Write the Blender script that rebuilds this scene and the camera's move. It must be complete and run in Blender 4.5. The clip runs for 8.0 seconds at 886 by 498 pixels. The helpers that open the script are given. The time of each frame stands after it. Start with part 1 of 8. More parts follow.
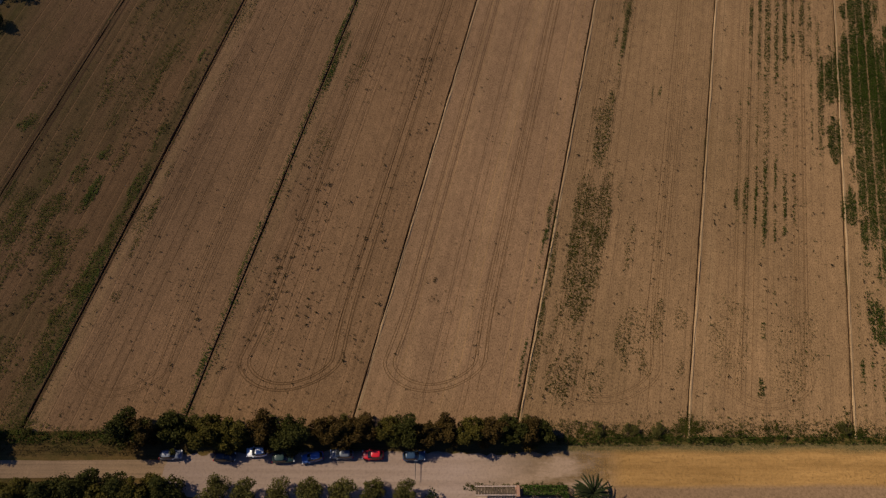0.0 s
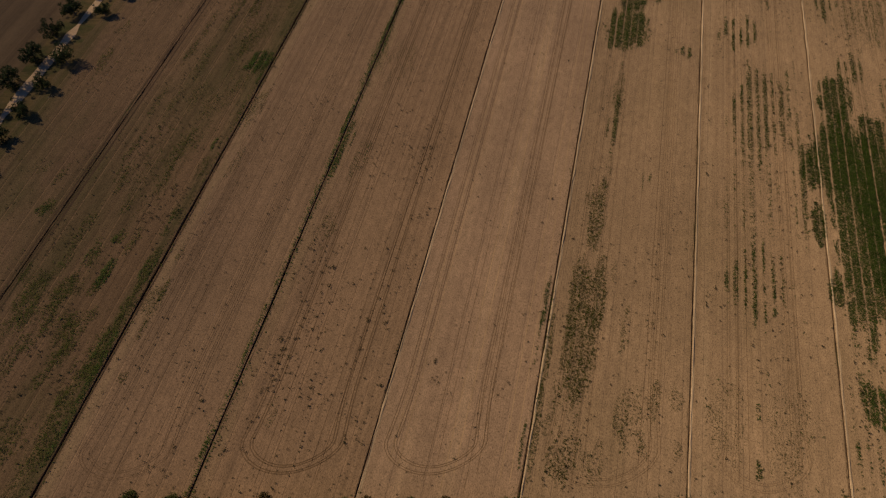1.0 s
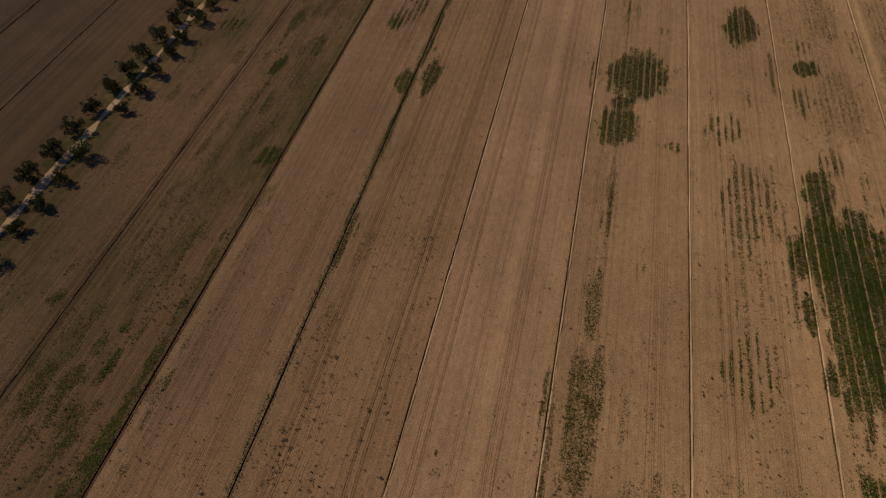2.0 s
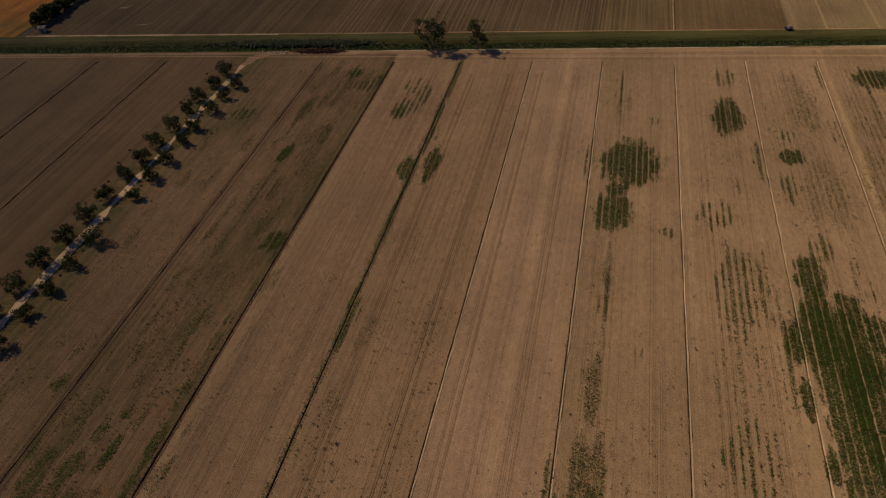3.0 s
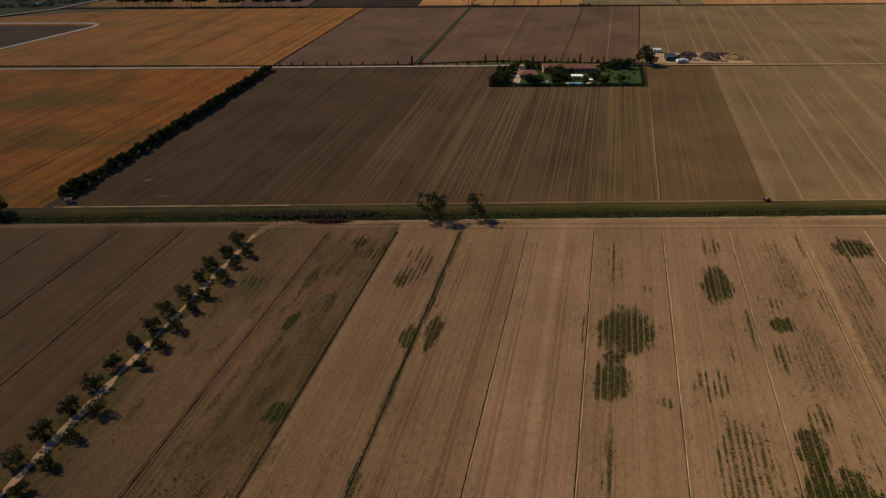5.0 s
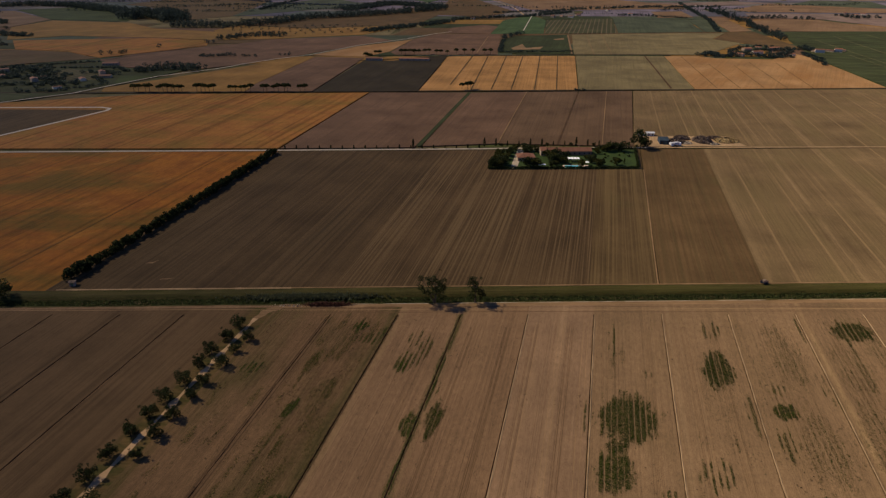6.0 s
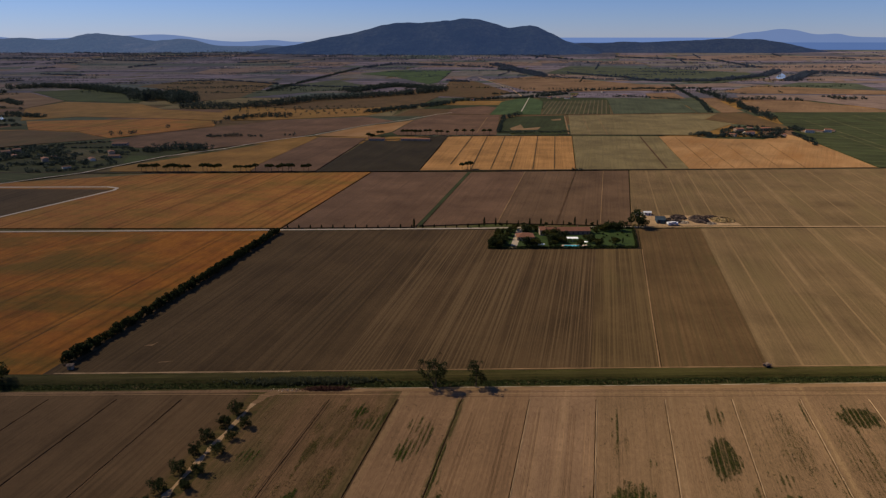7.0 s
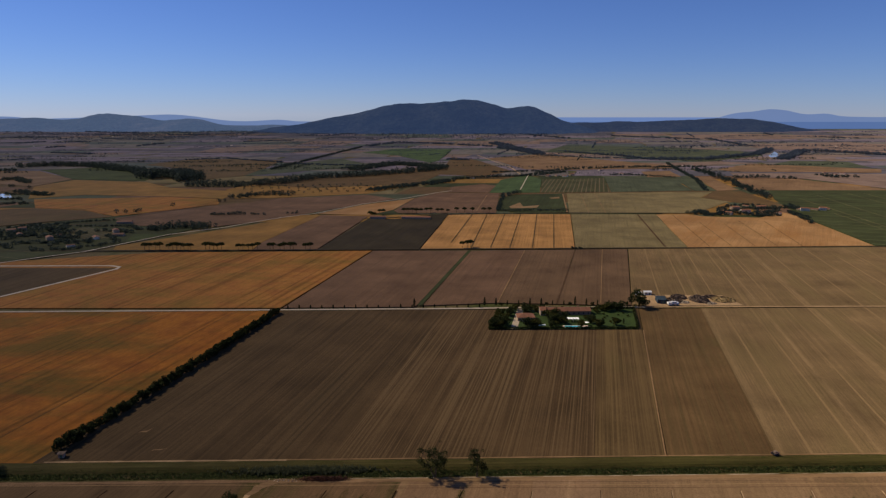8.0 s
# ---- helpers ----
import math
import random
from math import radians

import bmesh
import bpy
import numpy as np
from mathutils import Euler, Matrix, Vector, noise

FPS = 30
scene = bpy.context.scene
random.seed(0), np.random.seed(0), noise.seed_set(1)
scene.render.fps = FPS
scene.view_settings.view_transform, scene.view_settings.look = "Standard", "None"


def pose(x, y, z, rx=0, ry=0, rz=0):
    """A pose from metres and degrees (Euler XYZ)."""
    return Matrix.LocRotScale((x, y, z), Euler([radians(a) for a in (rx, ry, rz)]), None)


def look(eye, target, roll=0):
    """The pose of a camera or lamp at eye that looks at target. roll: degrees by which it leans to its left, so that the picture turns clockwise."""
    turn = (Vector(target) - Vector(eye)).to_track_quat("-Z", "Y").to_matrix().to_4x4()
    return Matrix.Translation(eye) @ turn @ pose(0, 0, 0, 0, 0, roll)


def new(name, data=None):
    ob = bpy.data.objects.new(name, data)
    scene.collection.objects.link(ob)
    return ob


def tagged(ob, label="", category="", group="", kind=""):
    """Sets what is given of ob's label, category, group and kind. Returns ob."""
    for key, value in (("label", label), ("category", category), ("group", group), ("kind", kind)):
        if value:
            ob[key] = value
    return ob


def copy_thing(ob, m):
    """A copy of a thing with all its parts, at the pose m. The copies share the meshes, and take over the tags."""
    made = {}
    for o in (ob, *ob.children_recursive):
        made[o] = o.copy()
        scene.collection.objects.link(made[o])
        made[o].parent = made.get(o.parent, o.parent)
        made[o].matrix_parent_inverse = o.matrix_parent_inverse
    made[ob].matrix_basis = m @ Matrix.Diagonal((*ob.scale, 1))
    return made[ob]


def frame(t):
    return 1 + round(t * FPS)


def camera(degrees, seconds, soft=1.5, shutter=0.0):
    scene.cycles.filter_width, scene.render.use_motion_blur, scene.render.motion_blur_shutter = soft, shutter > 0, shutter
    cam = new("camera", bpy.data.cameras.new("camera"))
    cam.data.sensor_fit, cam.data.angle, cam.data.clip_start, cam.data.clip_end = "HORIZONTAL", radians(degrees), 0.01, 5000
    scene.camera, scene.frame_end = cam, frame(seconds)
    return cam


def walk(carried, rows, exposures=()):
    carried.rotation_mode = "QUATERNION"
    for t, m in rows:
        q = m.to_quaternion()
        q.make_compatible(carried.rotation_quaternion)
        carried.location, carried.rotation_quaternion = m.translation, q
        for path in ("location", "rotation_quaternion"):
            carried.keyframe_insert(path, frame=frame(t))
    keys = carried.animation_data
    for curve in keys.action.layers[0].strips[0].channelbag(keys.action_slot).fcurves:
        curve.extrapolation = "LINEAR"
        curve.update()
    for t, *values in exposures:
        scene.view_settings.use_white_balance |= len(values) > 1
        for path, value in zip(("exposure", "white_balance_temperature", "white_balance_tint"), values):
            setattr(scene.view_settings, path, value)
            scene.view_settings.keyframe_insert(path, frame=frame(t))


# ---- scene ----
# camera: a drone that climbs straight up while it tilts from the ground to the horizon
cam = camera(68.57, 8.0, 1.3)
PATH = [
    (0.0, 0.00, 0.00, 115.00, -63.277, -0.109, 0.005),
    (0.5, -0.03, -0.03, 117.47, -60.295, -0.121, 0.006),
    (1.0, -0.07, -0.02, 120.05, -57.098, -0.128, 0.014),
    (1.5, -0.12, -0.05, 122.65, -53.662, -0.136, 0.020),
    (3.0, -0.27, -0.44, 130.00, -43.869, -0.132, 0.060),
    (3.5, -0.37, -0.59, 132.42, -40.721, -0.132, 0.064),
    (4.0, -0.46, -0.73, 134.89, -37.445, -0.136, 0.064),
    (4.5, -0.56, -0.85, 137.29, -34.267, -0.136, 0.062),
    (6.0, -0.72, -0.98, 144.80, -24.591, -0.106, 0.044),
    (6.5, -0.70, -0.98, 147.26, -21.436, -0.081, 0.027),
    (7.0, -0.64, -0.99, 149.75, -18.163, -0.050, 0.012),
    (7.5, -0.54, -1.00, 152.24, -15.005, -0.027, 0.005),
    (8.0, -0.45, -0.96, 154.78, -11.646, 0.000, 0.000),
]
walk(cam, [(t, pose(x, y, z, 90 + pitch, 0, yaw) @ pose(0, 0, 0, 0, 0, roll)) for t, x, y, z, pitch, yaw, roll in PATH])
scene.view_settings.exposure = 0.5

# ---- light: one afternoon sun from the upper left, clear sky ----
SUN_FROM = Vector((-0.95, 0.42, 1.0))
world = bpy.data.worlds.new("sky")
scene.world = world
world.use_nodes = True
wt = world.node_tree
sky = wt.nodes.new("ShaderNodeTexSky")
sky.sky_type, sky.sun_disc = "NISHITA", False
sky.sun_elevation = math.atan2(SUN_FROM.z, math.hypot(SUN_FROM.x, SUN_FROM.y))
sky.sun_rotation = math.atan2(SUN_FROM.x, SUN_FROM.y)
sky.altitude, sky.air_density, sky.dust_density, sky.ozone_density = 500, 0.9, 0.0, 10.0
clear = wt.nodes.new("ShaderNodeMix")
clear.data_type, clear.blend_type = "RGBA", "MULTIPLY"
clear.inputs[0].default_value, clear.inputs[7].default_value = 1.0, (0.90, 0.89, 1.18, 1)
wt.links.new(sky.outputs[0], clear.inputs[6])
wt.links.new(clear.outputs[2], wt.nodes["Background"].inputs[0])
wt.nodes["Background"].inputs[1].default_value = 0.0505
lamp = bpy.data.lights.new("sun", "SUN")
lamp.energy, lamp.angle, lamp.color = 3.6, radians(0.53), (1.0, 0.86, 0.66)
sun = new("sun", lamp)
sun.matrix_world = look(SUN_FROM * 300, (0, 0, 0))

# ---- node helpers ----
LEAN_X = 0.238                       # the strips run 0.238 m to the east for each metre north
ANGLE = math.atan(LEAN_X)


class Nodes:
    """A material with a Principled surface and short calls for its nodes."""

    def __init__(self, name, rough=0.9, spec=0.15, metal=0.0):
        self.mat = bpy.data.materials.new(name)
        self.mat.use_nodes = True
        self.nt = self.mat.node_tree
        self.bsdf = self.nt.nodes["Principled BSDF"]
        self.bsdf.inputs["Roughness"].default_value = rough
        self.bsdf.inputs["Specular IOR Level"].default_value = spec
        self.bsdf.inputs["Metallic"].default_value = metal
        self.bsdf.inputs["Diffuse Roughness"].default_value = 1.0 if rough > 0.85 else 0.0
        self.coord = self.node("ShaderNodeTexCoord").outputs["Object"]

    def node(self, kind, **props):
        n = self.nt.nodes.new(kind)
        for k, v in props.items():
            setattr(n, k, v)
        return n

    def put(self, socket, value):
        if hasattr(value, "links"):
            self.nt.links.new(value, socket)
        elif isinstance(value, (tuple, list)) and len(value) == 3 and socket.type == "RGBA":
            socket.default_value = (*value, 1)
        else:
            socket.default_value = value

    def math(self, op, a, b=0.0, clamp=False):
        n = self.node("ShaderNodeMath", operation=op, use_clamp=clamp)
        self.put(n.inputs[0], a), self.put(n.inputs[1], b)
        return n.outputs[0]

    def along(self, angle, su=1.0, sv=1.0):
        """Coordinates across and along rows that lean by angle to the east."""
        out = self.node("ShaderNodeCombineXYZ")
        for i, axis, s in ((0, (math.cos(angle), -math.sin(angle), 0), su), (1, (math.sin(angle), math.cos(angle), 0), sv)):
            n = self.node("ShaderNodeVectorMath", operation="DOT_PRODUCT")
            self.put(n.inputs[0], self.coord)
            n.inputs[1].default_value = [c * s for c in axis]
            self.put(out.inputs[i], n.outputs["Value"])
        return out.outputs[0]

    def noise(self, vec, scale, detail=4.0, rough=0.6):
        n = self.node("ShaderNodeTexNoise")
        self.put(n.inputs["Vector"], vec)
        n.inputs["Scale"].default_value, n.inputs["Detail"].default_value, n.inputs["Roughness"].default_value = scale, detail, rough
        return n.outputs["Fac"]

    def ramp(self, fac, stops):
        n = self.node("ShaderNodeValToRGB")
        e = n.color_ramp.elements
        while len(e) < len(stops):
            e.new(0.5)
        for el, (p, c) in zip(e, stops):
            el.position, el.color = p, ((c, c, c, 1) if isinstance(c, (int, float)) else (*c, 1))
        self.put(n.inputs[0], fac)
        return n.outputs[0]

    def mix(self, fac, a, b, blend="MIX"):
        n = self.node("ShaderNodeMix", data_type="RGBA", blend_type=blend)
        self.put(n.inputs[0], fac), self.put(n.inputs[6], a), self.put(n.inputs[7], b)
        return n.outputs[2]

    def bump(self, height, strength=0.5, dist=0.1):
        n = self.node("ShaderNodeBump")
        n.inputs["Strength"].default_value, n.inputs["Distance"].default_value = strength, dist
        self.put(n.inputs["Height"], height)
        self.put(self.bsdf.inputs["Normal"], n.outputs[0])

    def done(self, colour):
        self.put(self.bsdf.inputs["Base Color"], colour)
        return self.mat


def scaled(c, k):
    return tuple(min(1, v * k) for v in c)


DRY = (1.08, 0.965, 0.70)             # the warm tone of this dry land


def field_mat(name, base, angle=ANGLE, row=0.0, row_dark=0.7, row_part=0.35, streak=0.35, streak_w=0.35, blotch=0.3, blotch_size=0.02,
              tint=None, tint_at=(0.55, 0.7), tint_size=0.01, grain=0.35, bare=None, tint_turn=0.0, fine_streak=0.8, bands=(), drill=None):
    """Farm soil or crop: blotches, streaks along the rows, rows, a second colour in patches, and grain."""
    m = Nodes(name, rough=0.95, spec=0.05)
    base, tint, bare = [c and tuple(v * k for v, k in zip(c, DRY)) for c in (base, tint, bare)]
    big = m.noise(m.coord, blotch_size, 5, 0.6)
    col = m.mix(m.ramp(big, [(0.3, 0), (0.7, 1)]), scaled(base, 1 - blotch), scaled(base, 1 + blotch))
    if tint:
        vec = m.along(angle + tint_turn, 1.0, 0.35)
        f = m.ramp(m.noise(vec, tint_size, 6, 0.65), [(tint_at[0], 0), (tint_at[1], 1)])
        col = m.mix(f, col, tint)
    for u0, half, tone, much in bands:            # a band of other soil along the strips, u0 metres across them
        across = m.node("ShaderNodeVectorMath", operation="DOT_PRODUCT")
        m.put(across.inputs[0], m.coord)
        across.inputs[1].default_value = (1.0, -LEAN_X, 0.0)
        off = m.math("ABSOLUTE", m.math("SUBTRACT", across.outputs["Value"], u0))
        off = m.math("ADD", off, m.math("MULTIPLY", m.noise(m.along(angle, 0.5, 0.12), 0.9, 4), half * 1.2))
        f = m.math("MULTIPLY", m.ramp(m.math("DIVIDE", off, half * 2.4), [(0.2, 1), (0.8, 0)]), much)
        f = m.math("MULTIPLY", f, m.ramp(m.noise(m.along(angle, 0.3, 0.08), 0.35, 3), [(0.3, 0.15), (0.62, 1)]))
        col = m.mix(f, col, tuple(v * k for v, k in zip(tone, DRY)))
    s1 = m.noise(m.along(angle, 1.0, 0.02), streak_w, 3, 0.6)
    s2 = m.noise(m.along(angle, 1.0, 0.008), streak_w * 0.22, 2, 0.5)
    k = m.math("ADD", m.math("MULTIPLY", s1, 0.5), m.math("MULTIPLY", s2, 0.5))
    col = m.mix(1.0, col, m.ramp(k, [(0.3, 1 - streak * 0.75), (0.7, 1.0)]), "MULTIPLY")
    s3 = m.noise(m.along(angle, 1.0, 0.009), max(0.6, streak_w * 3.5), 5, 0.75)
    col = m.mix(1.0, col, m.ramp(s3, [(0.38, 1 - streak * fine_streak), (0.52, 1.0), (0.66, 1 + streak * 0.4 * fine_streak)]), "MULTIPLY")
    height = m.noise(m.coord, 1.6, 6, 0.7)
    if row:
        u = m.along(angle, 1.0 / row, 0.02)
        sep = m.node("ShaderNodeSeparateXYZ")
        m.put(sep.inputs[0], u)
        wob = m.math("MULTIPLY", m.noise(m.along(angle, 0.2, 0.05), 0.3, 2), min(0.3, 0.8 / row))
        w = m.math("FRACT", m.math("ADD", sep.outputs[0], wob))
        tri = m.math("ABSOLUTE", m.math("SUBTRACT", m.math("MULTIPLY", w, 2.0), 1.0))
        soft = min(0.12, row_part * 0.6)
        line = m.ramp(tri, [(row_part - soft, 1), (row_part + soft, 0)])
        fade = m.ramp(m.noise(m.along(angle, 0.5, 0.03), 0.16, 3), [(0.32, 0.2), (0.6, 1)])
        col = m.mix(m.math("MULTIPLY", line, fade), col, bare or scaled(base, row_dark))
        height = m.math("ADD", height, m.math("MULTIPLY", line, -0.8))
    if drill:                                     # uneven drill lines: their pace, colour and strength
        d = m.noise(m.along(angle, 1.0, 0.004), drill[0], 2, 0.6)
        fade = m.ramp(m.noise(m.along(angle, 0.5, 0.05), 0.09, 4), [(0.30, 0.45), (0.62, 1)])
        f = m.math("MULTIPLY", m.math("MULTIPLY", m.ramp(d, [(0.46, 0), (0.60, 1)]), fade), drill[2])
        col = m.mix(f, col, tuple(v * k for v, k in zip(drill[1], DRY)))
        height = m.math("ADD", height, m.math("MULTIPLY", d, 1.5))
    g = m.noise(m.along(angle, 1.0, 0.45), 0.8, 8, 0.8)
    col = m.mix(1.0, col, m.ramp(g, [(0.25, 1 - grain * 0.55), (0.6, 1.0), (0.8, 1 + grain * 0.25)]), "MULTIPLY")
    fine = m.noise(m.along(angle, 1.0, 0.55), 4.6, 5, 0.85)
    col = m.mix(1.0, col, m.ramp(fine, [(0.32, 1 - grain * 1.15), (0.5, 1.0), (0.72, 1 + grain * 0.55)]), "MULTIPLY")
    m.bump(height, 0.6, 0.12)
    return m.done(col)


def plain_mat(name, base, var=0.25, scale=2.0, rough=0.8, spec=0.2, metal=0.0, bump=0.2, bump_d=0.02, island=0.0):
    """A surface with fine and coarse variation; island: how far loose pieces differ."""
    m = Nodes(name, rough, spec, metal)
    n = m.noise(m.coord, scale, 6, 0.65)
    col = m.mix(m.ramp(n, [(0.3, 0), (0.7, 1)]), scaled(base, 1 - var), scaled(base, 1 + var))
    big = m.noise(m.coord, scale * 0.13, 4)
    col = m.mix(1.0, col, m.ramp(big, [(0.3, 1 - var * 0.7), (0.7, 1.0)]), "MULTIPLY")
    if island:
        r = m.node("ShaderNodeNewGeometry").outputs["Random Per Island"]
        col = m.mix(1.0, col, m.ramp(r, [(0, 1 - island), (1, 1 + island)]), "MULTIPLY")
        o = m.node("ShaderNodeObjectInfo").outputs["Random"]
        col = m.mix(1.0, col, m.ramp(o, [(0, 0.75), (1, 1.15)]), "MULTIPLY")
    if bump:
        m.bump(n, bump, bump_d)
    return m.done(col)


def leaf_mat(name, base, second, island=0.45):
    """Foliage: each leaf clump has its own shade between two greens; a little light comes through."""
    m = Nodes(name, rough=0.75, spec=0.06)
    geo = m.node("ShaderNodeNewGeometry")
    o = m.node("ShaderNodeObjectInfo").outputs["Random"]
    r = m.math("ADD", m.math("MULTIPLY", geo.outputs["Random Per Island"], 0.65), m.math("MULTIPLY", o, 0.35))
    col = m.mix(r, base, second)
    col = m.mix(1.0, col, m.ramp(m.noise(m.coord, 0.6, 4), [(0.3, 1 - island), (0.7, 1.0 + island * 0.3)]), "MULTIPLY")
    m.put(m.bsdf.inputs["Base Color"], col)
    trans = m.node("ShaderNodeBsdfTranslucent")
    m.put(trans.inputs[0], col)
    mix = m.node("ShaderNodeMixShader")
    mix.inputs[0].default_value = 0.25
    m.nt.links.new(m.bsdf.outputs[0], mix.inputs[1])
    m.nt.links.new(trans.outputs[0], mix.inputs[2])
    m.nt.links.new(mix.outputs[0], m.nt.nodes["Material Output"].inputs[0])
    return m.mat


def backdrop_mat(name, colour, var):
    """The far distance beyond the plain: aerial light alone, emitted by a black surface."""
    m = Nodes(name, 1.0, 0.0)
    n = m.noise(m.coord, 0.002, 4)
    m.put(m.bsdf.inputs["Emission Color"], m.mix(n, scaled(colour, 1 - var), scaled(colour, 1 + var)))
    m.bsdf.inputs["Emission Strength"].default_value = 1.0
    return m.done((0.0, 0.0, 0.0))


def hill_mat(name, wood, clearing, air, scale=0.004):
    """The wooded hills of the far backdrop: woods with clearings; the lit air before them is put in as emission."""
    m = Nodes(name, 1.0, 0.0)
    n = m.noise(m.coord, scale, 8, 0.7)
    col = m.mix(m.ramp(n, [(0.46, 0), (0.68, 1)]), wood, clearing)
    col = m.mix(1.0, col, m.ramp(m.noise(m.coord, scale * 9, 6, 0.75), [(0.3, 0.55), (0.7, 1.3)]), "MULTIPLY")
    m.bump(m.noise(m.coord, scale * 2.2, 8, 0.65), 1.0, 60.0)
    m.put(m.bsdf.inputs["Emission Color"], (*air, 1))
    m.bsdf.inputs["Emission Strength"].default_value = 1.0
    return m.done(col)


# ---- materials ----
MAT = {}
MAT["strip_brown"] = field_mat("strip_brown", (0.198, 0.126, 0.078), row=5.2, blotch=0.18, row_dark=0.86, row_part=0.05, tint=(0.112, 0.088, 0.042), tint_at=(0.46, 0.66), tint_size=0.035, streak_w=0.28, fine_streak=0.6, grain=0.68, bands=[(-80.6, 1.8, (0.085, 0.075, 0.034), 0.8), (-132.4, 2.2, (0.095, 0.082, 0.032), 0.9)])
MAT["strip_mid"] = field_mat("strip_mid", (0.255, 0.167, 0.113), row=4.4, blotch=0.18, row_dark=0.88, row_part=0.05, streak=0.3, tint=(0.289, 0.193, 0.129), tint_at=(0.5, 0.75), tint_size=0.03, streak_w=0.28, fine_streak=0.6, grain=0.68, bands=[(-76.6, 1.5, (0.31, 0.222, 0.135), 0.8), (-49.0, 1.2, (0.29, 0.205, 0.125), 0.5)])
MAT["strip_tan"] = field_mat("strip_tan", (0.271, 0.183, 0.132), row=6.1, blotch=0.18, row_dark=0.84, row_part=0.04, streak=0.14, tint=(0.315, 0.216, 0.153), tint_at=(0.50, 0.70), tint_size=0.04, streak_w=0.28, fine_streak=0.6, grain=0.68, bands=[(-6.0, 1.6, (0.40, 0.285, 0.20), 0.5), (-14.5, 0.9, (0.37, 0.26, 0.18), 0.4), (10.5, 1.0, (0.36, 0.255, 0.175), 0.4)])
MAT["strip_right"] = field_mat("strip_right", (0.250, 0.171, 0.115), row=3.7, blotch=0.18, row_dark=0.87, row_part=0.05, streak=0.22, tint=(0.217, 0.151, 0.097), tint_at=(0.5, 0.72), tint_size=0.05, streak_w=0.28, fine_streak=0.6, grain=0.68, bands=[(39.6, 1.0, (0.35, 0.25, 0.17), 0.7)])
MAT["strip_weedy"] = field_mat("strip_weedy", (0.215, 0.146, 0.098), row=3.7, blotch=0.18, row_dark=0.87, row_part=0.05, streak=0.22, tint=(0.184, 0.132, 0.083), tint_at=(0.5, 0.72), tint_size=0.05, streak_w=0.28, fine_streak=0.6, grain=0.68, bands=[(69.0, 1.2, (0.33, 0.235, 0.155), 0.6), (98.4, 1.5, (0.37, 0.26, 0.165), 0.8)])
MAT["strip_dark"] = field_mat("strip_dark", (0.137, 0.090, 0.055), streak=0.3, streak_w=0.1, grain=0.4, bands=[(-145.5, 1.2, (0.085, 0.072, 0.03), 0.8), (-156, 3.0, (0.145, 0.098, 0.06), 0.7), (-186, 3.0, (0.145, 0.098, 0.06), 0.7), (-175, 2.2, (0.085, 0.056, 0.034), 0.7), (-203, 2.2, (0.085, 0.056, 0.034), 0.7)])
MAT["headland"] = field_mat("headland", (0.292, 0.194, 0.124), angle=radians(89), row=0, streak=0.4, streak_w=0.6, tint=(0.24, 0.165, 0.10), tint_at=(0.5, 0.66), tint_size=0.06)
MAT["soil_base"] = field_mat("soil_base", (0.15, 0.12, 0.07), tint=(0.07, 0.085, 0.03), tint_at=(0.45, 0.6), tint_size=0.02)
MAT["bank"] = field_mat("bank", (0.385, 0.285, 0.202), streak=0.25, streak_w=1.5)
MAT["ditch"] = field_mat("ditch", (0.105, 0.066, 0.043), streak=0.4, streak_w=1.5, tint=(0.055, 0.052, 0.022), tint_size=0.1)
MAT["rut"] = field_mat("rut", (0.150, 0.096, 0.060), streak=0.3, streak_w=1.0)
MAT["rut_pale"] = field_mat("rut_pale", (0.345, 0.235, 0.15), streak=0.3, streak_w=1.0)
MAT["plough_rows"] = field_mat("plough_rows", (0.092, 0.061, 0.036), drill=(0.95, (0.142, 0.099, 0.060), 1.0), streak=0.30, streak_w=0.2, fine_streak=0.9, grain=0.5, tint=(0.080, 0.055, 0.035), tint_at=(0.56, 0.68), tint_size=0.05)
MAT["plough_dark"] = field_mat("plough_dark", (0.087, 0.059, 0.035), drill=(0.6, (0.106, 0.073, 0.044), 0.7), streak=0.38, streak_w=0.15, fine_streak=0.8, grain=0.5, tint=(0.076, 0.055, 0.034), tint_size=0.03)
MAT["fallow"] = field_mat("fallow", (0.112, 0.077, 0.043), drill=(0.8, (0.168, 0.120, 0.064), 0.85), streak=0.25, fine_streak=1.0, grain=0.5, streak_w=0.16, tint=(0.098, 0.082, 0.036), tint_size=0.02)
MAT["fallow_red"] = field_mat("fallow_red", (0.130, 0.085, 0.047), drill=(0.55, (0.098, 0.071, 0.038), 0.85), streak=0.25, fine_streak=1.0, grain=0.5, streak_w=0.14, tint=(0.106, 0.088, 0.042), tint_size=0.015)
MAT["stubble"] = field_mat("stubble", (0.176, 0.126, 0.077), row=23.0, bare=(0.224, 0.160, 0.098), row_part=0.055, streak=0.2, streak_w=0.3, fine_streak=1.1, grain=0.5, tint=(0.172, 0.130, 0.074), tint_size=0.03, tint_at=(0.46, 0.66), bands=[(92, 2.2, (0.245, 0.178, 0.112), 0.8), (139, 2.0, (0.27, 0.195, 0.125), 0.8), (158, 1.2, (0.25, 0.18, 0.11), 0.6), (180, 2.5, (0.27, 0.195, 0.125), 0.8)])


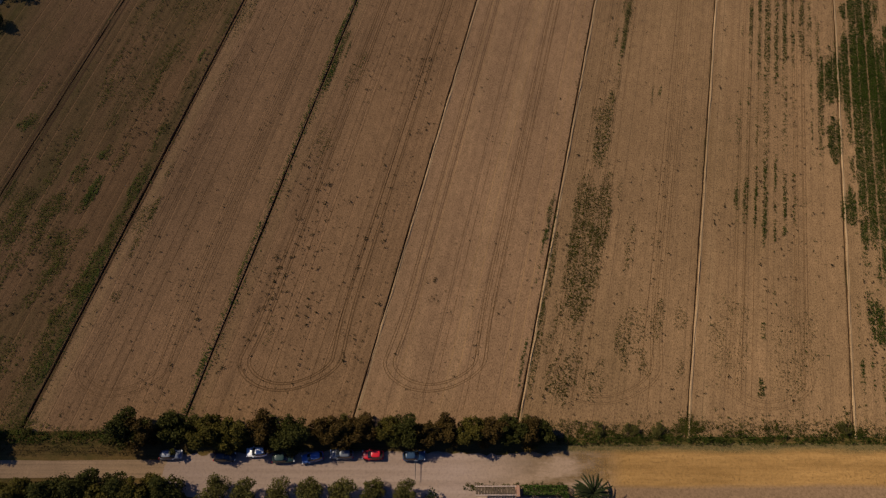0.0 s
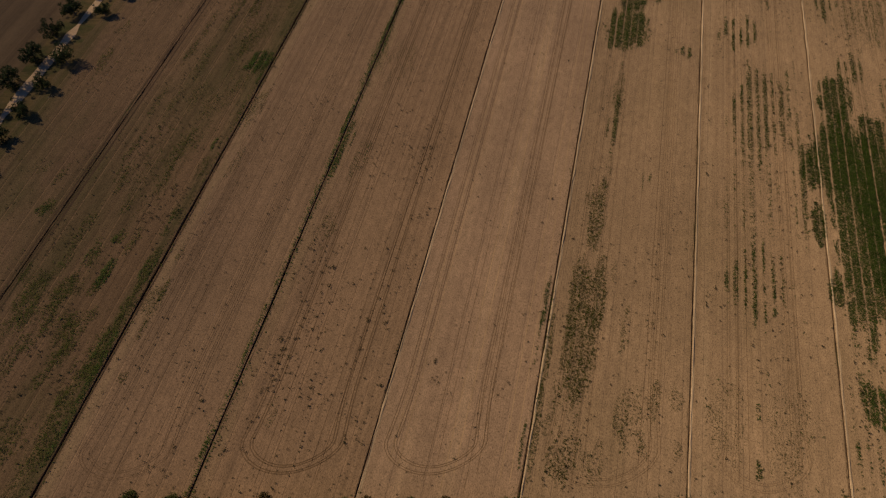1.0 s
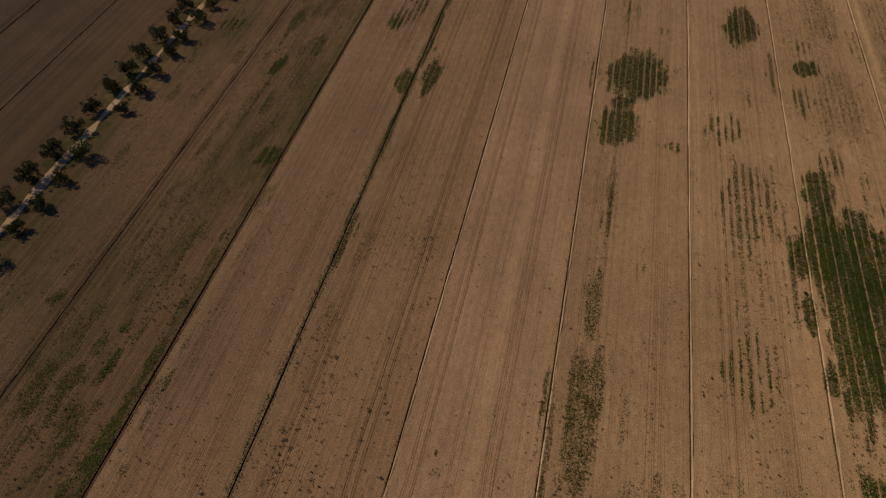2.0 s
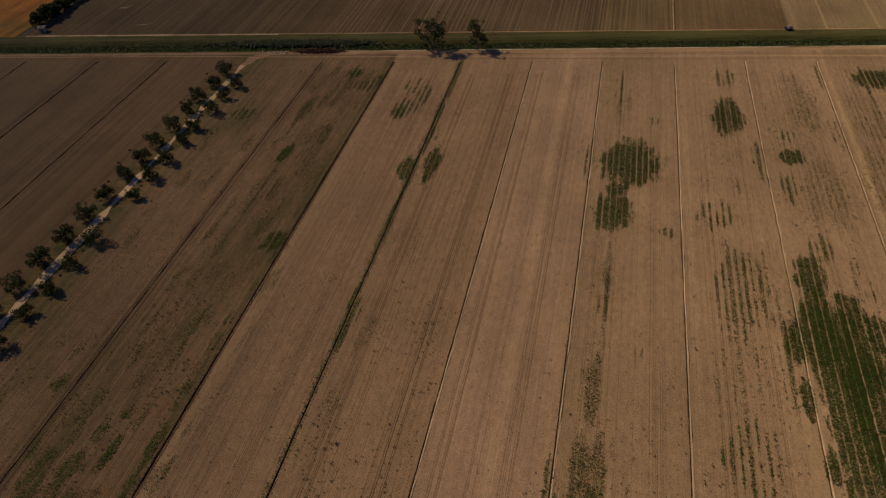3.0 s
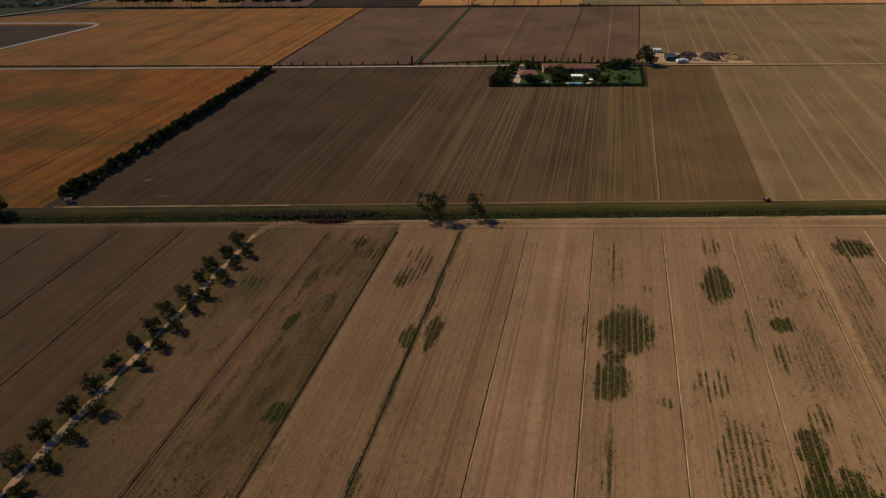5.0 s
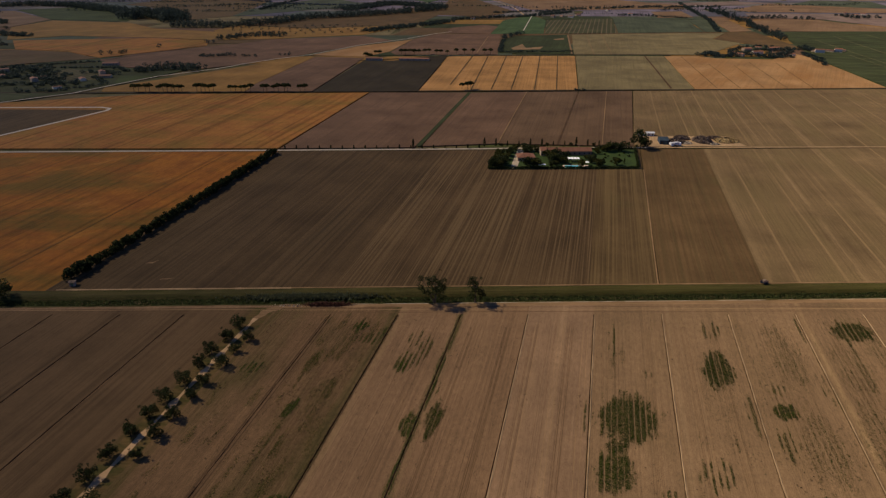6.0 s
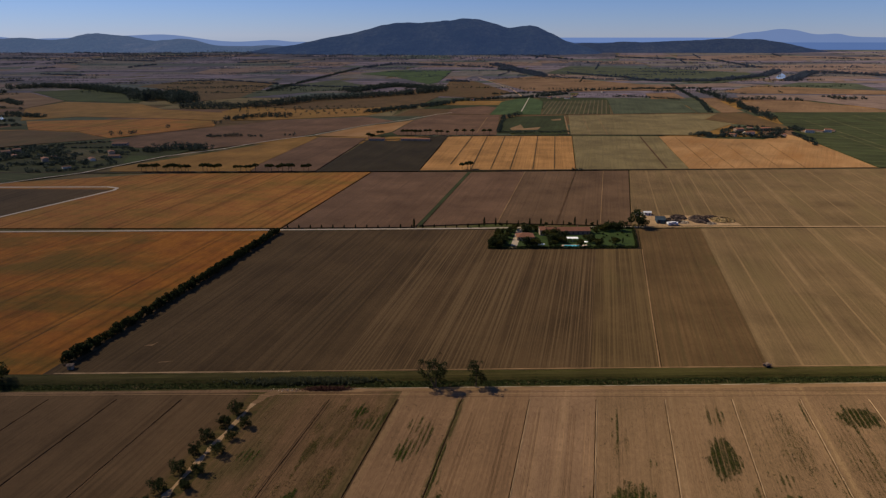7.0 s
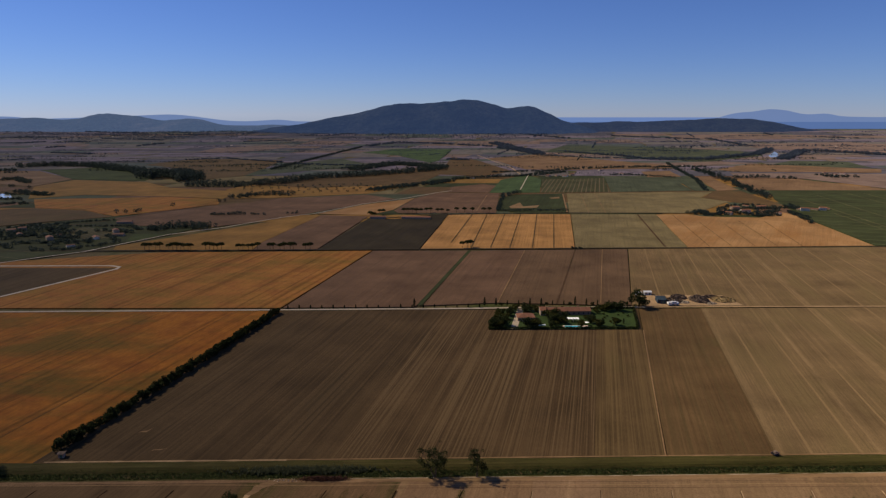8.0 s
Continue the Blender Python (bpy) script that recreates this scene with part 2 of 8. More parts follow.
def wheat_mat(name, base, olive, red, pale, lines):
    """Ripe wheat: olive and reddish patches, laid streaks, faint tramlines along the strips and a fine grain."""
    m = Nodes(name, rough=0.95, spec=0.05)
    base, olive, red, pale = [tuple(v * k for v, k in zip(c, DRY)) for c in (base, olive, red, pale)]
    col = m.mix(m.ramp(m.noise(m.coord, 0.045, 7, 0.68), [(0.40, 0), (0.62, 1)]), base, red)
    col = m.mix(m.ramp(m.noise(m.along(ANGLE + 1.2, 0.9, 0.45), 0.028, 7, 0.68), [(0.46, 0), (0.62, 0.9)]), col, olive)
    col = m.mix(m.ramp(m.noise(m.along(ANGLE + 0.5, 0.5, 0.12), 0.10, 6, 0.7), [(0.55, 0), (0.72, 0.75)]), col, pale)
    drill = m.noise(m.along(ANGLE, 1.0, 0.012), 0.22, 4, 0.7)
    col = m.mix(1.0, col, m.ramp(drill, [(0.34, 1 - lines), (0.48, 1.0), (0.68, 1 + 0.35 * lines)]), "MULTIPLY")
    g = m.noise(m.along(ANGLE, 1.0, 0.3), 0.55, 8, 0.8)
    col = m.mix(1.0, col, m.ramp(g, [(0.28, 0.68), (0.52, 1.0), (0.75, 1.2)]), "MULTIPLY")
    m.bump(g, 0.6, 0.15)
    return m.done(col)


MAT["wheat"] = wheat_mat("wheat", (0.285, 0.116, 0.021), (0.130, 0.084, 0.018), (0.215, 0.080, 0.018), (0.34, 0.155, 0.038), 0.35)
MAT["wheat_upper"] = wheat_mat("wheat_upper", (0.300, 0.143, 0.041), (0.190, 0.116, 0.031), (0.250, 0.107, 0.036), (0.345, 0.175, 0.056), 0.5)
MAT["wheat_green"] = field_mat("wheat_green", (0.285, 0.165, 0.058), row=11.0, row_dark=0.7, row_part=0.07, streak=0.28, streak_w=0.4, tint=(0.20, 0.135, 0.042), tint_at=(0.45, 0.75), tint_size=0.012)
MAT["wheat_rows"] = field_mat("wheat_rows", (0.395, 0.224, 0.098), angle=radians(9.3), row=0, streak=0.3, streak_w=0.1)
MAT["wheat_far"] = field_mat("wheat_far", (0.335, 0.205, 0.110), angle=radians(30), streak=0.2, streak_w=0.2, blotch_size=0.012, tint=(0.29, 0.155, 0.068), tint_at=(0.45, 0.7), tint_size=0.02)
# far copy of the wheat, its orange dulled by haze in the colour
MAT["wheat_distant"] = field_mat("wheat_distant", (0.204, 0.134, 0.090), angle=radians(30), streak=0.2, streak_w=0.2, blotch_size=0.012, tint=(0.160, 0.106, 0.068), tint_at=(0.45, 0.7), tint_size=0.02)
MAT["mauve"] = field_mat("mauve", (0.156, 0.098, 0.073), row=30, row_dark=0.8, row_part=0.06, streak=0.22, fine_streak=0.7, grain=0.45, streak_w=0.15)
MAT["russet"] = field_mat("russet", (0.134, 0.088, 0.062), row=16, row_dark=0.85, row_part=0.08, streak=0.22, fine_streak=0.7, grain=0.45, streak_w=0.15)
MAT["umber"] = field_mat("umber", (0.046, 0.038, 0.026), row=22, row_dark=0.75, row_part=0.1, streak=0.35, streak_w=0.06, tint=(0.044, 0.046, 0.024), tint_size=0.01)
MAT["sage"] = field_mat("sage", (0.178, 0.150, 0.090), row=18, row_dark=0.85, row_part=0.1, streak=0.18, streak_w=0.06)
MAT["crop_green"] = field_mat("crop_green", (0.048, 0.061, 0.030), row=14, row_dark=0.8, row_part=0.1, streak=0.35, streak_w=0.15)
MAT["crop_bright"] = field_mat("crop_bright", (0.054, 0.076, 0.030), streak=0.3, streak_w=0.15)
MAT["crop_lines"] = field_mat("crop_lines", (0.052, 0.066, 0.032), angle=radians(-70), row=30, bare=(0.15, 0.15, 0.09), row_part=0.04, streak=0.35, streak_w=0.05)
MAT["vineyard"] = field_mat("vineyard", (0.066, 0.070, 0.038), row=9, bare=(0.150, 0.120, 0.085), row_part=0.22, streak=0.3, streak_w=0.05)
# far soils and crops with purple-blue haze mixed into their base colours
MAT["hazy_brown"] = field_mat("hazy_brown", (0.178, 0.158, 0.235), streak=0.3, streak_w=0.03, grain=0.2)
MAT["hazy_dark"] = field_mat("hazy_dark", (0.098, 0.100, 0.152), streak=0.3, streak_w=0.03, grain=0.2)
MAT["hazy_green"] = field_mat("hazy_green", (0.085, 0.110, 0.118), streak=0.3, streak_w=0.03, grain=0.2)
MAT["hazy_olive"] = field_mat("hazy_olive", (0.160, 0.152, 0.170), streak=0.3, streak_w=0.03, grain=0.2)
MAT["hazy_tan"] = field_mat("hazy_tan", (0.198, 0.150, 0.150), streak=0.3, streak_w=0.03, grain=0.2)
# far copies of the green crops, paled and greyed by painted-in haze
MAT["crop_distant"] = field_mat("crop_distant", (0.078, 0.096, 0.070), row=14, row_dark=0.85, row_part=0.1, streak=0.35, streak_w=0.15)
MAT["meadow_distant"] = field_mat("meadow_distant", (0.066, 0.108, 0.052), streak=0.3, streak_w=0.15)
MAT["white_road"] = plain_mat("white_road", (0.54, 0.44, 0.315), 0.15, 0.3, 0.95, 0.1)
MAT["lawn"] = plain_mat("lawn", (0.040, 0.064, 0.014), 0.35, 0.6, 0.9, 0.1)
def roadside_mat(name):
    """Gravel that passes eastwards into trodden earth and then dry golden grass, each with ragged borders."""
    m = Nodes(name, rough=0.95, spec=0.05)
    sep = m.node("ShaderNodeSeparateXYZ")
    m.put(sep.inputs[0], m.coord)
    x, y = sep.outputs[0], sep.outputs[1]
    loose = m.noise(m.along(radians(90), 0.9, 0.25), 0.35, 6, 0.65)
    fine = m.noise(m.coord, 2.2, 6, 0.75)
    wheel = m.noise(m.along(radians(90), 1.0, 0.03), 0.9, 4, 0.6)
    wob = m.math("MULTIPLY", m.math("SUBTRACT", loose, 0.5), 26.0)
    gravel = m.mix(m.ramp(wheel, [(0.35, 0), (0.65, 1)]), (0.300, 0.217, 0.163), (0.375, 0.280, 0.220))
    earth = m.mix(m.ramp(loose, [(0.42, 0), (0.58, 1)]), (0.155, 0.100, 0.048), (0.315, 0.222, 0.150))
    gold = m.mix(m.ramp(m.noise(m.along(radians(90), 1.0, 0.08), 0.7, 5, 0.7), [(0.35, 0), (0.65, 1)]), (0.235, 0.132, 0.043), (0.365, 0.212, 0.073))
    soil = m.mix(m.ramp(fine, [(0.35, 0), (0.65, 1)]), (0.165, 0.103, 0.055), (0.235, 0.150, 0.083))
    rank = m.mix(m.ramp(fine, [(0.35, 0), (0.65, 1)]), (0.070, 0.060, 0.020), (0.15, 0.105, 0.045))
    xs = m.math("ADD", x, wob)
    col = m.mix(m.ramp(m.math("DIVIDE", m.math("SUBTRACT", xs, 3.0), 14.0), [(0.0, 0), (1.0, 1)]), gravel, earth)
    col = m.mix(m.ramp(m.math("DIVIDE", m.math("SUBTRACT", m.math("ADD", x, m.math("MULTIPLY", wob, 0.35)), 25.5), 5.0), [(0.0, 0), (1.0, 1)]), col, gold)
    low = m.ramp(m.math("SUBTRACT", 13.8, m.math("ADD", y, m.math("MULTIPLY", wob, 0.05))), [(0.0, 0), (0.8, 1)])
    col = m.mix(m.math("MULTIPLY", low, m.ramp(m.math("DIVIDE", m.math("SUBTRACT", x, 24.0), 6.0), [(0, 0), (1, 1)])), col, soil)
    top = m.ramp(m.math("SUBTRACT", m.math("ADD", y, m.math("MULTIPLY", wob, 0.10)), 18.5), [(0.0, 0), (0.9, 1)])
    col = m.mix(top, col, rank)
    col = m.mix(1.0, col, m.ramp(fine, [(0.28, 0.75), (0.5, 1.0), (0.75, 1.12)]), "MULTIPLY")
    m.bump(fine, 0.5, 0.06)
    return m.done(col)


MAT["roadside"] = roadside_mat("roadside")
MAT["verge"] = field_mat("verge", (0.15, 0.105, 0.05), angle=radians(90), streak=0.4, streak_w=1.2, tint=(0.070, 0.070, 0.024), tint_at=(0.45, 0.62), tint_size=0.2)
MAT["gravel"] = field_mat("gravel", (0.33, 0.250, 0.205), angle=radians(90), streak=0.25, streak_w=0.8, blotch=0.15, blotch_size=0.15, grain=0.25)
MAT["track"] = field_mat("track", (0.50, 0.362, 0.25), streak=0.2, streak_w=0.9, grain=0.35)
MAT["farm_road"] = plain_mat("farm_road", (0.45, 0.36, 0.25), 0.2, 0.5, 0.95, 0.1)
MAT["grass_bank"] = field_mat("grass_bank", (0.070, 0.066, 0.024), angle=radians(88.8), streak=0.4, streak_w=0.6, tint=(0.105, 0.088, 0.036), tint_at=(0.5, 0.7), tint_size=0.05)
MAT["leaf"] = leaf_mat("leaf", (0.032, 0.035, 0.008), (0.072, 0.068, 0.015))
MAT["leaf_light"] = leaf_mat("leaf_light", (0.072, 0.068, 0.016), (0.128, 0.112, 0.030))
MAT["leaf_rust"] = leaf_mat("leaf_rust", (0.052, 0.036, 0.010), (0.105, 0.064, 0.017))
MAT["leaf_gold"] = leaf_mat("leaf_gold", (0.060, 0.052, 0.010), (0.120, 0.096, 0.018))
MAT["leaf_dark"] = leaf_mat("leaf_dark", (0.017, 0.023, 0.008), (0.038, 0.046, 0.013))
# far foliage: blue-grey haze is mixed into both leaf colours
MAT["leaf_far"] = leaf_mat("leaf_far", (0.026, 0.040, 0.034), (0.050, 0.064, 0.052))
MAT["leaf_hazy"] = leaf_mat("leaf_hazy", (0.048, 0.066, 0.092), (0.082, 0.100, 0.126))
MAT["reed"] = leaf_mat("reed", (0.03, 0.042, 0.011), (0.07, 0.08, 0.024))
MAT["reed_blue"] = leaf_mat("reed_blue", (0.055, 0.062, 0.030), (0.105, 0.110, 0.060))
MAT["weed"] = leaf_mat("weed", (0.023, 0.035, 0.004), (0.049, 0.064, 0.009))
MAT["weed_olive"] = leaf_mat("weed_olive", (0.028, 0.031, 0.004), (0.064, 0.061, 0.010))
MAT["weed_dark"] = leaf_mat("weed_dark", (0.016, 0.014, 0.004), (0.034, 0.027, 0.008))
MAT["weed_dry"] = leaf_mat("weed_dry", (0.028, 0.023, 0.008), (0.066, 0.048, 0.020))
MAT["hedge_green"] = leaf_mat("hedge_green", (0.045, 0.075, 0.012), (0.080, 0.120, 0.022))
MAT["worn_earth"] = field_mat("worn_earth", (0.40, 0.29, 0.20), streak=0.3, streak_w=0.8, grain=0.4)
MAT["bark"] = plain_mat("bark", (0.12, 0.085, 0.055), 0.35, 6.0, 0.9, 0.1, bump=0.8)
MAT["roof_tile"] = plain_mat("roof_tile", (0.30, 0.130, 0.070), 0.35, 1.4, 0.9, 0.15, bump=0.6, bump_d=0.05, island=0.2)
MAT["wall_plaster"] = plain_mat("wall_plaster", (0.44, 0.33, 0.23), 0.15, 0.8, 0.9, 0.1)
MAT["wall_white"] = plain_mat("wall_white", (0.78, 0.68, 0.54), 0.1, 0.8, 0.9, 0.1)
MAT["wall_brick"] = plain_mat("wall_brick", (0.36, 0.20, 0.13), 0.2, 1.5, 0.9, 0.2)
MAT["window_dark"] = plain_mat("window_dark", (0.02, 0.022, 0.026), 0.2, 1.0, 0.15, 0.5, bump=0)
MAT["shutter"] = plain_mat("shutter", (0.06, 0.10, 0.06), 0.2, 1.0, 0.6, 0.3, bump=0)
MAT["pool_water"] = plain_mat("pool_water", (0.06, 0.42, 0.50), 0.1, 0.6, 0.08, 0.5, bump=0.1)
MAT["paving"] = plain_mat("paving", (0.48, 0.36, 0.29), 0.15, 1.2, 0.85, 0.2)
MAT["canvas"] = plain_mat("canvas", (0.80, 0.80, 0.78), 0.06, 1.0, 0.8, 0.2, bump=0.1)
MAT["sheet_metal"] = plain_mat("sheet_metal", (0.045, 0.065, 0.080), 0.25, 0.4, 0.9, 0.1, bump=0.2)
MAT["pale_metal"] = plain_mat("pale_metal", (0.50, 0.50, 0.50), 0.12, 0.5, 0.7, 0.2, bump=0.1)
MAT["rubble_grey"] = plain_mat("rubble_grey", (0.225, 0.160, 0.115), 0.5, 0.6, 0.95, 0.05, bump=0.8, bump_d=0.2, island=0.5)
MAT["rubble_pale"] = plain_mat("rubble_pale", (0.46, 0.37, 0.26), 0.35, 0.6, 0.95, 0.1, bump=0.8, bump_d=0.2, island=0.4)
MAT["rubble_gold"] = plain_mat("rubble_gold", (0.48, 0.33, 0.14), 0.3, 0.6, 0.95, 0.1, bump=0.8, bump_d=0.2, island=0.4)
MAT["rubber"] = plain_mat("rubber", (0.02, 0.02, 0.02), 0.2, 8.0, 0.9, 0.2)
MAT["steel"] = plain_mat("steel", (0.45, 0.46, 0.48), 0.1, 6.0, 0.35, 0.5, metal=0.9)
MAT["glass"] = plain_mat("glass", (0.012, 0.014, 0.018), 0.1, 1.0, 0.06, 0.6, bump=0)
MAT["lamp_clear"] = plain_mat("lamp_clear", (0.75, 0.76, 0.78), 0.05, 3.0, 0.15, 0.6, bump=0)
MAT["lamp_red"] = plain_mat("lamp_red", (0.35, 0.015, 0.015), 0.05, 3.0, 0.2, 0.6, bump=0)
MAT["river"] = plain_mat("river", (0.32, 0.38, 0.44), 0.1, 0.02, 0.12, 0.6, bump=0)
# the last colour is haze, emitted by the hillsides themselves
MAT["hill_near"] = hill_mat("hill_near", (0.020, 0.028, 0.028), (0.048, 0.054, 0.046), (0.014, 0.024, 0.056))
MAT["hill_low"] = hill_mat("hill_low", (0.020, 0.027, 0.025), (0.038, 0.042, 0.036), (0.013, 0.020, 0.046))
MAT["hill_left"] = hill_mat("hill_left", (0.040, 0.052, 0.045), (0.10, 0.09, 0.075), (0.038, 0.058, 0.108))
# distance that glows in its haze colour and takes no sunlight
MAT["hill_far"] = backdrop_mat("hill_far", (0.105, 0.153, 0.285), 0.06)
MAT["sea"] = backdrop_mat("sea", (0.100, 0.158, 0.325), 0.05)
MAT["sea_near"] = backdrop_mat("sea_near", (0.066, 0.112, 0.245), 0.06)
MAT["stone_pale"] = plain_mat("stone_pale", (0.60, 0.54, 0.44), 0.2, 2.0, 0.9, 0.2)
MAT["brush"] = leaf_mat("brush", (0.045, 0.020, 0.014), (0.085, 0.038, 0.026))


def paint(name, colour, rough=0.25):
    if name not in MAT:
        MAT[name] = plain_mat(name, colour, 0.06, 3.0, rough, 0.6, bump=0.03)
    return MAT[name]


# ---- mesh helpers ----
def mesh_object(name, verts, faces, material, parent=None, label="", smooth=False):
    """One mesh object out of vertices and faces; a part where parent is given."""
    me = bpy.data.meshes.new(name)
    me.from_pydata([tuple(v) for v in verts], [], faces)
    me.materials.append(material)
    if smooth:
        me.polygons.foreach_set("use_smooth", [True] * len(me.polygons))
    me.update()
    ob = new(name, me)
    if parent:
        ob.parent = parent
    if label:
        ob["label"] = label
    return ob


def soup(name, polys, material, parent=None, label=""):
    """Loose small faces (n, k, 3) as one mesh: leaves, blades and clods."""
    polys = np.asarray(polys, dtype=np.float32)
    n, k = polys.shape[:2]
    me = bpy.data.meshes.new(name)
    me.vertices.add(n * k), me.loops.add(n * k), me.polygons.add(n)
    me.vertices.foreach_set("co", polys.reshape(-1))
    me.loops.foreach_set("vertex_index", np.arange(n * k, dtype=np.int32))
    me.polygons.foreach_set("loop_start", np.arange(0, n * k, k, dtype=np.int32))
    me.polygons.foreach_set("loop_total", np.full(n, k, dtype=np.int32))
    me.materials.append(material)
    me.update(calc_edges=True)
    ob = new(name, me)
    if parent:
        ob.parent = parent
    if label:
        ob["label"] = label
    return ob


def part(name, bm, material, parent, label="", smooth=False):
    me = bpy.data.meshes.new(name)
    bm.normal_update()
    bm.to_mesh(me)
    bm.free()
    me.materials.append(material)
    if smooth:
        me.polygons.foreach_set("use_smooth", [True] * len(me.polygons))
    ob = new(name, me)
    if parent:
        ob.parent = parent
    if label:
        ob["label"] = label
    return ob


def box(bm, x0, x1, y0, y1, z0, z1, bevel=0.0):
    m = Matrix.LocRotScale(((x0 + x1) / 2, (y0 + y1) / 2, (z0 + z1) / 2), None, (x1 - x0, y1 - y0, z1 - z0))
    r = bmesh.ops.create_cube(bm, size=1, matrix=m)
    if bevel:
        es = list({e for v in r["verts"] for e in v.link_edges})
        bmesh.ops.bevel(bm, geom=es, offset=bevel, segments=2, affect="EDGES", profile=0.5)
    return bm


def cyl(bm, r0, r1, m, depth=1.0, seg=10):
    bmesh.ops.create_cone(bm, cap_ends=True, segments=seg, radius1=r0, radius2=r1, depth=depth, matrix=m)
    return bm


def rod(bm, a, b, r0, r1, seg=6):
    a, b = Vector(a), Vector(b)
    d = b - a
    cyl(bm, r0, r1, Matrix.Translation((a + b) / 2) @ d.to_track_quat("Z", "Y").to_matrix().to_4x4(), d.length, seg)


def empty(name, m, label, category, group="", kind=""):
    ob = new(name)
    ob.matrix_basis = m
    return tagged(ob, label, category, group, kind)


def strip_x(u, y):
    return u + LEAN_X * y


FIELD_BASE = -0.9
levels = {"n": 0}


def ragged(corners, pace, amount, seed):
    """The outline with uneven sides."""
    rng = np.random.default_rng(seed)
    out = []
    for i, (x0, y0) in enumerate(corners):
        x1, y1 = corners[(i + 1) % len(corners)]
        n = max(1, int(math.hypot(x1 - x0, y1 - y0) / pace))
        for j in range(n):
            t = j / n
            out.append((x0 + (x1 - x0) * t + rng.normal(0, amount), y0 + (y1 - y0) * t + rng.normal(0, amount)))
    return out


def rise(y):
    """The plain climbs gently towards the foot of the hills."""
    return 30.0 * np.maximum(0.0, (np.asarray(y, dtype=float) - 2600.0) / 1600.0) ** 1.5


def field(label, mat, *corners, z=None, name="field", category="field", step=True, rough=0.0):
    """A flat field with its edges let down to the base sheet; corners go round."""
    if rough:
        corners = ragged(corners, rough * 4, rough, len(corners))
    if z is None:
        levels["n"] += 1
        z = 0.004 * levels["n"]
    n = len(corners)
    top = [(x, y, z + float(rise(y))) for x, y in corners]
    low = [(x, y, FIELD_BASE - 0.05) for x, y in corners]
    area = sum(corners[i][0] * corners[(i + 1) % n][1] - corners[(i + 1) % n][0] * corners[i][1] for i in range(n))
    faces = [tuple(range(n)) if area > 0 else tuple(reversed(range(n)))]
    if step:
        faces += [(i, (i + 1) % n, (i + 1) % n + n, i + n) if area < 0 else ((i + 1) % n, i, i + n, (i + 1) % n + n) for i in range(n)]
    return tagged(mesh_object(name, top + (low if step else []), faces, MAT[mat]), label, category, kind="structure")


def ribbon(points, width, z):
    """Quads along a line on the ground."""
    p = np.array(points, dtype=float)
    d = np.gradient(p, axis=0)
    d /= np.linalg.norm(d, axis=1)[:, None] + 1e-9
    w = np.asarray(width) * np.ones(len(p))
    nrm = np.c_[-d[:, 1], d[:, 0]] * w[:, None] / 2
    a, b = p + nrm, p - nrm
    zz = np.full((len(p), 1), z)
    a, b = np.hstack([a, zz]), np.hstack([b, zz])
    return np.stack([a[:-1], b[:-1], b[1:], a[1:]], 1)


def lane(name, label, mat, points, width, z=0.06, wobble=0.0, category="road", seed=1):
    """A dirt or gravel way along a line, with uneven sides."""
    rng = np.random.default_rng(seed)
    pts = []
    for (x0, y0), (x1, y1) in zip(points[:-1], points[1:]):
        n = max(2, int(math.hypot(x1 - x0, y1 - y0) / 4))
        pts += [(x0 + (x1 - x0) * i / n, y0 + (y1 - y0) * i / n) for i in range(n)]
    pts.append(points[-1])
    p = np.array(pts)
    w = width * (1 + wobble * (rng.random(len(p)) - 0.5))
    q = ribbon(p, w, z)
    n = len(p)
    verts = np.vstack([np.stack([q[:, 0], q[:, 1]], 1).reshape(-1, 3), q[-1:, 3], q[-1:, 2]])
    verts[:, 2] += rise(verts[:, 1])
    faces = [(2 * i, 2 * i + 1, 2 * i + 3, 2 * i + 2) for i in range(n - 1)]
    return tagged(mesh_object(name, verts, faces, MAT[mat]), label, category, kind="structure")


def leaves(centres, size, rng, tilt=1.0, flat=0.0):
    """One bent-looking four-cornered leaf clump at each centre, turned at random."""
    n = len(centres)
    a = rng.normal(size=(n, 3))
    a[:, 2] *= 1 - flat
    a /= np.linalg.norm(a, axis=1)[:, None]
    b = np.cross(a, rng.normal(size=(n, 3)))
    b /= np.linalg.norm(b, axis=1)[:, None] + 1e-9
    s = (np.asarray(size) * (0.6 + 0.8 * rng.random(n)))[:, None]
    c = np.asarray(centres)
    return np.stack([c - a * s * 0.5, c + b * s * 0.42, c + a * s * 0.55, c - b * s * 0.38], 1)


def leaf_tips(centres, size, rng):
    """Three-cornered leaf clumps, for trees far off."""
    return leaves(centres, np.asarray(size) * 1.3, rng)[:, [0, 1, 2]]


def pads(xy, size, height, rng, z=0.02):
    """Low spreading plants: one leafy pad a place, nearly flat, turned at random and a little tilted."""
    n = len(xy)
    ang = rng.random(n) * 2 * math.pi
    s = (np.asarray(size) * (0.6 + 0.8 * rng.random(n)))[:, None]
    a = np.c_[np.cos(ang), np.sin(ang), rng.normal(0, 0.16, n)] * s
    b = np.c_[-np.sin(ang), np.cos(ang), rng.normal(0, 0.16, n)] * s * (0.5 + 0.4 * rng.random((n, 1)))
    c = np.c_[xy, z + np.asarray(height) * rng.random(n) + 0.3 * s[:, 0]]
    return np.stack([c - a * 0.55, c - b * 0.5 + a * 0.1, c + a * 0.6, c + b * 0.55 - a * 0.08], 1)


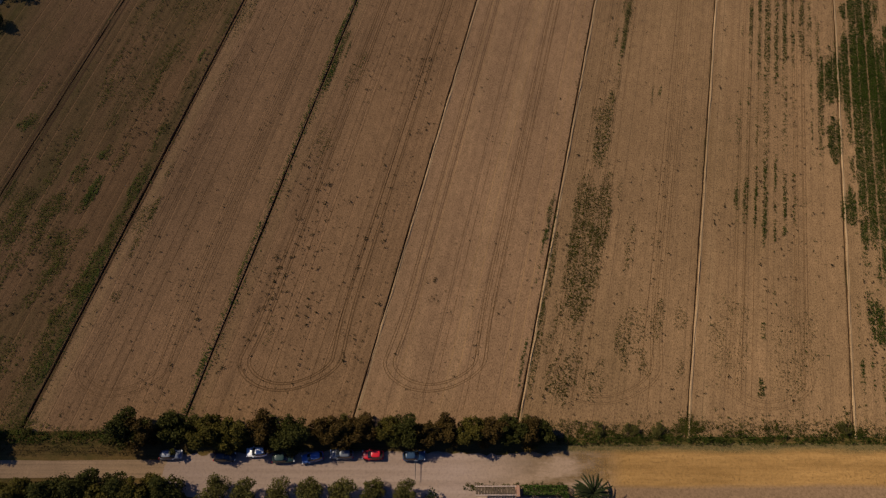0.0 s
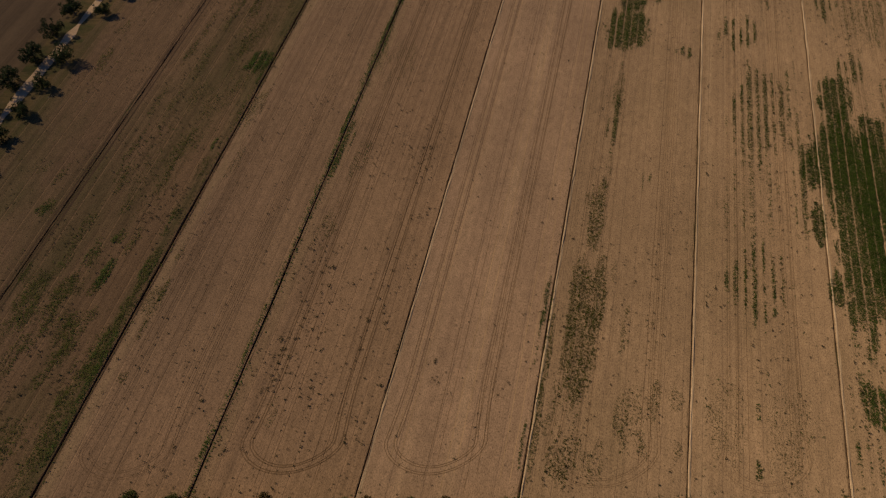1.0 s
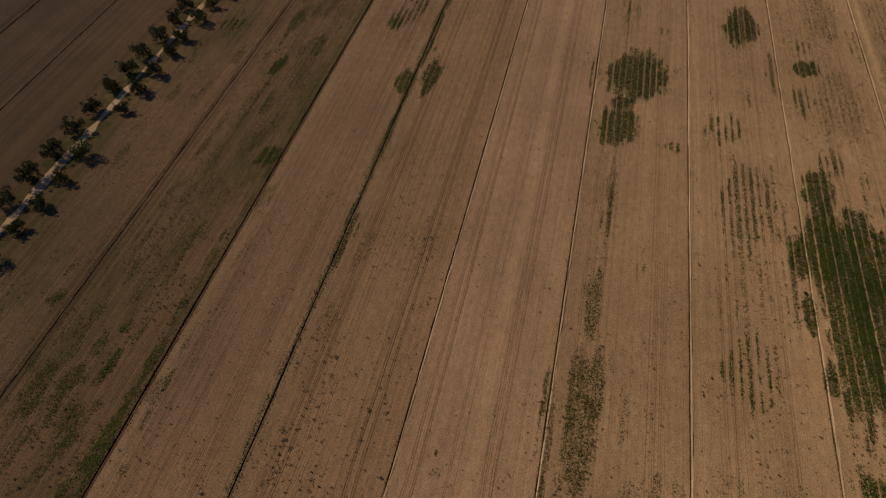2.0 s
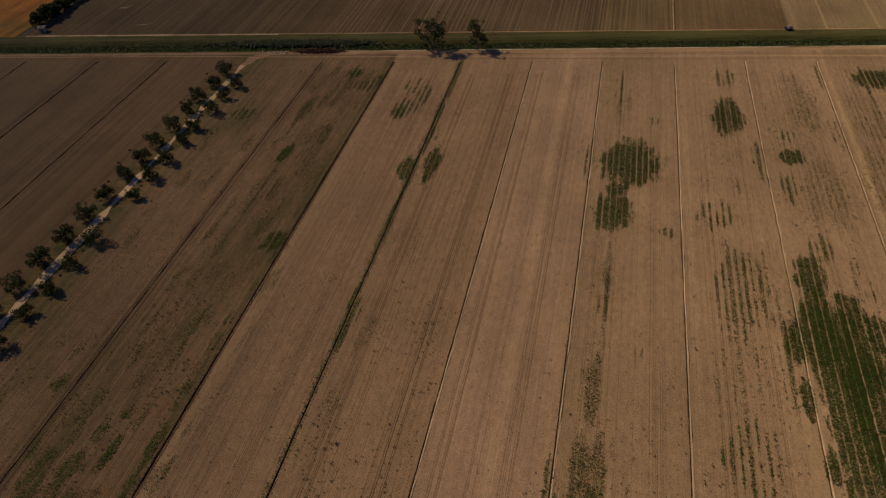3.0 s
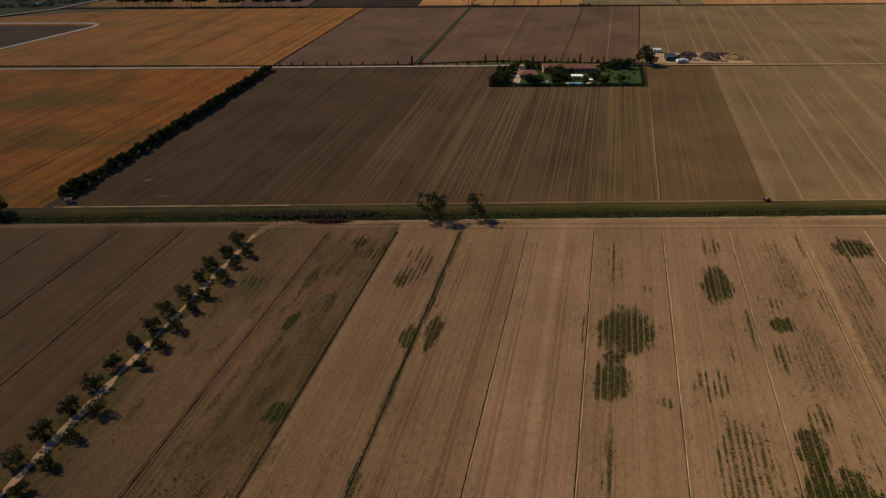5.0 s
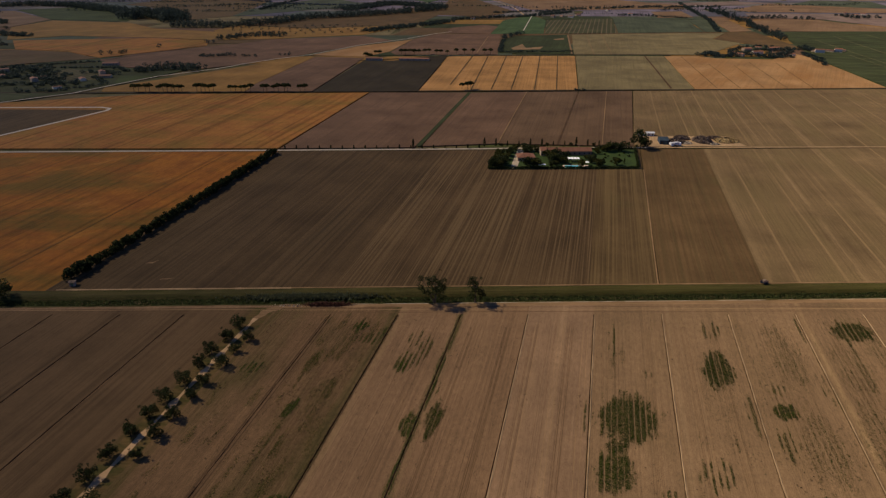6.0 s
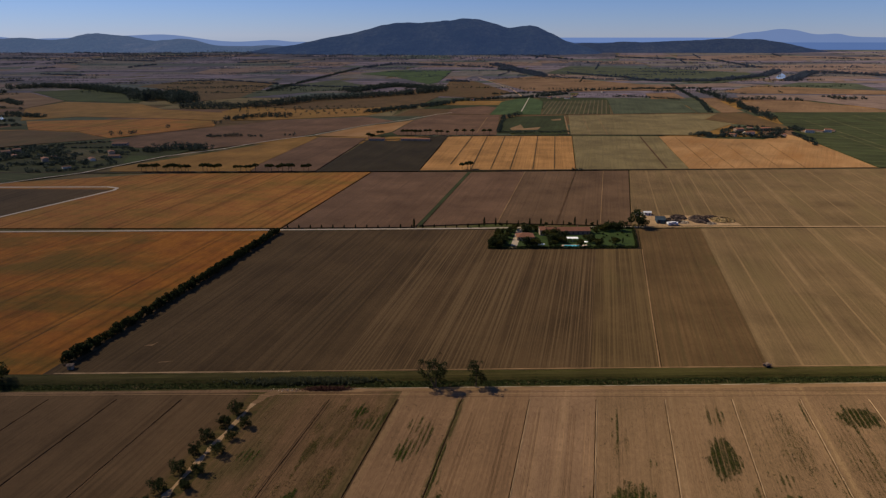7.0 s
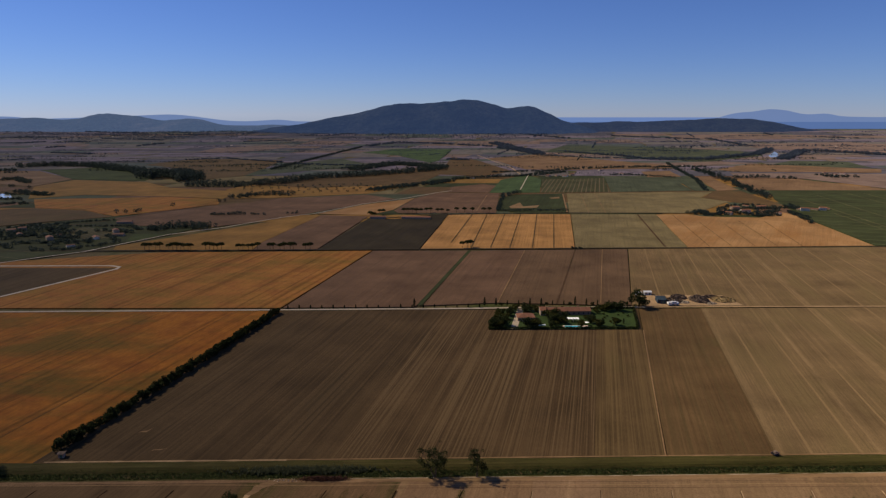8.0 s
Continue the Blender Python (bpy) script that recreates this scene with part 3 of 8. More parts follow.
def tufts(xy, size, height, rng, k=6, z=0.0):
    """Low plants: k pointed leaves spread from each place."""
    n = len(xy)
    ang = rng.random((n, k)) * 2 * math.pi
    r = np.asarray(size)[:, None] * (0.6 + 0.8 * rng.random((n, k)))
    h = np.asarray(height)[:, None] * (0.5 + rng.random((n, k)))
    dx, dy = np.cos(ang), np.sin(ang)
    x, y = xy[:, 0:1], xy[:, 1:2]
    w = r * 0.45
    zb = np.full_like(dx, z)
    p0 = np.stack([x - dy * w - dx * 0.1 * r, y + dx * w - dy * 0.1 * r, zb], -1)
    p1 = np.stack([x + dy * w - dx * 0.1 * r, y - dx * w - dy * 0.1 * r, zb], -1)
    p2 = np.stack([x + dx * r, y + dy * r, zb + h], -1)
    return np.stack([p0, p1, p2], 2).reshape(-1, 3, 3)


# ---- the ground: one sheet to the horizon ----
bm = bmesh.new()
bmesh.ops.create_grid(bm, x_segments=12, y_segments=132, size=1, matrix=Matrix.LocRotScale((0, 1700, FIELD_BASE), None, (6500, 3300, 1)))
for v in bm.verts:
    v.co.z += float(rise(v.co.y))
tagged(part("ground", bm, MAT["soil_base"], None), "wide flat plain of dry soil and grass reaching the hills", "ground", kind="structure")

# far patchwork of fields, row behind row, haze-tinted beyond 1700 m
rng = np.random.default_rng(11)
y = 950.0
FAR = ["hazy_brown", "hazy_brown", "hazy_dark", "hazy_olive", "hazy_green", "hazy_brown", "hazy_dark", "hazy_tan", "hazy_olive", "hazy_brown", "hazy_dark", "hazy_olive", "hazy_green", "hazy_brown", "hazy_dark"]
NEARER = ["mauve", "fallow_red", "sage", "crop_distant", "wheat_green", "fallow", "crop_green"]
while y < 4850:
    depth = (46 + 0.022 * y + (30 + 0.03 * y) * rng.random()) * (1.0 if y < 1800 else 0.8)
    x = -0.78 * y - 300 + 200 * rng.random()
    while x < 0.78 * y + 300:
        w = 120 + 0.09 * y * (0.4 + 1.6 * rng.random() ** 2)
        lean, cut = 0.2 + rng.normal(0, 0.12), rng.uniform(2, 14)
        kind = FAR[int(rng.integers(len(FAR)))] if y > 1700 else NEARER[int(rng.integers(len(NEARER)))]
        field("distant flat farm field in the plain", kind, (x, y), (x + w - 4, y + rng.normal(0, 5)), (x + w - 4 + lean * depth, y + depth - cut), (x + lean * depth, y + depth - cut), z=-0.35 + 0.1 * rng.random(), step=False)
        x += w
    y += depth

# ---- strips of the near field, with ditches between them ----
NEAR, FARY = 22.6, 246.5
DITCH_U = [-108.2, -78.7, -50.95, -21.6, 7.35, 37.0, 66.0, 95.6, 125.3, 155.3, 184.5, 214.0]
STRIP_MATS = ["strip_brown", "strip_mid", "strip_mid", "strip_tan", "strip_right", "strip_right", "strip_right", "strip_weedy", "strip_weedy", "strip_weedy", "strip_weedy"]


def strip_field(label, mat, u0, u1, y0, y1):
    return field(label, mat, (strip_x(u0, y0), y0), (strip_x(u1, y0), y0), (strip_x(u1, y1), y1), (strip_x(u0, y1), y1), z=0.0)


def half_gap(u):
    return {-108.2: 0.2, -78.7: 0.28, -50.95: 0.25}.get(u, 0.22 if u < -40 else 0.16)


for u0, u1, m in zip(DITCH_U[:-1], DITCH_U[1:], STRIP_MATS):
    strip_field("long strip of dry harrowed soil with sparse weeds between ditches", m, u0 + half_gap(u0), u1 - half_gap(u1), NEAR if u1 < 30 else 21.4, FARY)
strip_field("strip of dry brown soil beside the tree-lined track", "strip_brown", -134.5, -108.4, NEAR, FARY)
strip_field("grassy verge of the tree-lined track", "verge", -144.5, -134.5, NEAR, FARY)
for u0, u1 in ((-172.15, -144.5), (-200.35, -172.65), (-229.95, -200.85), (-262, -230.45), (-420, -262.2)):
    strip_field("strip of dark bare ploughed soil", "strip_dark", u0, u1, NEAR, FARY)
field("verge of rough dry grass along the gravel road", "verge", (-300, -300), (300, -300), (300, 21.4), (30, 21.4), (24, 22.6), (-300, 22.6), z=-0.006)


def ditch(u, y0, y1, width, depth, ridge, seed):
    """A cut trench with broken sides; ridge: the height of the spoil bank on its east side."""
    rng = np.random.default_rng(seed)
    prof = [(-width * 0.75, 0.03), (-width * 0.45, -0.05), (-width * 0.18, -depth), (width * 0.15, -depth * 0.95), (width * 0.42, 0.02),
            (width * 0.55 + 0.05, ridge), (width * 0.55 + 0.20, ridge * 0.8), (width * 0.55 + 0.42, 0.012)]
    ys = np.arange(y0, y1 + 0.1, 3.0)
    verts, faces = [], []
    wob = np.cumsum(rng.normal(0, 0.02, len(ys)))
    wob -= np.linspace(0, wob[-1], len(ys))
    for i, yy in enumerate(ys):
        for du, dz in prof:
            verts.append((strip_x(u, yy) + wob[i] + du + rng.normal(0, 0.055), yy, dz + (rng.normal(0, 0.04) if dz != 0.012 else 0)))
    k = len(prof)
    low = [(i * k + j, i * k + j + 1, (i + 1) * k + j + 1, (i + 1) * k + j) for i in range(len(ys) - 1) for j in range(k - 1)]
    ob = mesh_object("ditch", verts, low, MAT["ditch"])
    ob.data.materials.append(MAT["bank" if ridge > 0.12 else "strip_brown" if u < -60 else "strip_mid"])
    for p in ob.data.polygons:
        if p.index % (k - 1) >= (4 if ridge > 0.12 else 5):
            p.material_index = 1
    return tagged(ob, "narrow drainage ditch cut between field strips, with a low soil bank" if ridge > 0.12 else "dark overgrown drainage ditch between field strips", "ditch", "ditches of the field", "structure")


for i, (u, w, ridge) in enumerate([(-108.2, 0.46, 0.08), (-78.7, 0.62, 0.10), (-50.95, 0.56, 0.08), (-21.6, 0.42, 0.16), (7.35, 0.42, 0.2), (37.0, 0.42, 0.2), (66.0, 0.4, 0.22),
                                   (95.6, 0.4, 0.22), (125.3, 0.4, 0.2), (155.3, 0.4, 0.2), (184.5, 0.4, 0.2), (-172.4, 0.6, 0.05), (-200.6, 0.6, 0.05), (-230.2, 0.6, 0.05)]):
    ditch(u, NEAR - 1.5, FARY, w, 0.75 * w + 0.1, ridge, 20 + i)

# ---- the canal with its headland paths and banks ----
CANAL_SLOPE = 0.0205


def canal_y(x):
    return 264.3 + CANAL_SLOPE * x


# the ends of the strips, worked across up to the canal path
ENDS = list(zip([-300.0, -144.5, -134.5] + DITCH_U[:-1], [-144.5, -134.5] + DITCH_U, ["strip_dark", "verge", "strip_brown"] + STRIP_MATS))
for u0, u1, m in ENDS:
    xa, xb = strip_x(u0, FARY), strip_x(u1, FARY)
    field("trodden soil at the end of a field strip", m, (xa, FARY), (xb, FARY), (xb + 2.2, canal_y(xb) - 8.0), (xa + 2.2, canal_y(xa) - 8.0), z=0.0)
field("dark soil west of the strips", "strip_dark", (-520, FARY), (strip_x(-300, FARY), FARY), (strip_x(-300, FARY) + 2.2, canal_y(strip_x(-300, FARY)) - 8.0), (-520, canal_y(-520) - 8.0), z=0.0)
lane("path", "bare pale path along the near bank of the canal", "headland", [(-74, canal_y(-74) - 9.2), (20, canal_y(20) - 9.4), (300, canal_y(300) - 9.4)], 3.0, 0.03, 0.5, "path", 12)
lane("path", "faint bare path along the near bank of the canal", "strip_mid", [(-300, canal_y(-300) - 9.0), (-74, canal_y(-74) - 9.2)], 2.0, 0.03, 0.6, "path", 13)
prof = [(-8.2, 0.02), (-6.8, -0.15), (-4.8, -1.25), (-2.4, -1.3), (0.4, 0.2), (2.4, 0.55), (4.8, 0.42), (7.8, 0.03)]
xs = np.arange(-700, 701, 10.0)
rng = np.random.default_rng(5)
verts = [(x, canal_y(x) + dy + rng.normal(0, 0.25), dz + rng.normal(0, 0.05)) for x in xs for dy, dz in prof]
k = len(prof)
tagged(mesh_object("canal_bank", verts, [(i * k + j, (i + 1) * k + j, (i + 1) * k + j + 1, i * k + j + 1) for i in range(len(xs) - 1) for j in range(k - 1)], MAT["grass_bank"]),
       "grassy banks of a narrow straight canal", "canal", kind="structure")
lane("path", "pale dirt path along the far bank of the canal", "worn_earth", [(-182, canal_y(-182) + 8.3), (-72, canal_y(-72) + 8.1)], 1.2, 0.16, 0.9, "path", 3)
lane("path", "faint dirt path along the far bank of the canal", "headland", [(-72, canal_y(-72) + 8.3), (330, canal_y(330) + 8.3)], 0.8, 0.16, 0.9, "path", 4)

lane("path", "thin pale crumbled edge along the near bank of the canal", "rubble_pale", [(-45, canal_y(-45) - 7.9), (120, canal_y(120) - 7.9), (300, canal_y(300) - 7.9)], 0.32, 0.035, 0.9, "path", 14)

# ---- fields beyond the canal ----
def beyond(x):
    return canal_y(x) + 7.4


def farm_road_y(x):
    return 508.3 + 0.021 * x


def block(label, mat, u0, u1, y0=None, y1=None):
    """A field between the canal and the farm road, between two strip lines."""
    c = []
    for u, far in ((u0, 0), (u1, 0), (u1, 1), (u0, 1)):
        yy = 272.0 if not far else 505.0
        for _ in range(3):
            yy = (farm_road_y(strip_x(u, yy)) - 3.0) if far else beyond(strip_x(u, yy))
        c.append((strip_x(u, yy), yy))
    return field(label, mat, *c)


HEDGE_U = -250.8
block("broad field of ripe orange wheat", "wheat", -700, HEDGE_U)
block("dark ploughed field with faint furrows", "plough_dark", HEDGE_U, -118)
block("dark ploughed field with long pale furrows", "plough_rows", -118, 4.6)
block("brown fallow field striped with dry weeds", "fallow", 4.6, 37.6)
block("reddish brown fallow field striped with dry weeds", "fallow_red", 38.4, 89.0)
block("pale mown stubble field with light swaths", "stubble", 89.0, 460)
lane("path", "thin bare line of a tractor path between fields", "headland", [(strip_x(37.4, 275), 275), (strip_x(38.5, 455), 455)], 0.7, 0.09, 0.3, "path", 6)

field("small pale chalky patch in the ploughed field", "headland", (-153.2, 298.2), (-147.2, 297.4), (-146.2, 300.2), z=0.12, name="bare_patch", step=False, rough=0.5)
field("small pale chalky patch in the ploughed field", "headland", (-138.8, 280.3), (-130.8, 279.8), (-131.8, 281.5), z=0.12, name="bare_patch", step=False, rough=0.5)

# ---- farm road and the fields behind it ----
lane("road", "pale gravel farm road across the plain", "farm_road", [(-800, 492), (-355, 500), (-135, 505.3), (30, 509.8), (60, 511.5)], 3.3, 0.1, 0.15, "road", 7)
lane("road", "pale gravel farm road passing the farmhouse", "farm_road", [(60, 511.5), (166, 513.6)], 3.2, 0.1, 0.15, "road", 8)
lane("road", "brown earth farm road along a stubble field", "worn_earth", [(166, 513.6), (365, 515.6), (800, 520)], 2.6, 0.1, 0.15, "road", 8)
field("ripe orange wheat field beside the farm road", "wheat_upper", (-501.4, 509.7), (-133.5, 511.3), (-83.4, 740.3), (-325, 730.7), (-616.7, 634.6))
field("dark grey field enclosed by a bent white road", "plough_dark", (-637.3, 656.9), (-338.1, 651.8), (-412.8, 485.4), (-434.1, 436.9))
field("long brown ploughed field", "mauve", (-131.6, 511.3), (-23.3, 514.5), (28.5, 740.3), (-81.4, 740.3))
field("brown ploughed field behind the farm road", "mauve", (-17.3, 517.7), (45.2, 526), (94.8, 743.5), (32.5, 740.3))
field("dark brown ploughed field behind the farmhouse", "russet", (46.2, 526), (155.7, 517.7), (216.9, 750), (96.1, 743.5))
field("broad pale stubble field", "stubble", (156.6, 517.7), (425.3, 512.9), (691.7, 766.9), (218.3, 750))
field("olive wheat field behind a row of pines", "wheat_green", (-394.8, 766.7), (-301.5, 887.7), (-202.1, 1024.1), (-193.2, 1015.1), (-225.9, 791.6), (-224.4, 744.9), (-387.3, 744.9))
field("brown ploughed field behind a row of pines", "mauve", (-225.2, 791.6), (-192.4, 1015.1), (-117.0, 1003.4), (-149.2, 746.6), (-223.7, 744.9))
field("nearly black freshly ploughed field", "umber", (-147.8, 746.6), (-113.3, 986.3), (-72.6, 975.3), (0.5, 1033.2), (8.6, 1027.1), (-29.0, 746.6))
field("orange wheat field cut by dark furrows", "wheat_rows", (-27.7, 746.6), (10.4, 1024.1), (202.1, 1024.1), (155.9, 754.8))
field("grey green field", "sage", (157.2, 754.8), (203.9, 1024.1), (337.1, 1024.1), (291.9, 759.9))
field("ripe orange wheat field below a hamlet", "wheat_far", (293.3, 759.9), (338.0, 1021.1), (387.5, 1024.1), (409.7, 1000.5), (487.9, 989.1), (551.6, 1045.6), (554.7, 992.0), (520.7, 770.2))
field("green irrigated field with pale lines", "crop_lines", (524.8, 770.2), (558.0, 994.8), (578.8, 1071.2), (620.8, 1212.0), (682.3, 1356.4), (1000.0, 1372.2), (705.1, 766.7))
field("narrow wheat field along a diagonal road", "wheat_far", (-201.4, 1030.1), (-143.5, 1133.7), (-68.3, 1212.0), (-53.3, 1233.2), (-84.1, 1071.2), (-118.3, 1015.1))
field("brown ploughed field", "mauve", (-51.3, 1237.5), (-9.6, 1316.0), (112.5, 1306.3), (85.1, 1036.2), (-72.4, 1036.2), (-81.8, 1064.7))
field("green meadow with pale sand patches", "crop_green", (89.7, 1058.2), (109.2, 1228.9), (134.6, 1277.9), (241.4, 1306.3), (201.6, 1045.6))
field("olive field with faint tracks", "sage", (202.9, 1033.2), (249.3, 1306.3), (556.8, 1335.9), (492.9, 1237.5), (522.0, 1179.4), (440.4, 1077.8), (392.0, 1036.2))
field("reddish fallow field beside a tree belt", "fallow_red", (495.1, 1237.5), (560.3, 1335.9), (619.6, 1351.3), (604.2, 1199.6), (592.7, 1105.1), (557.8, 1105.1), (524.1, 1179.4))
field("bright green crop field", "meadow_distant", (93.8, 1316.0), (139.7, 1579.8), (222.2, 1733.3), (240.6, 1594.0), (196.7, 1321.0))
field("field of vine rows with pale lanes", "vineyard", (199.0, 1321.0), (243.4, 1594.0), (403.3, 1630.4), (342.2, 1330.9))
field("green crop field", "crop_distant", (344.5, 1330.9), (406.1, 1630.4), (409.9, 1700.3), (566.5, 1586.9), (520.6, 1351.3))
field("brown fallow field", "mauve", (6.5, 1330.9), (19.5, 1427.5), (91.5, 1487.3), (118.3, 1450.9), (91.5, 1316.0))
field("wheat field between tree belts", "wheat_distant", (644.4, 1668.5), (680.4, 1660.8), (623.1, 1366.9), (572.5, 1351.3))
field("narrow green strip beside a tree belt", "crop_distant", (569.3, 1586.9), (638.6, 1660.8), (570.1, 1351.3), (523.0, 1351.3))
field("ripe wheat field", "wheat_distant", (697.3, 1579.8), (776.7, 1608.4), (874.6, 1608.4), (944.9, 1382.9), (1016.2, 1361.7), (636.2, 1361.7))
field("pale pinkish stubble field", "hazy_tan", (786.2, 1785.2), (1190.2, 1750.3), (1165.2, 1565.9), (1031.8, 1382.9), (954.6, 1393.8), (896.5, 1623.0), (743.4, 1653.1))
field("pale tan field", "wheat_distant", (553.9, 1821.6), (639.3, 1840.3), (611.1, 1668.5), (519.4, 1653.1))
field("purplish brown ploughed field beside a diagonal road", "mauve", (-503.9, 986.3), (-384.4, 1141.1), (-352.2, 1167.7), (-305.7, 1228.9), (-150.6, 1282.6), (-89.8, 1216.2), (-144.9, 1144.8), (-220.7, 1027.1), (-285.7, 940.9), (-326.8, 904.0), (-336.0, 923.3), (-430.9, 913.6), (-472.8, 928.3))
field("orange wheat field beside a dark ditch", "wheat_upper", (-768.1, 1212.0), (-527.8, 1246.3), (-417.1, 1212.0), (-398.4, 1141.1), (-455.6, 1071.2), (-514.1, 1003.4), (-596.6, 1071.2), (-695.9, 1098.2))
field("reddish brown fallow field", "fallow_red", (-770.7, 1064.7), (-693.6, 1091.3), (-593.1, 1064.7), (-513.0, 997.7), (-588.9, 948.6), (-651.4, 894.6))
field("broad olive wheat field", "wheat_green", (-901.0, 1427.5), (-898.7, 1579.8), (-701.6, 1532.2), (-595.4, 1410.5), (-426.4, 1341.0), (-414.6, 1220.4), (-531.4, 1255.2), (-710.8, 1282.6), (-783.9, 1220.4))
field("dark green gardens round a hamlet", "crop_green", (-644.9, 885.4), (-569.2, 943.4), (-498.4, 975.3), (-428.7, 908.7), (-335.1, 918.4), (-362.9, 846.3), (-394.9, 782.5), (-416.1, 736.9), (-450.5, 698.9), (-493.6, 669.8))
field("brown field between woods", "fallow", (-946.2, 2074.3), (-905.2, 2359.6), (-564.6, 2299.4), (-528.0, 1939.9), (-518.2, 1684.3), (-603.3, 1586.9), (-708.9, 1803.2), (-856.1, 2004.9))
field("green crop field beside a wood", "crop_bright", (-1159.8, 1878.9), (-1031.7, 1971.9), (-856.7, 1849.8), (-749.3, 1684.3), (-716.3, 1559.1), (-913.2, 1608.4))
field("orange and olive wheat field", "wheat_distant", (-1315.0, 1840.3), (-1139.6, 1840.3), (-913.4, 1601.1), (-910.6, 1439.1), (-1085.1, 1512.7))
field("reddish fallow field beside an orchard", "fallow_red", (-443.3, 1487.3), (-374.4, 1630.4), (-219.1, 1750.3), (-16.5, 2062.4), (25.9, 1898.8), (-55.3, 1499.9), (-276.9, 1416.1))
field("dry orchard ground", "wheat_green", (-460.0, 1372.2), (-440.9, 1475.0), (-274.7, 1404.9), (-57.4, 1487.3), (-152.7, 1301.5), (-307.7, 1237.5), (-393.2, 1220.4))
field("green crop field between tree belts", "crop_distant", (-515.3, 1684.3), (-530.2, 1898.8), (-437.2, 2256.3), (-380.3, 2390.8), (-246.5, 2123.3), (-81.3, 2123.3), (-365.2, 1878.9))
field("green meadow between tree belts", "meadow_distant", (-338.1, 2759.2), (-217.8, 3006.2), (40.2, 2947.2), (-16.0, 2256.3), (-45.6, 2174.6), (-182.8, 2578.4))
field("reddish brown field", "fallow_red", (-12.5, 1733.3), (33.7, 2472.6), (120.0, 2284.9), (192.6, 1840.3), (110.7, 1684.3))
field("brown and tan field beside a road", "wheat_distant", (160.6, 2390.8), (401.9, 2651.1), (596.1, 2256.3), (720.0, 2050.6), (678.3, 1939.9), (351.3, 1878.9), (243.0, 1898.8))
field("broad green crop field", "crop_distant", (428.4, 2795.8), (608.5, 3278.7), (1097.4, 3066.6), (1321.6, 2759.2), (1249.6, 2560.2), (886.2, 2201.2), (786.2, 2299.4), (662.3, 2578.4))
field("pale narrow stubble strip", "hazy_tan", (422.8, 2759.2), (607.6, 2651.1), (672.2, 2375.1), (619.2, 2329.1), (464.2, 2615.2))
field("green crop field near the river", "crop_distant", (1079.3, 2123.3), (1208.0, 2270.5), (1370.1, 2214.7), (1286.8, 1961.1), (1004.3, 1939.9))
field("pale tan field behind a tree belt", "hazy_tan", (1339.7, 2472.6), (1460.8, 2439.3), (1390.8, 2314.2), (1264.9, 2314.2))
field("pale brown field near the river", "hazy_tan", (1473.7, 3323.4), (2158.4, 3509.9), (2318.6, 3149.3), (1876.9, 2542.2), (1542.5, 2908.6), (1466.8, 3066.6))
field("pale stubble field far off", "hazy_tan", (-735.9, 3368.8), (-704.1, 3658.9), (-446.6, 3608.3), (-519.2, 3278.7))
field("tan field far off", "hazy_tan", (439.8, 3509.9), (544.2, 3710.4), (713.3, 3762.8), (659.7, 3558.6))
field("tan field far off", "hazy_tan", (784.8, 3462.0), (910.5, 3710.4), (1045.1, 3736.5), (1058.5, 3462.0))
field("tan field far off", "hazy_tan", (-1044.3, 2759.2), (-1053.4, 3066.6), (-811.8, 3323.4), (-715.7, 3149.3), (-854.8, 2722.9))
field("pink stubble field far off", "hazy_tan", (-1903.2, 3234.9), (-1960.6, 3462.0), (-1807.2, 3368.8), (-1718.1, 3149.3))
field("tan field far off", "hazy_tan", (1411.5, 4159.4), (1921.1, 4346.5), (2445.5, 4159.4), (1988.9, 3762.8), (1343.0, 3762.8))
field("green field far off", "hazy_green", (-287.4, 3982.9), (-169.2, 4477.5), (22.2, 4411.3), (52.7, 3870.8))
field("green field far off", "hazy_green", (-469.0, 4411.3), (-327.4, 4545.0), (-335.6, 4159.4), (-506.6, 4099.4))
field("pale narrow field along the tree belt", "hazy_tan", (716.7, 2148.6), (935.5, 2228.4), (1032.6, 2148.6), (826.5, 2050.6))
field("brown field by the river road", "wheat_distant", (799.1, 1898.8), (1002.2, 2123.3), (1276.2, 1898.8), (1201.2, 1785.2), (814.5, 1821.6))
lane("furrow", "dark furrow line through a wheat field", "fallow", [(9.3, 788.0), (46.2, 1021.1)], 1.3, 0.42, 0.2, "furrow")
lane("furrow", "dark furrow line through a wheat field", "fallow", [(32.4, 753.2), (69.6, 1021.1)], 1.3, 0.42, 0.2, "furrow")
lane("furrow", "dark furrow line through a wheat field", "fallow", [(56.0, 756.5), (97.4, 1021.1)], 1.3, 0.42, 0.2, "furrow")
lane("furrow", "dark furrow line through a wheat field", "fallow", [(78.9, 756.5), (122.2, 1018.1)], 1.3, 0.42, 0.2, "furrow")
lane("furrow", "dark furrow line through a wheat field", "fallow", [(105.8, 756.5), (148.6, 1021.1)], 1.3, 0.42, 0.2, "furrow")
lane("furrow", "dark furrow line through a wheat field", "fallow", [(131.3, 756.5), (175.5, 1021.1)], 1.3, 0.42, 0.2, "furrow")
lane("furrow", "dark furrow line through a ripe wheat field", "fallow", [(319.6, 763.3), (361.9, 1015.1)], 0.9, 0.42, 0.2, "furrow")
lane("furrow", "dark furrow line through a ripe wheat field", "fallow", [(346.7, 763.3), (377.1, 943.4)], 0.9, 0.42, 0.2, "furrow")
lane("furrow", "dark furrow line through a ripe wheat field", "fallow", [(375.5, 766.7), (408.5, 933.3)], 0.9, 0.42, 0.2, "furrow")
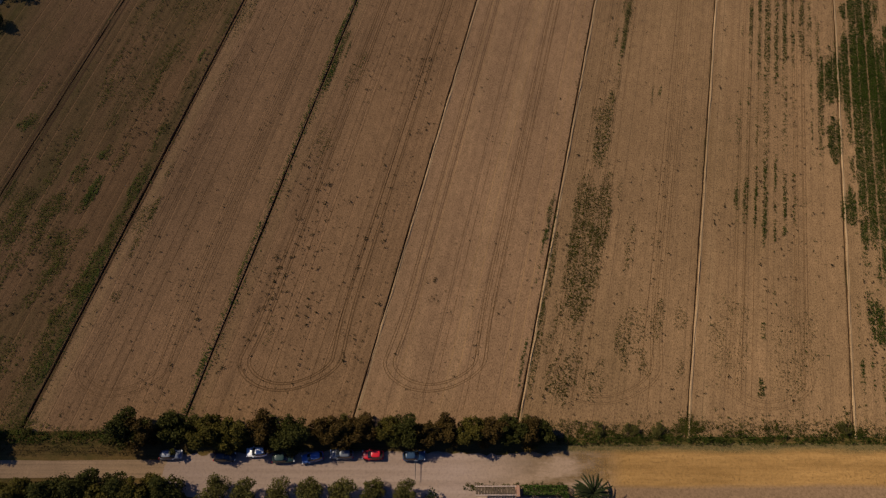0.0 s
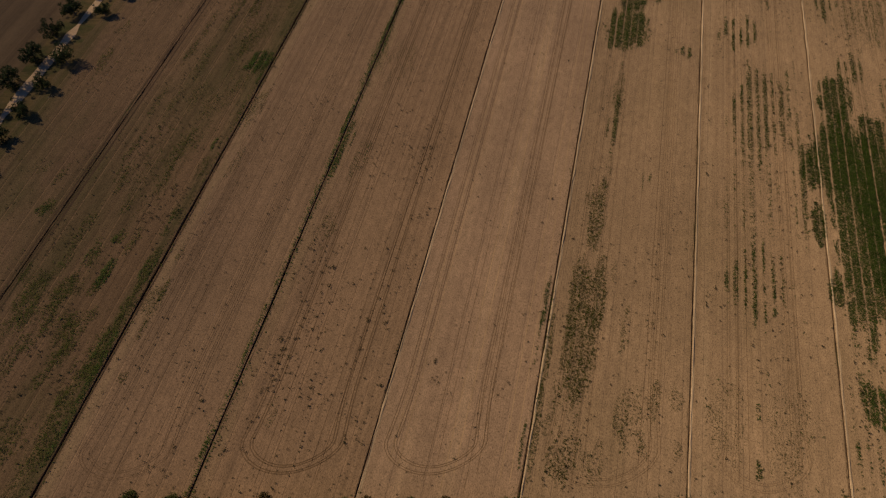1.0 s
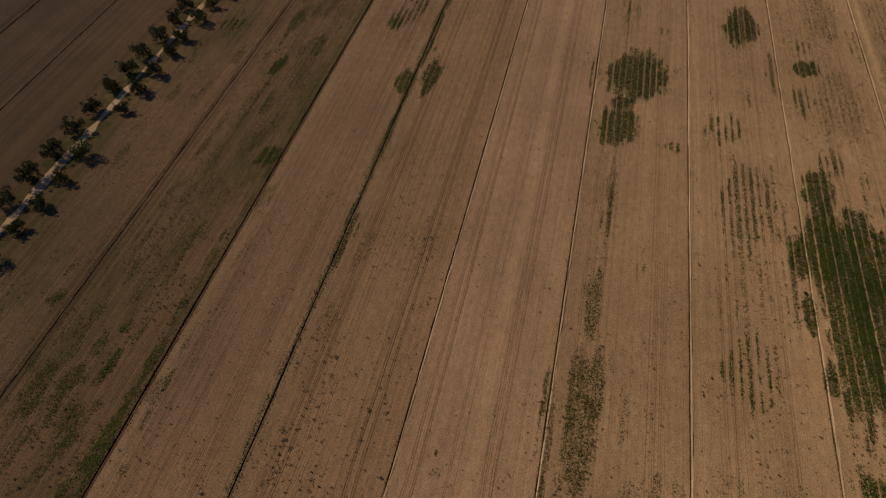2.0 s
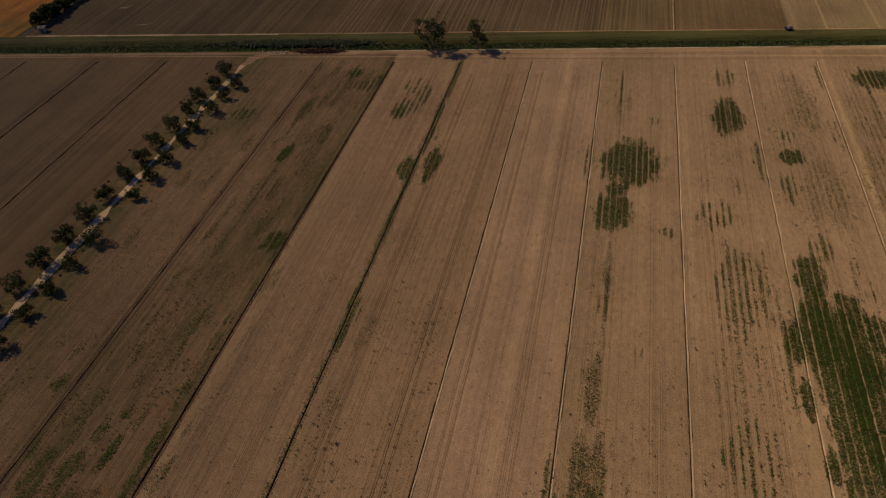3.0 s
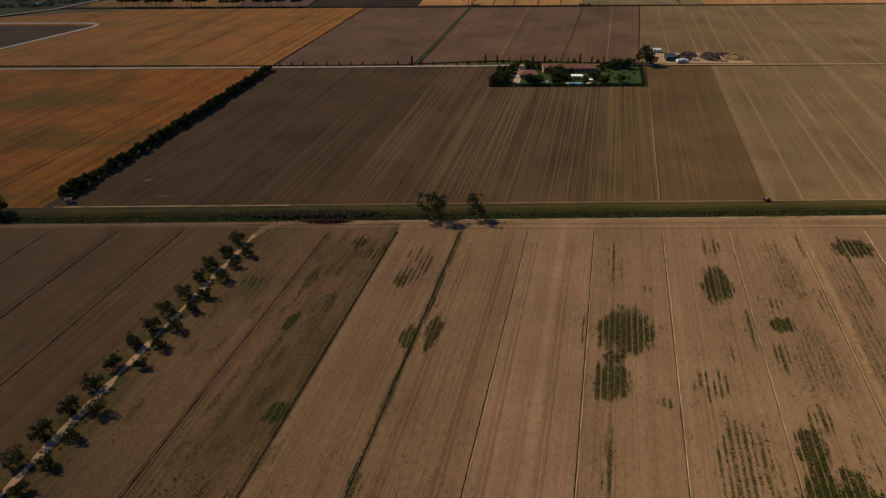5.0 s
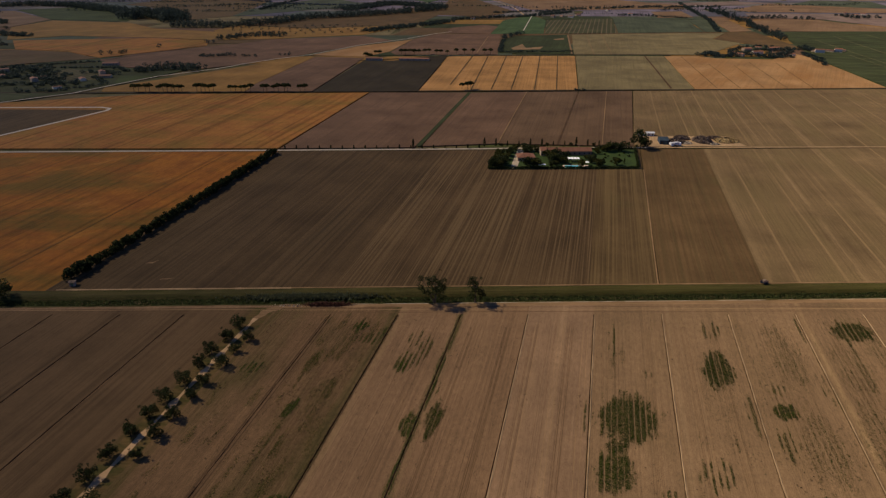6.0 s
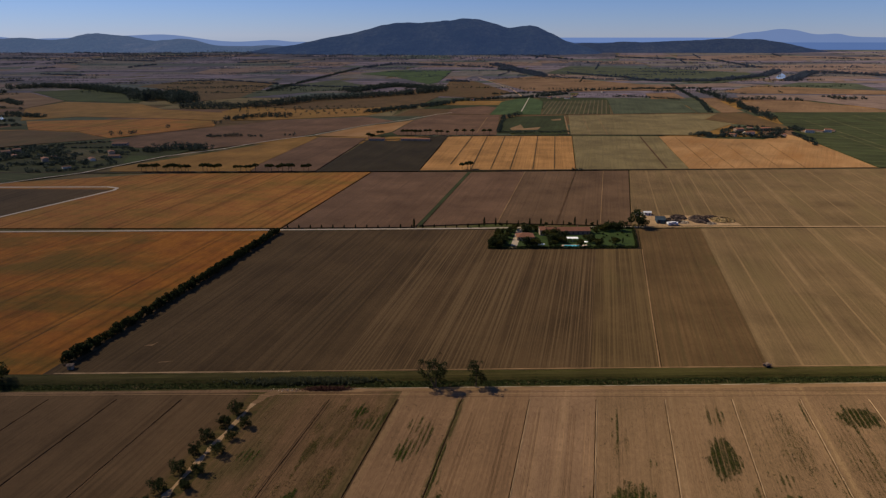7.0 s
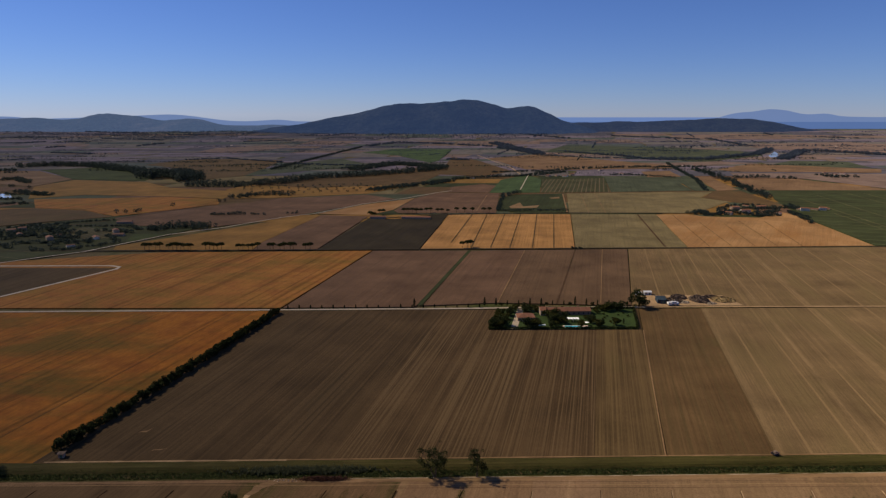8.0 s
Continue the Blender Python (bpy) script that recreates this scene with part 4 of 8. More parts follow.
lane("furrow", "dark furrow line through a ripe wheat field", "fallow", [(402.7, 766.7), (440.6, 959.1)], 0.9, 0.42, 0.2, "furrow")
lane("furrow", "dark furrow line through a ripe wheat field", "fallow", [(432.7, 766.7), (476.9, 953.8)], 0.9, 0.42, 0.2, "furrow")
lane("road", "dark ditch in a grey green field", "ditch", [(266.0, 763.3), (308.3, 1021.1)], 2.4, 0.42, 0.2, "road")
lane("path", "pale path between brown fields", "headland", [(54.4, 1058.2), (86.3, 1273.3)], 1.6, 0.42, 0.2, "path")
lane("path", "sandy path beside the green meadow", "headland", [(201.6, 1045.6), (238.8, 1292.0)], 2.6, 0.42, 0.2, "path")
lane("path", "pale path through a green field", "white_road", [(163.5, 1372.2), (224.6, 1716.7)], 2.0, 0.42, 0.2, "path")
lane("road", "pale diagonal gravel road across the plain", "white_road", [(-479.8, 667.2), (-450.5, 698.9), (-414.4, 733.7), (-393.9, 779.0), (-362.0, 844.2), (-306.1, 901.6), (-278.9, 946.0), (-247.7, 989.1), (-203.8, 1033.2), (-144.4, 1141.1), (-69.2, 1228.9), (-10.8, 1321.0), (18.4, 1351.3)], 2.4, 0.42, 0.2, "road")
lane("road", "pale gravel road far off", "track", [(135.2, 2578.4), (205.0, 1961.1), (205.8, 1684.3)], 3.5, 0.42, 0.2, "road")
lane("path", "pale strip across the irrigated field", "sage", [(734.9, 1273.3), (683.9, 992.0)], 1.2, 0.42, 0.2, "path")
lane("path", "pale strip across the irrigated field", "sage", [(813.3, 1301.5), (788.4, 1148.6)], 1.2, 0.42, 0.2, "path")
lane("path", "pale strip across the irrigated field", "sage", [(673.1, 1220.4), (625.1, 904.0)], 1.2, 0.42, 0.2, "path")
lane("path", "pale strip across the irrigated field", "sage", [(626.9, 1033.2), (606.7, 876.4)], 1.2, 0.42, 0.2, "path")
lane("path", "pale strip across the irrigated field", "sage", [(847.4, 1301.5), (814.8, 1112.1)], 1.2, 0.42, 0.2, "path")
lane("path", "faint path through an olive field", "headland", [(276.7, 1306.3), (235.2, 1039.3)], 0.8, 0.42, 0.2, "path")
lane("path", "faint path through an olive field", "headland", [(306.3, 1311.2), (262.6, 1039.3)], 0.8, 0.42, 0.2, "path")
field("pale sand patch in the green meadow", "headland", (113.6, 1112.1), (138.2, 1163.8), (138.0, 1112.1), (168.9, 1130.1), (159.5, 1098.2), (115.4, 1091.3))
field("pale sand patch in the green meadow", "headland", (202.3, 1233.2), (224.8, 1250.7), (220.2, 1224.6), (204.5, 1220.4))
field("small bright green field beside the hamlet", "crop_bright", (-401.2, 810.3), (-411.8, 848.4), (-363.7, 848.4), (-389.7, 786.1))
field("rows of pale covers in the hamlet gardens", "vineyard", (-517.4, 867.6), (-505.1, 901.6), (-433.2, 863.3), (-427.3, 818.1), (-453.7, 806.5))
field("dark orchard in rows below the hamlet", "crop_lines", (-545.2, 743.3), (-459.8, 749.9), (-454.4, 703.3), (-501.2, 680.6))
lane("road", "bent white gravel road", "white_road", [(-412.8, 485.4), (-335.6, 646.8), (-336.5, 656.9), (-348.5, 662.1), (-551.2, 659.5)], 3.6, 0.3, 0.1, "road")
lane("road", "dark hedged ditch beside the hamlet", "ditch", [(-653, 885.7), (-519.6, 928.5), (-403.1, 1149)], 3, 0.3, 0.1, "road")
lane("road", "dark straight farm track", "umber", [(-708.4, 733.8), (-319.2, 740.2), (-82.8, 746.7), (153.6, 753.4), (531.3, 763.5)], 5, 0.3, 0.1, "road")
lane("road", "dark straight farm track", "umber", [(-124.1, 975.6), (13.9, 1021.4), (206, 1039.7), (404.7, 1033.5)], 5, 0.3, 0.1, "road")
lane("road", "green ditch between ploughed fields", "crop_green", [(-20.1, 517.7), (30.5, 740.3)], 4, 0.3, 0.1, "road")
lane("road", "pale line between ploughed fields", "headland", [(45.7, 526), (95.4, 743.5)], 1, 0.3, 0.1, "road")
lane("road", "dark line between ploughed fields", "ditch", [(94.7, 522.7), (154.9, 746.8)], 1.2, 0.3, 0.1, "road")
lane("road", "pale line between ploughed fields", "headland", [(131.6, 522.7), (186.8, 746.8)], 0.8, 0.3, 0.1, "road")
for u in (-287, -345, -402):
    y0, y1 = beyond(strip_x(u, 268)) + 1, 497
    lane("ditch", "faint dark furrow line through the wheat", "fallow", [(strip_x(u, y0), y0), (strip_x(u, y1), y1)], 0.4, 0.12, 0.4, "ditch", int(-u))



# ---- trees: a few built kinds, copied along rows ----
def broadleaf(seed, height, radius, mat, label, n=900, leaf=0.55, clear=0.25, squash=1.0, lobed=26, at=None, trunks=1, wild=1.0):
    """A tree of trunk, limbs and a crown of leaf clumps with gaps."""
    rng = np.random.default_rng(seed)
    ob = empty("tree", at or pose(0, 0, 0), label, "tree")
    bm = bmesh.new()
    tips = []
    for _ in range(trunks):
        ax, ay = rng.normal(0, 0.08, 2) * trunks
        top = Vector((ax * height, ay * height, height * 0.62))
        rod(bm, (0, 0, -0.3), top * 0.5, 0.045 * height ** 0.8 + 0.05, 0.03 * height ** 0.8, 7)
        rod(bm, top * 0.5, top, 0.03 * height ** 0.8, 0.012 * height ** 0.8, 6)
        for _ in range(7):
            f = rng.uniform(0.35, 0.95)
            a = rng.uniform(0, 2 * math.pi)
            tip = top * f + Vector((math.cos(a) * radius * 0.7, math.sin(a) * radius * 0.7, height * rng.uniform(0.08, 0.28)))
            rod(bm, top * f, tip, 0.016 * height ** 0.8, 0.006 * height ** 0.8, 5)
            tips.append(tip)
    part("trunk", bm, MAT["bark"], ob)
    cz, rz = height * (1 + clear) / 2, height * (1 - clear) / 2 * squash
    m = lobed
    lobes = rng.normal(size=(m, 3))
    lobes /= np.linalg.norm(lobes, axis=1)[:, None]
    lobes *= (0.30 + (0.55 + wild * 0.3) * rng.random(m))[:, None]
    lobes = lobes * [radius, radius, rz] + [0, 0, cz]
    lobes = np.vstack([lobes, [tuple(t) for t in tips]])
    size = (0.26 - 0.10 * wild + (0.30 + 0.06 * wild) * rng.random(len(lobes)) ** (1 + wild)) * radius * (26 / lobed) ** 0.15
    pick = rng.choice(len(lobes), size=n, p=size ** 2 / np.sum(size ** 2))
    d = rng.normal(size=(n, 3))
    d /= np.linalg.norm(d, axis=1)[:, None]
    r = (0.55 + 0.5 * rng.random(n) + wild * 0.35 * rng.random(n) ** 4) * size[pick]
    c = lobes[pick] + d * r[:, None] * [1, 1, 0.85]
    c[:, 2] = np.maximum(c[:, 2], height * clear * 0.5)
    soup("crown", leaves(c, leaf, rng), mat, ob)
    return ob


def umbrella_pine(seed, height=8.4, radius=3.9):
    rng = np.random.default_rng(seed)
    ob = empty("umbrella_pine", pose(0, 0, 0), "umbrella pine with a bare trunk and domed dark crown", "tree", "pines along the farm track")
    bm = bmesh.new()
    rod(bm, (0, 0, -0.3), (0.2, 0.1, height * 0.7), 0.28, 0.18, 7)
    for _ in range(6):
        a = rng.uniform(0, 6.28)
        rod(bm, (0.2, 0.1, height * rng.uniform(0.55, 0.7)), (math.cos(a) * radius * 0.7, math.sin(a) * radius * 0.7, height * 0.82), 0.11, 0.04, 5)
    part("trunk", bm, MAT["bark"], ob)
    n = 420
    a, q = rng.random(n) * 6.283, np.sqrt(rng.random(n)) * radius
    c = np.c_[np.cos(a) * q, np.sin(a) * q, height * (0.70 + 0.05 * np.sin(a * 3 + seed) + (0.30 * np.sqrt(np.clip(1 - (q / radius) ** 2, 0, 1)) + 0.06) * rng.random(n) ** 0.6)]
    soup("crown", leaves(c, 1.0, rng), MAT["leaf_dark"], ob)
    return ob


def cypress(seed, height, radius, label="slim dark cypress beside the farm road"):
    rng = np.random.default_rng(seed)
    ob = empty("cypress", pose(0, 0, 0), label, "tree", "cypresses along the farm road")
    bm = bmesh.new()
    rod(bm, (0, 0, -0.2), (0, 0, height * 0.8), 0.12, 0.04, 6)
    part("trunk", bm, MAT["bark"], ob)
    n = 260
    t = rng.random(n)
    r = radius * np.sin(np.pi * (0.08 + 0.9 * t) ** 0.8) ** 0.7
    a = rng.random(n) * 6.283
    c = np.c_[np.cos(a) * r, np.sin(a) * r, height * (0.05 + 0.95 * t)]
    soup("crown", leaves(c, 0.35 + 0.05 * height, rng), MAT["leaf_dark"], ob)
    return ob


def palm(x, y):
    rng = np.random.default_rng(8)
    ob = empty("palm_tree", pose(x, y, 0), "green fan palm beside the clipped hedge", "tree")
    bm = bmesh.new()
    for i in range(8):
        cyl(bm, 0.30 - 0.01 * i, 0.27 - 0.01 * i, Matrix.Translation((0, 0, 0.2 + 0.4 * i)), 0.42, 9)
    part("trunk", bm, MAT["bark"], ob)
    polys = []
    for f in range(46):
        a, up = rng.uniform(0, 6.283), rng.uniform(0.05, 1.2)
        ln = rng.uniform(2.7, 3.5)
        pts = [Vector((math.cos(a) * ln * t * math.cos(up * (1 - t * 0.6)), math.sin(a) * ln * t * math.cos(up * (1 - t * 0.6)), 3.2 + ln * (t * math.sin(up) - 0.55 * t * t))) for t in np.linspace(0, 1, 9)]
        side = Vector((-math.sin(a), math.cos(a), 0))
        for i in range(8):
            w = 0.24 * math.sin(math.pi * (0.12 + 0.8 * i / 8))
            for s in (-1, 1):
                polys.append([pts[i], pts[i + 1], pts[i + 1] + side * s * w + (pts[i + 1] - pts[i]) * 0.8 - Vector((0, 0, 0.12)), pts[i] + side * s * 0.06])
    soup("fronds", np.array([[tuple(v) for v in p] for p in polys]), MAT["leaf_dark"], ob)
    return ob


def turned(x, y, rng, s0=0.85, s1=1.15, z=0.0):
    s = rng.uniform(s0, s1)
    return Matrix.Translation((x, y, z)) @ Matrix.Rotation(rng.uniform(0, 6.283), 4, "Z") @ Matrix.Scale(s, 4)


def row(kinds, places, seed, s0=0.85, s1=1.15, group=""):
    """Copies of the given kinds of tree at places, each turned and scaled by itself; the originals take the first places."""
    rng = np.random.default_rng(seed)
    for i, (x, y) in enumerate(places):
        k = kinds[int(rng.integers(len(kinds)))]
        ob = copy_thing(k, turned(x, y, rng, s0, s1))
        if group:
            ob["group"] = group


# trees of the dirt track
track_kinds = [broadleaf(31 + i, 5.8, 2.9, MAT["leaf_dark"], "small round dark green tree beside the dirt track", n=2400, leaf=0.34, clear=0.06, lobed=30, wild=1.4) for i in range(3)]
rng = np.random.default_rng(77)
TRACK_U = -139.4
west, east = [], []
for i in range(18):
    yy = 235.6 - 9.75 * i
    west.append((strip_x(TRACK_U - 3.2, yy) + rng.normal(0, 0.3), yy + rng.normal(0, 0.5)))
    east.append((strip_x(TRACK_U + 5.0, yy - 9.5) + rng.normal(0, 0.3), yy - 9.5 + rng.normal(0, 0.5)))
for k, p in zip(track_kinds, west):
    k.matrix_basis = pose(*p, 0) @ Matrix.Scale(0.95, 4)
    k["group"] = "trees along the dirt track"
row(track_kinds, west[3:], 3, 0.84, 1.06, "trees along the dirt track")
row(track_kinds, east[:8] + east[9:], 4, 0.70, 0.92, "trees along the dirt track")
lane("track", "pale dirt track between two rows of trees", "track", [(strip_x(TRACK_U, 40), 40), (strip_x(TRACK_U, 243), 243)], 2.0, 0.05, 1.3, "track", 9)

field("pale worn earth where the dirt track meets the canal path", "headland", (strip_x(TRACK_U, 240) - 1.0, 240), (strip_x(TRACK_U, 240) + 1.2, 240), (-77.5, 247), (-73, 250.5), (-69, 253.0), (-77, 253.0), (-80.5, 250), (-81.5, 246), z=0.045, name="track_end", category="track", step=False, rough=0.35)

# the two trees and the edge tree at the canal
broadleaf(41, 15.2, 5.8, MAT["leaf_dark"], "tall dark broadleaf tree on the canal bank", n=2900, leaf=0.5, clear=0.06, lobed=30, at=pose(-3.9, 256.6, -0.2), trunks=3, wild=1.7)
broadleaf(42, 14.0, 3.9, MAT["leaf_dark"], "slim dark broadleaf tree on the canal bank", n=2000, leaf=0.48, clear=0.2, lobed=20, at=pose(14.2, 257.2, -0.2), wild=1.5)
broadleaf(43, 10.0, 5.0, MAT["leaf_dark"], "round dark tree on the canal bank", n=1300, leaf=0.7, clear=0.15, at=pose(-203, 261, -0.2))

# hedge of trees between the wheat and the ploughed field
hedge_kinds = [broadleaf(51 + i, 7.6, 4.0, MAT["leaf_dark"], "dense dark tree in a long hedge between fields", n=1500, leaf=0.85, clear=0.0) for i in range(3)]
places = [(-180.6 + 0.2235 * (yy - 281) + 1.2 * math.sin((yy - 281) / 68), yy) for yy in np.arange(281, 496, 3.9)]
for k, p in zip(hedge_kinds, places):
    k.matrix_basis = pose(*p, 0) @ Matrix.Scale(0.82, 4)
    k["group"] = "trees of the field hedge"
row(hedge_kinds, places[3:], 5, 0.68, 0.96, "trees of the field hedge")

# trees round the car park
green_kinds = [broadleaf(61 + i, h, r, MAT[m], l, n=8000, leaf=0.25, clear=0.05, lobed=26) for i, (m, l, h, r) in enumerate((
    ("leaf", "leafy dark green tree beside the gravel road", 5.8, 2.5), ("leaf_rust", "olive brown leafy tree beside the gravel road", 5.2, 2.2),
    ("leaf", "bushy green tree beside the gravel road", 5.4, 2.3), ("leaf_gold", "yellowish olive leafy tree beside the gravel road", 5.2, 2.3)))]
up = [(-53.6, 22.2), (-51.0, 21.6), (-45.4, 21.5), (-40.4, 21.6), (-35.6, 21.2), (-30.4, 22.0), (-25.6, 21.3), (-20.0, 22.2), (-17.0, 21.7), (-13.4, 21.9), (-9.6, 21.9), (-6.2, 21.5), (-2.6, 21.2), (0.8, 21.6), (4.4, 21.3), (8.4, 21.3), (11.6, 21.8), (14.6, 21.2), (16.8, 20.8)]
for k, p in zip(green_kinds, up):
    k.matrix_basis = pose(*p, 0) @ Matrix.Scale(1.12, 4)
    k["group"] = "trees shading the parked cars"
many = [green_kinds[q] for q in (0, 1, 2, 3, 1)]
row(many, up[4:9], 8, 0.88, 1.06, "trees shading the parked cars")
row(many[2:] + many[:2], [(x, y + 0.5) for x, y in up[9:]], 18, 0.72, 0.92, "trees shading the parked cars")
copy_thing(green_kinds[0], turned(-80.0, 21.2, np.random.default_rng(2), 0.9, 0.95))
light_kinds = [broadleaf(71 + i, 4.6, 2.35, MAT["leaf_light"], "small pale green tree in a row beside the gravel road", n=5000, leaf=0.21, clear=0.08, lobed=24) for i in range(2)]
low = [(x, 12.3) for x in (-37.6, -32.5, -27.0, -21.6, -16.4, -11.4, -6.2)]
for k, p in zip(light_kinds, low):
    k.matrix_basis = pose(*p, 0)
    k["group"] = "small trees along the gravel road"
row(light_kinds, low[2:], 9, 0.9, 1.1, "small trees along the gravel road")
row([green_kinds[0], green_kinds[2], green_kinds[1], green_kinds[3]], [(-73.5, 11.6), (-68.5, 11.8), (-63, 11.5), (-58.2, 12.4), (-53.2, 12.1), (-48.6, 12.5), (-45.2, 11.9), (-71, 9.8), (-55.5, 10.3)], 10, 0.9, 1.12, "trees along the gravel road")
palm(24.4, 11.9)

# pines and cypresses
pine_kinds = [umbrella_pine(81 + i) for i in range(3)]
pines = [(-349.5, 743.3), (-344.2, 743.3), (-337.0, 744.9), (-331.6, 743.3), (-321.1, 743.3), (-317.1, 744.9), (-311.8, 743.3), (-307.8, 744.9), (-303.2, 743.3), (-298.6, 743.3), (-295.9, 744.9), (-278.1, 743.3), (-274.0, 744.9), (-268.8, 743.3), (-264.2, 743.3), (-260.1, 744.9)]
pines += [(-239.8, 743.3), (-235.0, 744.9), (-227.9, 743.3), (-223.2, 743.3), (-217.7, 744.9), (-202.7, 743.3), (-199.2, 744.9), (-190.8, 743.3), (-186.2, 743.3), (-179.3, 744.9), (-175.6, 743.3), (-161.1, 743.3), (-156.1, 744.9), (22.4, 756.5), (29.1, 756.5), (32.6, 759.9)]
pines += [(-113.0, 992.0), (-106.4, 986.3), (-101.6, 1027.1), (-95.6, 1021.1), (-63.1, 1033.2), (-56.7, 1033.2), (-49.6, 1036.2), (-42.9, 1027.1), (-35.9, 1033.2), (-26.9, 1036.2), (-20.6, 1042.4), (-8.6, 1033.2), (-2.3, 1036.2), (7.7, 1033.2), (21.5, 1039.3), (34.3, 1039.3), (47.0, 1039.3), (65.3, 1039.3), (74.4, 1039.3)]
for k, p in zip(pine_kinds, pines):
    k.matrix_basis = pose(*p, 0)
row(pine_kinds, pines[3:], 12, 0.8, 1.1)
young = cypress(91, 3.0, 0.45, "young slim cypress beside the farm road")
tall = cypress(92, 7.5, 0.75)
bush = broadleaf(93, 3.2, 1.7, MAT["leaf_dark"], "round shrub beside the farm road", n=260, leaf=0.6, clear=0.02)
young.matrix_basis, tall.matrix_basis, bush.matrix_basis = pose(-127, 508.5, 0), pose(-24, 512.5, 0), pose(152, 520, 0)
rng = np.random.default_rng(14)
for i in range(1, 18):
    copy_thing(young, turned(-127 + 9.2 * i, 508.6 + 0.02 * 9.2 * i, rng, 0.8, 1.15))
for i in range(13):
    copy_thing(tall, turned(34 + 9.4 * i, 516.8 + 0.02 * 9.4 * i, rng, 0.55, 1.0))
    if i % 2:
        copy_thing(bush, turned(38.7 + 9.4 * i, 516.8 + 0.02 * 9.4 * i, rng, 0.6, 1.0))


# ---- weeds, stubble plants and reeds ----
DRILL = 2.0                          # metres between the drill rows of the strips


def clumps(xy, r, rng, k=5, z=0.0, leaf=0.85):
    """Small plants: k three-cornered leafy pads crowded round each place; leaf: their size against the plant's."""
    c = np.repeat(np.asarray(xy), k, 0)
    q = np.repeat(np.asarray(r), k)
    a, d = rng.random(len(c)) * 6.283, np.sqrt(rng.random(len(c))) * q * 0.85
    return pads(c + np.c_[np.cos(a) * d, np.sin(a) * d], q * leaf, q * 0.7, rng, z)[:, [0, 1, 3]]


def hashed(i, k):
    h = np.sin(i * 12.9898 + k * 4.137) * 43758.5453
    return h - np.floor(h)


def weed_patch(label, u, y, ru, ry, cover, habit, seed):
    """Weeds of one spot inside a ragged oval, in the drill rows of the strip. habit: solid leaves thin bare lines between the rows,
    rows stands in single broken rows of uneven width, loose hardly keeps to them, film is a close cover of tiny plants."""
    rng = np.random.default_rng(seed)
    lanes, spread, step, r0 = {"solid": (9, 0.375, 0.175, 0.185), "rows": (4, 0.20, 0.15, 0.16), "loose": (9, 0.5, 0.19, 0.105), "film": (8, 0.5, 0.22, 0.15)}[habit]
    thick, uneven = {"solid": (1.1, 0.28), "rows": (2.3, 0.7), "loose": (0.95, 0.95), "film": (1.6, 0.5)}[habit]
    got, size = [], []
    for i in range(int(math.floor((u - 1.25 * ru) / DRILL)), int(math.ceil((u + 1.25 * ru) / DRILL)) + 1):
        h, g, e = hashed(i, 1), hashed(i, 2 + seed % 7), hashed(i, 3 + seed % 5)
        strong = {"solid": 1.0 if g > 0.08 else 0.55, "rows": 0.16 + 1.2 * g ** 1.3, "loose": 0.45 + 0.8 * g, "film": 0.6 + 0.5 * g}[habit]
        wide = {"solid": 0.86 + 0.22 * h, "rows": 0.3 + 1.0 * g, "loose": 1.0, "film": 1.0}[habit]
        mid = y + ry * {"solid": 0.16, "rows": 0.5, "loose": 0.4, "film": 0.5}[habit] * (e - 0.5)
        half = ry * (0.72 + 0.42 * hashed(i, 5))
        for j in range(lanes):
            v = np.arange(y - 1.4 * ry, y + 1.4 * ry, step) + rng.random() * step
            v += rng.normal(0, step * 1.2, len(v))
            w = i + 0.1 * (h - 0.5) + (j / max(1, lanes - 1) * 2 - 1) * spread * wide
            uu = (w + rng.normal(0, 0.02 if habit == "solid" else 0.045 if habit == "rows" else 0.12, len(v))) * DRILL
            d = np.hypot((uu - u) / ru, (v - mid) / half)
            n = np.array([noise.fractal((a * 0.55, b * 0.2, seed * 0.37), 0.7, 2.2, 4) for a, b in zip(uu, v)])
            f = np.array([noise.noise((a * 1.3, b * 1.1, seed * 0.71)) for a, b in zip(uu, v)])
            p = np.clip((1.12 - d) / 0.34 + 0.9 * n, 0, 1) * (d < 1.35)
            part_bare = min(1.0, 1.7 * cover)
            p *= np.clip(cover * strong * thick + (0.1 if habit != "rows" else -0.02) + part_bare * (uneven * n + {"solid": 0.06, "rows": 0.36, "loose": 0.25, "film": 0.2}[habit] * f), 0.0, 1)
            keep = rng.random(len(v)) < p
            got.append(np.c_[strip_x(uu, v), v][keep])
            size.append(r0 * np.exp(rng.normal(0, 0.3, int(keep.sum()))))
    xy, r = np.vstack(got), np.concatenate(size)
    if len(xy):
        tagged(soup("weeds", clumps(xy, r, rng, 6), MAT["weed_olive" if habit in ("loose", "film") else "weed"]), label, "weeds", kind="stuff")


GREEN = "dark green weeds growing in drill rows on dry soil"
OLIVE = "thin olive weeds scattered on dry soil"
SPOTS = {"solid": [], "rows": [], "loose": [], "film": []}
